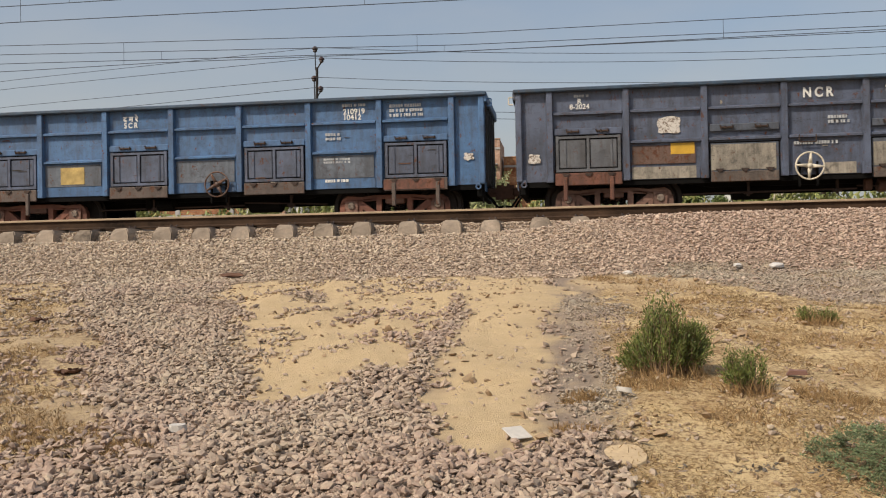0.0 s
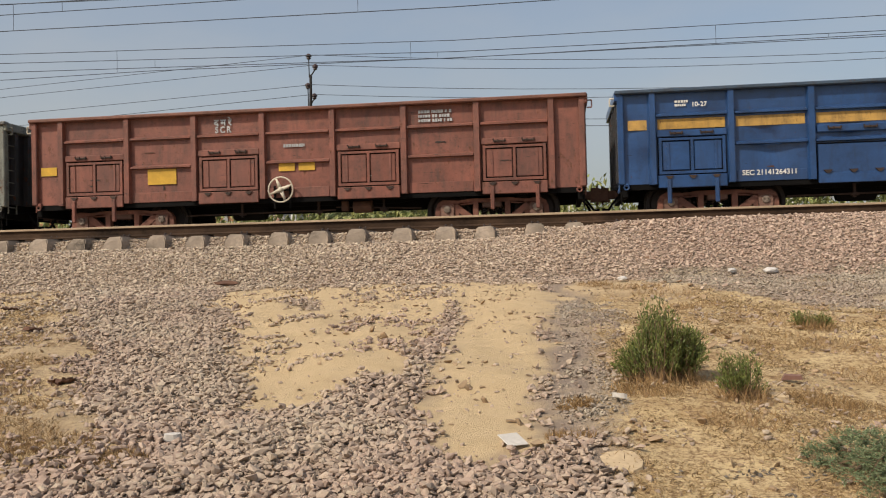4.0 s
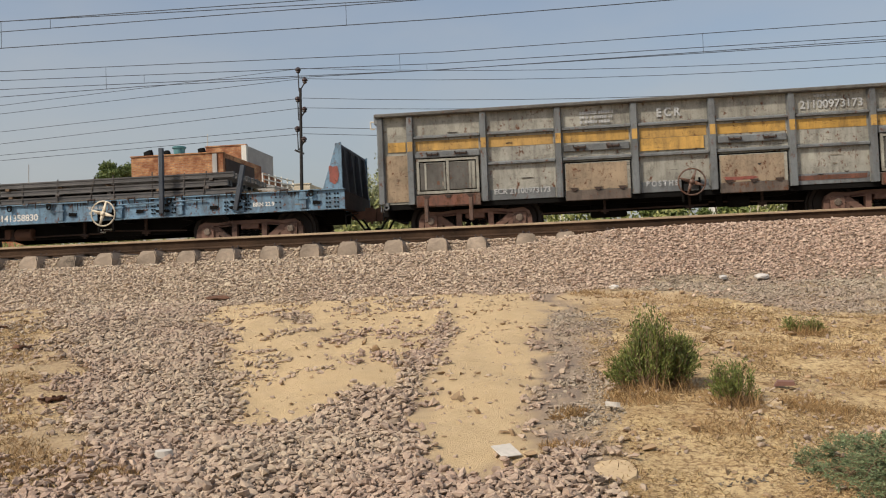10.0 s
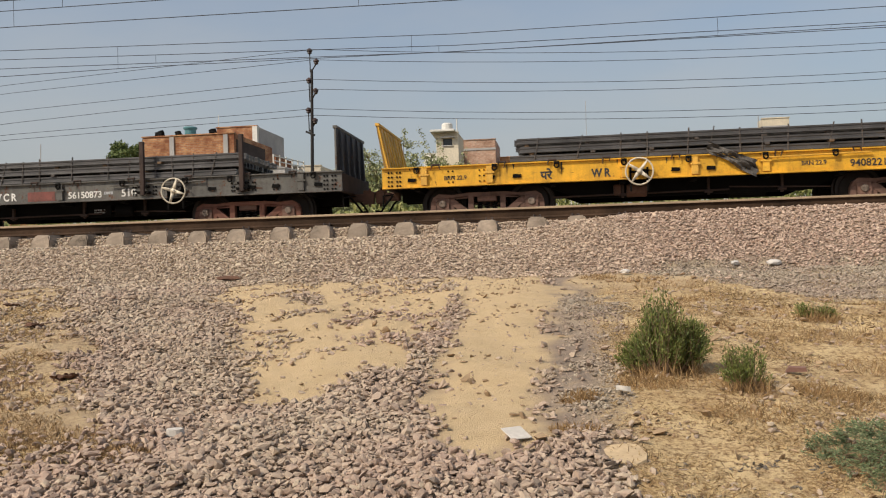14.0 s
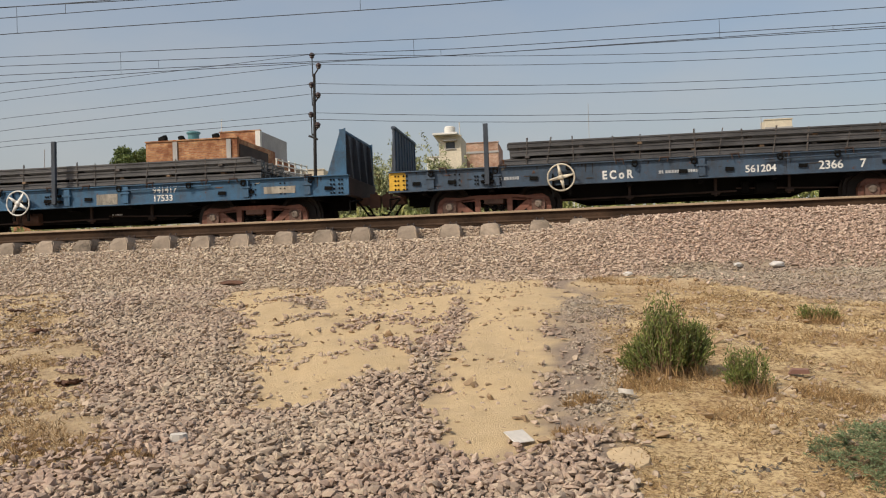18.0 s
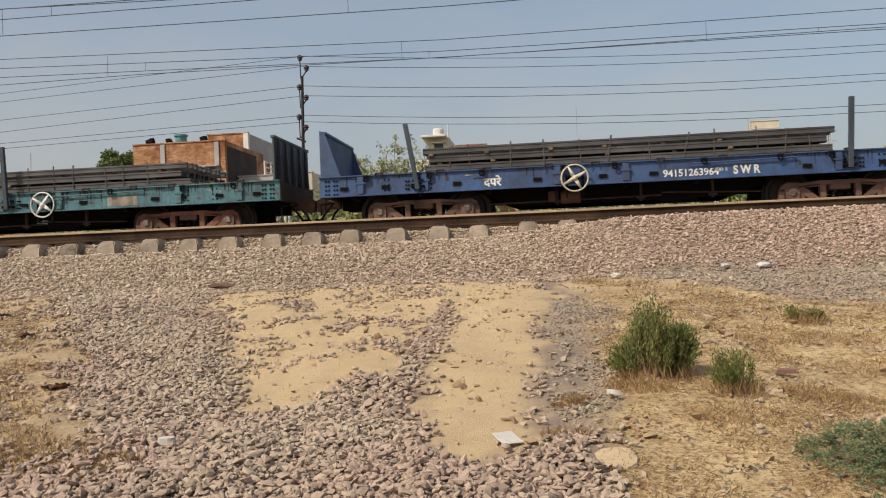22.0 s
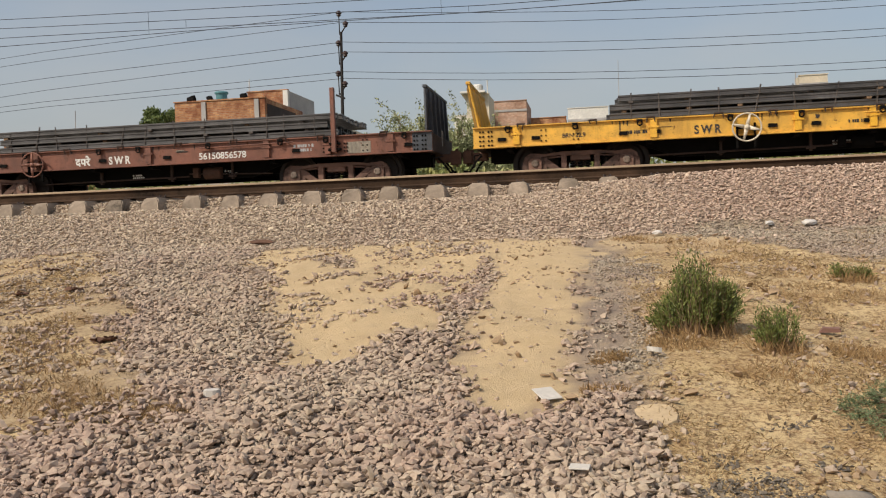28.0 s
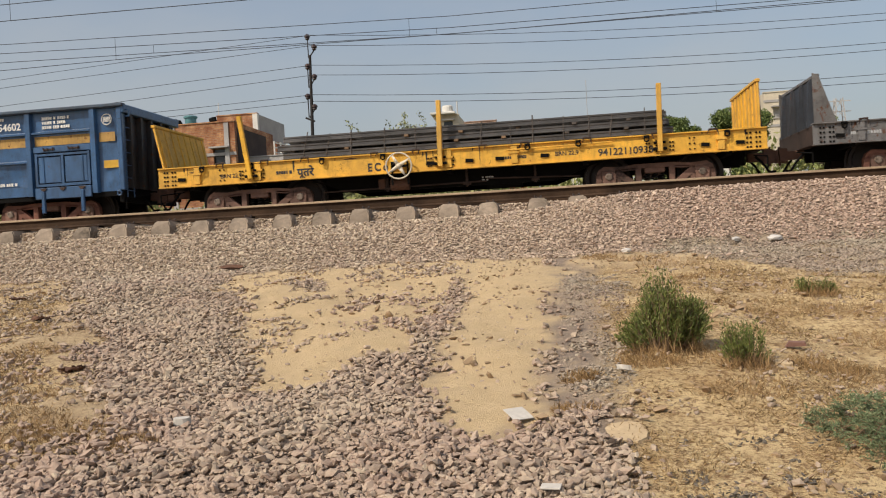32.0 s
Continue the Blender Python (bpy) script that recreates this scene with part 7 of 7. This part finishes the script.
def masts():
    for x, y, z0, z1, r in ((-23.3, 58.1, 9.0, 9.9, 0.03), (2.45, 70, -1.2, 11.6, 0.02), (-27.3, 43.2, 4.98, 6.1, 0.02), (15.65, 70.1, -1.2, 9.8, 0.03)):
        t = tagged(new("antenna_mast"), "thin metal mast above the roofs", "mast", group="masts")
        part("pole", shape(rod, (x, y, z0), (x + 0.03, y, z1), r, 6), WHITE_WALL if z0 == 9.0 else PLASTER, t)


masts()


def pylon():
    t = tagged(new("lattice_tower"), "distant steel lattice tower", "pylon")
    t.location = (45.8, 150, -1)
    bm = bmesh.new()
    hw = lambda z: 1.7 - 1.2 * z / 21
    for sx in (-1, 1):
        for sy in (-1, 1):
            rod(bm, (sx * hw(0), sy * hw(0), 0), (sx * hw(20.5), sy * hw(20.5), 20.5), 0.09, 4)
    for k in range(12):
        a, b = k * 1.7, (k + 1) * 1.7
        for s in (-1, 1):
            rod(bm, (-s * hw(a), -hw(a), a), (s * hw(b), -hw(b), b), 0.06, 4)
            rod(bm, (-hw(a), -s * hw(a), a), (-hw(b), s * hw(b), b), 0.06, 4)
    part("lattice", bm, PLASTER, t)
    for z in (16.5, 18.3, 20.0):
        part("arm", shape(rod, (-1.9, 0, z), (1.9, 0, z), 0.10, 4), PLASTER, t)


pylon()


# ---- plants ----
def leaf_material(name, a, b):
    m, nt, bs = nodes_of(name)
    geo = nt.nodes.new("ShaderNodeNewGeometry")
    c = mix(nt, geo.outputs["Random Per Island"], a, b)
    nt.links.new(c, bs.inputs["Base Color"])
    bs.inputs["Roughness"].default_value = 0.65
    return m


LEAF = leaf_material("bush leaf", (0.060, 0.082, 0.014), (0.20, 0.225, 0.052))
LEAF_TREE = leaf_material("tree leaf", (0.045, 0.08, 0.016), (0.17, 0.21, 0.05))
LEAF_GREY = leaf_material("grey-green leaf", (0.075, 0.108, 0.046), (0.21, 0.255, 0.12))
WEED = leaf_material("trackside weed", (0.11, 0.15, 0.035), (0.34, 0.33, 0.11))
THORN = leaf_material("thorn leaf", (0.17, 0.20, 0.075), (0.42, 0.42, 0.22))
STRAW = leaf_material("dry grass", (0.15, 0.088, 0.036), (0.45, 0.32, 0.15))
RUSSET = leaf_material("russet dry grass", (0.17, 0.095, 0.036), (0.40, 0.255, 0.105))
BARK = plain("bark", (0.11, 0.075, 0.05), 0.9, 0.0, 0.3, 6, 0.4)
TWIG = plain("dry twig", (0.20, 0.13, 0.075), 0.9, 0.0, 0.3, 9, 0.3)


def leaves_mesh(name, P, D, L, W, material):
    """Folded leaves at P, along D, of length L and width W: four points and two faces each."""
    n = len(P)
    D = D / np.linalg.norm(D, axis=1)[:, None]
    up = rng.normal(0, 1, (n, 3))
    S = np.cross(D, up)
    S /= np.linalg.norm(S, axis=1)[:, None] + 1e-9
    N = np.cross(S, D)
    a, c = P, P + D * L[:, None]
    mid = P + D * (L * 0.45)[:, None]
    b, d = mid + S * W[:, None] + N * (W * 0.4)[:, None], mid - S * W[:, None] + N * (W * 0.4)[:, None]
    V = np.stack([a, b, c, d], 1).reshape(-1, 3)
    i = np.arange(n)[:, None] * 4
    F = np.concatenate([i + [[0, 1, 2]], i + [[0, 2, 3]]], 1).reshape(-1, 3)
    return raw_mesh(name, V, F, material)


def bush(x, y, r, h, stems, per, leaf, label, lsize, mat, seed, spread=0.55, name="bush", cat="bush", low=0.15, wild=0.3, base=0):
    """A bush of thin forked stems with small leaves along them from the share low upwards; base: dry blades round its foot."""
    g = np.random.default_rng(seed)
    t = tagged(new(name), label, cat, group="bushes on the slope")
    z = float(land(x, y))
    t.location = (x, y, z)
    bm = bmesh.new()
    P, Dr = [], []
    lobes = [(g.uniform(0, 6.283), r * math.sqrt(g.uniform(0.02, 0.95)), g.uniform(1 - wild, 1.05)) for _ in range(13)]
    for i in range(stems):
        la, lr, lh = lobes[g.integers(len(lobes))]
        tx, ty = lr * math.cos(la) + g.normal(0, 0.14 * r), (lr * math.sin(la) + g.normal(0, 0.14 * r)) * 0.9
        rr = min(math.hypot(tx, ty), 1.15 * r)
        tip = Vector((tx, ty, h * lh * g.uniform(0.42, 1.0) * (1 - 0.25 * (rr / r) ** 2)))
        root = Vector((tip.x * 0.45, tip.y * 0.45, -0.02))
        bend = Vector((tip.x * 0.75 + g.normal(0, 0.02), tip.y * 0.75, tip.z * 0.45))
        rod(bm, root, bend, 0.0032, 4, 0.0026)
        rod(bm, bend, tip, 0.0026, 4, 0.0010)
        for k in range(per):
            q = g.uniform(low, 1.0) ** 0.8
            p = root.lerp(bend, q * 2) if q < 0.5 else bend.lerp(tip, q * 2 - 1)
            P.append(np.array(p) + g.normal(0, 0.012, 3))
            Dr.append(np.array((tip - root).normalized()) + g.normal(0, spread, 3))
    part("stalk", bm, TWIG, t)
    P, Dr = np.array(P), np.array(Dr)
    n = len(P)
    part("leaves", leaves_mesh("leaves", P, Dr, g.uniform(0.6, 1.3, n) * lsize, g.uniform(0.12, 0.20, n) * lsize, mat), None, t)
    if base:
        a, q = g.uniform(0, 6.283, base), r * 1.05 * np.sqrt(g.uniform(0, 1, base))
        F = np.stack([q * np.cos(a), q * np.sin(a) * 0.8 - 0.05, land(x + q * np.cos(a), y + q * np.sin(a) * 0.8 - 0.05) - z], -1)
        d = g.normal(0, 0.6, (base, 3))
        d[:, 2] = np.abs(d[:, 2]) + 0.5
        part("dry_foliage", leaves_mesh("dry_foliage", F, d, g.uniform(0.05, 0.17, base), np.full(base, 0.0022), RUSSET), None, t, "russet dry blades round the foot")
    return t


def sprawling_plant(x, y, reach, seed):
    """A low plant whose feathery branches lie outwards from one root, with bare ground between them."""
    g = np.random.default_rng(seed)
    t = tagged(new("low_plant"), "sprawling grey-green feathery plant at the slope's foot", "plant")
    z = float(land(x, y))
    t.location = (x, y, z)
    bm = bmesh.new()
    P, Dr = [], []
    for i in range(24):
        a, L = g.uniform(0, 6.283), reach * g.uniform(0.5, 1.05)
        d = Vector((math.cos(a), math.sin(a) * 0.8, 0))
        hump = g.uniform(0.05, 0.17)
        pts = []
        for k in range(8):
            q = k / 7
            p = d * (L * q) + Vector((g.normal(0, 0.012), g.normal(0, 0.012), 0))
            p.z = float(land(x + p.x, y + p.y)) - z + 0.01 + hump * math.sin(math.pi * min(1, 0.15 + 0.8 * q))
            pts.append(p)
        for p, q in zip(pts, pts[1:]):
            rod(bm, p, q, 0.003, 4, 0.002)
        for k in range(30):
            q = g.uniform(0.2, 1.0) * 6.99
            p = pts[int(q)].lerp(pts[int(q) + 1], q % 1)
            side = Vector((-d.y, d.x, 0)) * (1 if g.random() < 0.5 else -1)
            e = (d * g.uniform(0.3, 0.9) + side * g.uniform(0.5, 1.0) + Vector((0, 0, g.uniform(-0.1, 0.45)))).normalized()
            tl = g.uniform(0.04, 0.11)
            rod(bm, p, p + e * tl, 0.0016, 3, 0.001)
            for _ in range(36):
                P.append(np.array(p + e * (tl * g.uniform(0.1, 1.05))) + g.normal(0, 0.005, 3))
                Dr.append(np.array(e) + g.normal(0, 0.7, 3))
    part("stalk", bm, TWIG, t)
    n = len(P)
    part("leaves", leaves_mesh("leaves", np.array(P), np.array(Dr), g.uniform(0.010, 0.020, n), g.uniform(0.0020, 0.0036, n), LEAF_GREY), None, t)


bush(0.69, 6.15, 0.29, 0.58, 400, 34, LEAF, "bushy green weed on dry earth", 0.030, LEAF, 1, 0.45, low=0.22, wild=0.6, base=500)
bush(1.15, 5.72, 0.16, 0.40, 80, 28, LEAF, "small green weed on dry earth", 0.027, LEAF, 2, 0.45, low=0.30, wild=0.55, base=300)
bush(2.22, 8.0, 0.17, 0.17, 70, 18, LEAF, "small green tuft on the slope", 0.028, LEAF, 4, low=0.2, wild=0.6, base=420)
sprawling_plant(1.72, 4.62, 0.62, 3)

bush(-2.98, 18.0, 0.28, 0.42, 60, 22, WEED, "small weed beside the train's track", 0.05, WEED, 5, name="weed", cat="weed")
bush(1.9, 18.0, 0.30, 0.45, 60, 22, WEED, "small weed beside the train's track", 0.05, WEED, 6, name="weed", cat="weed")
bush(-11.5, 17.9, 0.25, 0.38, 50, 20, WEED, "small weed beside the train's track", 0.05, WEED, 7, name="weed", cat="weed")


def straw(n, where, h):
    """Short dry blades."""
    P, D_ = [], []
    y = np.sqrt(rng.uniform(3.7 ** 2, 10.9 ** 2, n))
    x = y * rng.uniform(-0.75, 0.42, n)
    ok = rng.uniform(0, 1, n) < where(x, y)
    x, y = x[ok], y[ok]
    P = np.stack([x, y, land(x, y)], -1)
    D_ = rng.normal(0, 1.0, (len(x), 3))
    D_[:, 2] = np.abs(D_[:, 2]) * 0.5 + 0.12
    return P, D_, rng.uniform(0.4, 1.2, len(x)) * h, np.full(len(x), 0.0033)


P_, D_, L_, W_ = straw(190000, lambda x, y: np.clip(covers(x, y)[1] * np.where((y > 9.5) & (x < 2.0), 0.3, 1.0) * np.clip(0.20 + 0.9 * smooth_noise(x, y, 1.9, 8) + 0.9 * smooth_noise(x, y, 5.2, 2), 0.03, 1), 0, 1), 0.042)
tagged(new("dry_grass", leaves_mesh("dry_grass", P_, D_, L_, W_, STRAW)), "short dry straw on bare earth", "dry grass", kind="stuff")
for cx, cy, cr in ((0.75, 5.95, 0.40), (1.75, 5.7, 0.35), (1.2, 9.9, 0.4), (-6.4, 8.6, 0.35), (-3.9, 5.7, 0.36), (-4.6, 6.9, 0.3), (-4.3, 6.2, 0.35), (-5.5, 7.9, 0.4), (-3.5, 5.1, 0.35), (-3.0, 4.85, 0.34), (1.1, 5.3, 0.25), (2.3, 6.6, 0.4), (1.9, 8.3, 0.4), (1.65, 5.75, 0.22), (1.3, 8.9, 0.3), (1.75, 7.6, 0.45), (2.3, 7.4, 0.35), (0.55, 5.85, 0.22), (0.05, 4.95, 0.14), (0.1, 5.55, 0.12), (0.9, 10.3, 0.3), (0.45, 10.5, 0.22), (-2.45, 4.55, 0.2), (-3.3, 4.7, 0.3)):
    n = 520
    a, r = rng.uniform(0, 6.283, n), cr * np.sqrt(rng.uniform(0, 1, n))
    x, y = cx + r * np.cos(a), cy + r * np.sin(a) * 0.7
    d = rng.normal(0, 0.7, (n, 3))
    d[:, 2] = np.abs(d[:, 2]) + 0.3
    t = leaves_mesh("dry_tuft", np.stack([x, y, land(x, y)], -1), d, rng.uniform(0.02, 0.075, n), np.full(n, 0.0024), RUSSET)
    tagged(new("dry_tuft", t), "russet-brown dry grass tuft", "dry grass", kind="stuff")


def tree(x, y, h, r, seed, label, n=5200, lsize=0.22, crown=0.62):
    """A tree: tapered trunk, forked limbs, a crown of leaf clumps with gaps."""
    g = np.random.default_rng(seed)
    t = tagged(new("tree"), label, "tree", group="trees behind the railway")
    t.location = (x, y, GROUND_BACK)
    trunk, limbs = bmesh.new(), bmesh.new()
    top = h * (1 - crown)
    rod(trunk, (0, 0, 0), (0.1, 0, top), 0.16, 8, 0.11)
    part("trunk", trunk, BARK, t)
    C = []
    for i in range(44):
        a, L = g.uniform(0, 6.283), r * 0.85 * math.sqrt(g.uniform(0, 1))
        s_ = r * 0.2
        tip = Vector((L * math.cos(a), L * math.sin(a), h - s_ - 0.22 * r * g.uniform(0, 1) - 0.55 * r * (L / r) ** 2 - h * crown * 0.6 * g.uniform(0, 1) ** 1.8))
        rod(limbs, (0.1, 0, top * g.uniform(0.8, 1.0)), tip, 0.05, 5, 0.015)
        C.append((tip, r * g.uniform(0.22, 0.42)))
    part("branchwork", limbs, BARK, t)
    P = []
    for i in range(n):
        c, s = C[g.integers(len(C))]
        v = g.normal(0, 1, 3)
        v *= s * g.uniform(0.4, 1.0) / np.linalg.norm(v)
        P.append(np.array(c) + v * np.array([1, 1, 0.75]))
    P = np.array(P)
    part("crown", leaves_mesh("crown", P, g.normal(0, 1, (n, 3)), g.uniform(0.6, 1.2, n) * lsize, g.uniform(0.25, 0.4, n) * lsize, LEAF_TREE), None, t)


tree(-28.3, 55, 9.4, 2.1, 11, "dark green leafy tree beside the brick house", 26000, 0.17)
tree(5.95, 46, 6.5, 1.4, 12, "green tree behind the tracks", 26000, 0.12, 0.8)
tree(9.15, 46, 6.75, 1.5, 13, "spreading green tree before the cream house", 30000, 0.13, 0.78)
tree(18.6, 66, 8.5, 1.6, 14, "dark green tree beside the cream house", 18000, 0.16)


def thorn_bush(x, y, h, r, seed):
    g = np.random.default_rng(seed)
    t = tagged(new("thorn_bush"), "sparse thorny acacia bush with thin twigs", "bush", group="thorn bushes")
    t.location = (x, y, GROUND_BACK)
    bm = bmesh.new()
    P = []
    for i in range(70):
        a, e = g.uniform(0, 6.283), g.uniform(0.35, 1.35)
        L = h * g.uniform(0.7, 1.05)
        mid = Vector((L * 0.5 * math.cos(a) * math.cos(e), L * 0.5 * math.sin(a) * math.cos(e), L * 0.55 * math.sin(e)))
        tip = Vector((r * math.cos(a) * g.uniform(0.5, 1.1), r * math.sin(a), L * math.sin(e)))
        rod(bm, (0, 0, 0), mid, 0.035, 5, 0.02)
        rod(bm, mid, tip, 0.02, 5, 0.008)
        for k in range(15):
            q = mid.lerp(tip, g.uniform(0, 1))
            d = Vector(g.normal(0, 0.35, 3)) + Vector((0, 0, 0.1))
            rod(bm, q, q + d, 0.008, 4, 0.004)
            for _ in range(40):
                P.append(np.array(q + d * g.uniform(0.2, 1.1)) + g.normal(0, 0.06, 3))
    part("branchwork", bm, TWIG, t)
    P = np.array(P)
    n = len(P)
    part("leaves", leaves_mesh("leaves", P, g.normal(0, 1, (n, 3)), np.full(n, 0.12), np.full(n, 0.028), THORN), None, t)


thorn_bush(-6.6, 36, 5.4, 2.0, 21)
thorn_bush(-4.9, 37, 4.7, 1.5, 22)
thorn_bush(-8.3, 36.4, 4.3, 1.5, 23)
thorn_bush(-3.6, 36.6, 4.1, 1.3, 24)


def verge(n, y0, y1, hmax, seed):
    """The strip of weeds seen under the train."""
    g = np.random.default_rng(seed)
    x, y = g.uniform(-30, 22, n), g.uniform(y0, y1, n)
    clump = 0.5 + 0.5 * smooth_noise(x, y, 0.9, 3)
    hh = hmax * np.clip(clump, 0.45, 1) * g.uniform(0.6, 1, n)
    P = np.stack([x, y, land(x, y) + hh * g.uniform(0.15, 1, n)], -1)
    d = g.normal(0, 0.6, (n, 3))
    d[:, 2] += 0.7
    return leaves_mesh("weeds", P, d, g.uniform(0.14, 0.38, n), g.uniform(0.035, 0.075, n), WEED)


tagged(new("weeds", verge(90000, 28.8, 33.5, 2.9, 31)), "green weeds along the far side of the tracks", "weeds", kind="stuff")
tagged(new("weeds", verge(40000, 34, 46, 3.0, 32)), "scrub behind the tracks", "scrub", kind="stuff")


# ---- litter and marks on the slope ----
PAPER = plain("dirty white paper", (0.55, 0.51, 0.45), 0.85, 0.0, 0.12, 9, 0.15)
SLAB = plain("pale sandstone", (0.50, 0.375, 0.225), 0.95, 0.0, 0.25, 7, 0.6)
PALE = plain("white stone", (0.60, 0.56, 0.51), 0.8, 0.0, 0.1, 9, 0.3)
DUNG = plain("dark brown dung", (0.125, 0.062, 0.036), 0.95, 0.0, 0.5, 14, 0.6)


def lying(name, x, y, label, cat, bm, mat, lift=0.01, rz=0.0, smooth=False, kind=""):
    me = mesh_of(name, bm, mat, smooth)
    o = tagged(new(name, me), label, cat, kind=kind)
    o.location = (x, y, float(land(x, y)) + lift)
    e = 0.05
    o.rotation_euler = (math.atan2(float(land(x, y + e) - land(x, y - e)), 2 * e), 0, rz)
    return o


def pebble(sx, sy, sz, seed):
    g = np.random.default_rng(seed)
    bm = bmesh.new()
    bmesh.ops.create_icosphere(bm, subdivisions=2, radius=1)
    for v in bm.verts:
        k = 1 + 0.4 * noise.noise(v.co * 1.7 + Vector((seed, 0, 0)))
        v.co = (v.co.x * sx * k, v.co.y * sy * k, v.co.z * sz * k)
    return bm


def lumps(sx, sy, seed):
    """A low heap of small flat lumps."""
    g = np.random.default_rng(seed)
    v, f = stones_at(np.stack([g.normal(0, sx * 0.45, 30), g.normal(0, sy * 0.45, 30), g.uniform(0, 0.012, 30)], -1), g.uniform(0.025, 0.075, 30), 0.36)
    bm = bmesh.new()
    vs = [bm.verts.new(p) for p in v]
    for t in f:
        bm.faces.new([vs[i] for i in t])
    return bm


def slab(sx, sy, h, seed):
    """A flat stone with an uneven broken outline."""
    g = np.random.default_rng(seed)
    bm = bmesh.new()
    pts = [(sx * math.cos(a) * k, sy * math.sin(a) * k) for a, k in ((2 * math.pi * i / 9 + g.uniform(-0.2, 0.2), g.uniform(0.8, 1.12)) for i in range(9))]
    lo, hi = [bm.verts.new((1.1 * x, 1.1 * y, -0.02)) for x, y in pts], [bm.verts.new((x, y, h)) for x, y in pts]
    bm.faces.new(hi)
    for i in range(9):
        bm.faces.new([lo[i], lo[(i + 1) % 9], hi[(i + 1) % 9], hi[i]])
    return bm


for x_, y_, sx_, sy_, k_ in ((-6.2, 9.2, 0.11, 0.08, 31), (-5.35, 8.3, 0.10, 0.06, 32), (-3.87, 6.4, 0.10, 0.06, 33), (-5.9, 8.2, 0.05, 0.04, 34)):
    lying("dung_patch", x_, y_, "dark brown dried dung patch", "dung", lumps(sx_ * 0.9, sy_ * 0.9, k_), DUNG, 0.022, 0.3 * k_, kind="stuff")
bm = bmesh.new()
box(bm, -0.062, 0.062, -0.070, 0.070, 0.0, 0.006, 0.002)
for v in bm.verts:
    v.co.z += 1.2 * v.co.x * v.co.x + 0.018 * (v.co.y > 0)
lying("paper_scrap", -0.27, 4.83, "square scrap of white paper on sand", "litter", bm, PAPER, 0.030, 0.55)
lying("flat_stone", 0.30, 4.66, "flat pale sandstone slab half buried", "stone", slab(0.135, 0.14, 0.014, 3), SLAB, -0.004, 0.1)
lying("flat_stone", 1.37, 5.74, "small flat pale stone", "stone", slab(0.06, 0.07, 0.012, 5), SLAB, 0.004, 0.4)
lying("dung_patch", -4.33, 11.0, "dark brown dried dung patch", "dung", pebble(0.15, 0.065, 0.022, 7), DUNG, 0.055, 0.1)
lying("white_stone", -2.29, 4.90, "pale broken stone among the ballast", "stone", slab(0.050, 0.038, 0.018, 8), PAPER, 0.042, 0.3, False)
lying("white_stone", 2.58, 10.98, "white stone at the ballast's foot", "stone", pebble(0.10, 0.05, 0.035, 9), PALE, 0.06, 0.3, False)
lying("white_stone", 2.12, 10.98, "white stone at the ballast's foot", "stone", pebble(0.075, 0.04, 0.03, 10), PALE, 0.06, 0.9, False)
lying("white_stone", 0.78, 10.72, "white stone at the ballast's foot", "stone", pebble(0.06, 0.04, 0.03, 11), PALE, 0.05, 0.2, False)
bm = bmesh.new()
prism(bm, [(-0.068, 0.0), (0.07, 0.006), (0.06, 0.03), (-0.045, 0.034)], -0.024, 0.024)
lying("wood_chip", 1.57, 6.2, "reddish broken chip of wood", "litter", bm, plain("reddish wood", (0.22, 0.115, 0.085), 0.8, 0, 0.3, 9, 0.3), 0.02, -0.2)
bm = pebble(0.10, 0.05, 0.022, 21)
for v in bm.verts:
    v.co.z += 0.008 * math.sin(70 * v.co.x + 45 * v.co.y) + 0.006 * math.sin(110 * v.co.y)
lying("old_sack", 1.00, 3.70, "dirty grey-brown crumpled sack on bare earth", "sack", bm, plain("dirty sackcloth", (0.32, 0.27, 0.21), 0.95, 0, 0.35, 14, 0.5), 0.02, -0.1, True)
bm = bmesh.new()
box(bm, -0.045, 0.045, -0.03, 0.03, 0.0, 0.008, 0.002)
for v in bm.verts:
    v.co.z += 2.0 * v.co.x * v.co.x
lying("paper_scrap", -0.08, 3.82, "dirty white scrap of card among the ballast", "litter", bm, PAPER, 0.045, -0.15)
bm = bmesh.new()
arc = [(math.cos(radians(k)), math.sin(radians(k))) for k in range(-100, 101, 20)]
prism(bm, [(0.060 * c, 0.052 * d) for c, d in arc] + [(0.030 * c - 0.012, 0.034 * d) for c, d in arc[::-1]], 0.0, 0.030)
for v in bm.verts:          # laid flat, one edge turned up
    v.co = (v.co.x, v.co.z, v.co.y + 0.25 * max(v.co.x, 0))
bmesh.ops.recalc_face_normals(bm, faces=bm.faces[:])
lying("paper_cup", 0.385, 5.62, "crushed white paper cup on its side", "litter", bm, PAPER, 0.02, 3.6)


# ---- what moves ----
def motions():
    times = [float(t) for t in range(0, 33)]
    for n, w in enumerate(WAGONS):
        walk(w, [(t, pose(CENTRES[n] + train_run(t), TRACK_TRAIN, 0)) for t in times])
    for n, st in LOADS:
        walk(st, [(t, pose(CENTRES[n] + train_run(t), TRACK_TRAIN, 0)) for t in times])
    for ws, n, x in WHEELSETS:
        seen = [k / 15 for k in range(0, 481) if -19 < CENTRES[n] + x + train_run(k / 15) < 13]
        seen = ([] if seen and seen[0] == 0 else [0.0]) + seen + ([] if seen and seen[-1] == 32.0 else [32.0])
        base = train_run(seen[1])
        last = train_run(seen[-2])
        rows = []
        for t in seen:
            run = min(base, max(last, train_run(t))) - base
            rows.append((t, pose(x, 0, 0.5, 0, math.degrees(run / 0.5), 0)))
        walk(ws, rows)


motions()
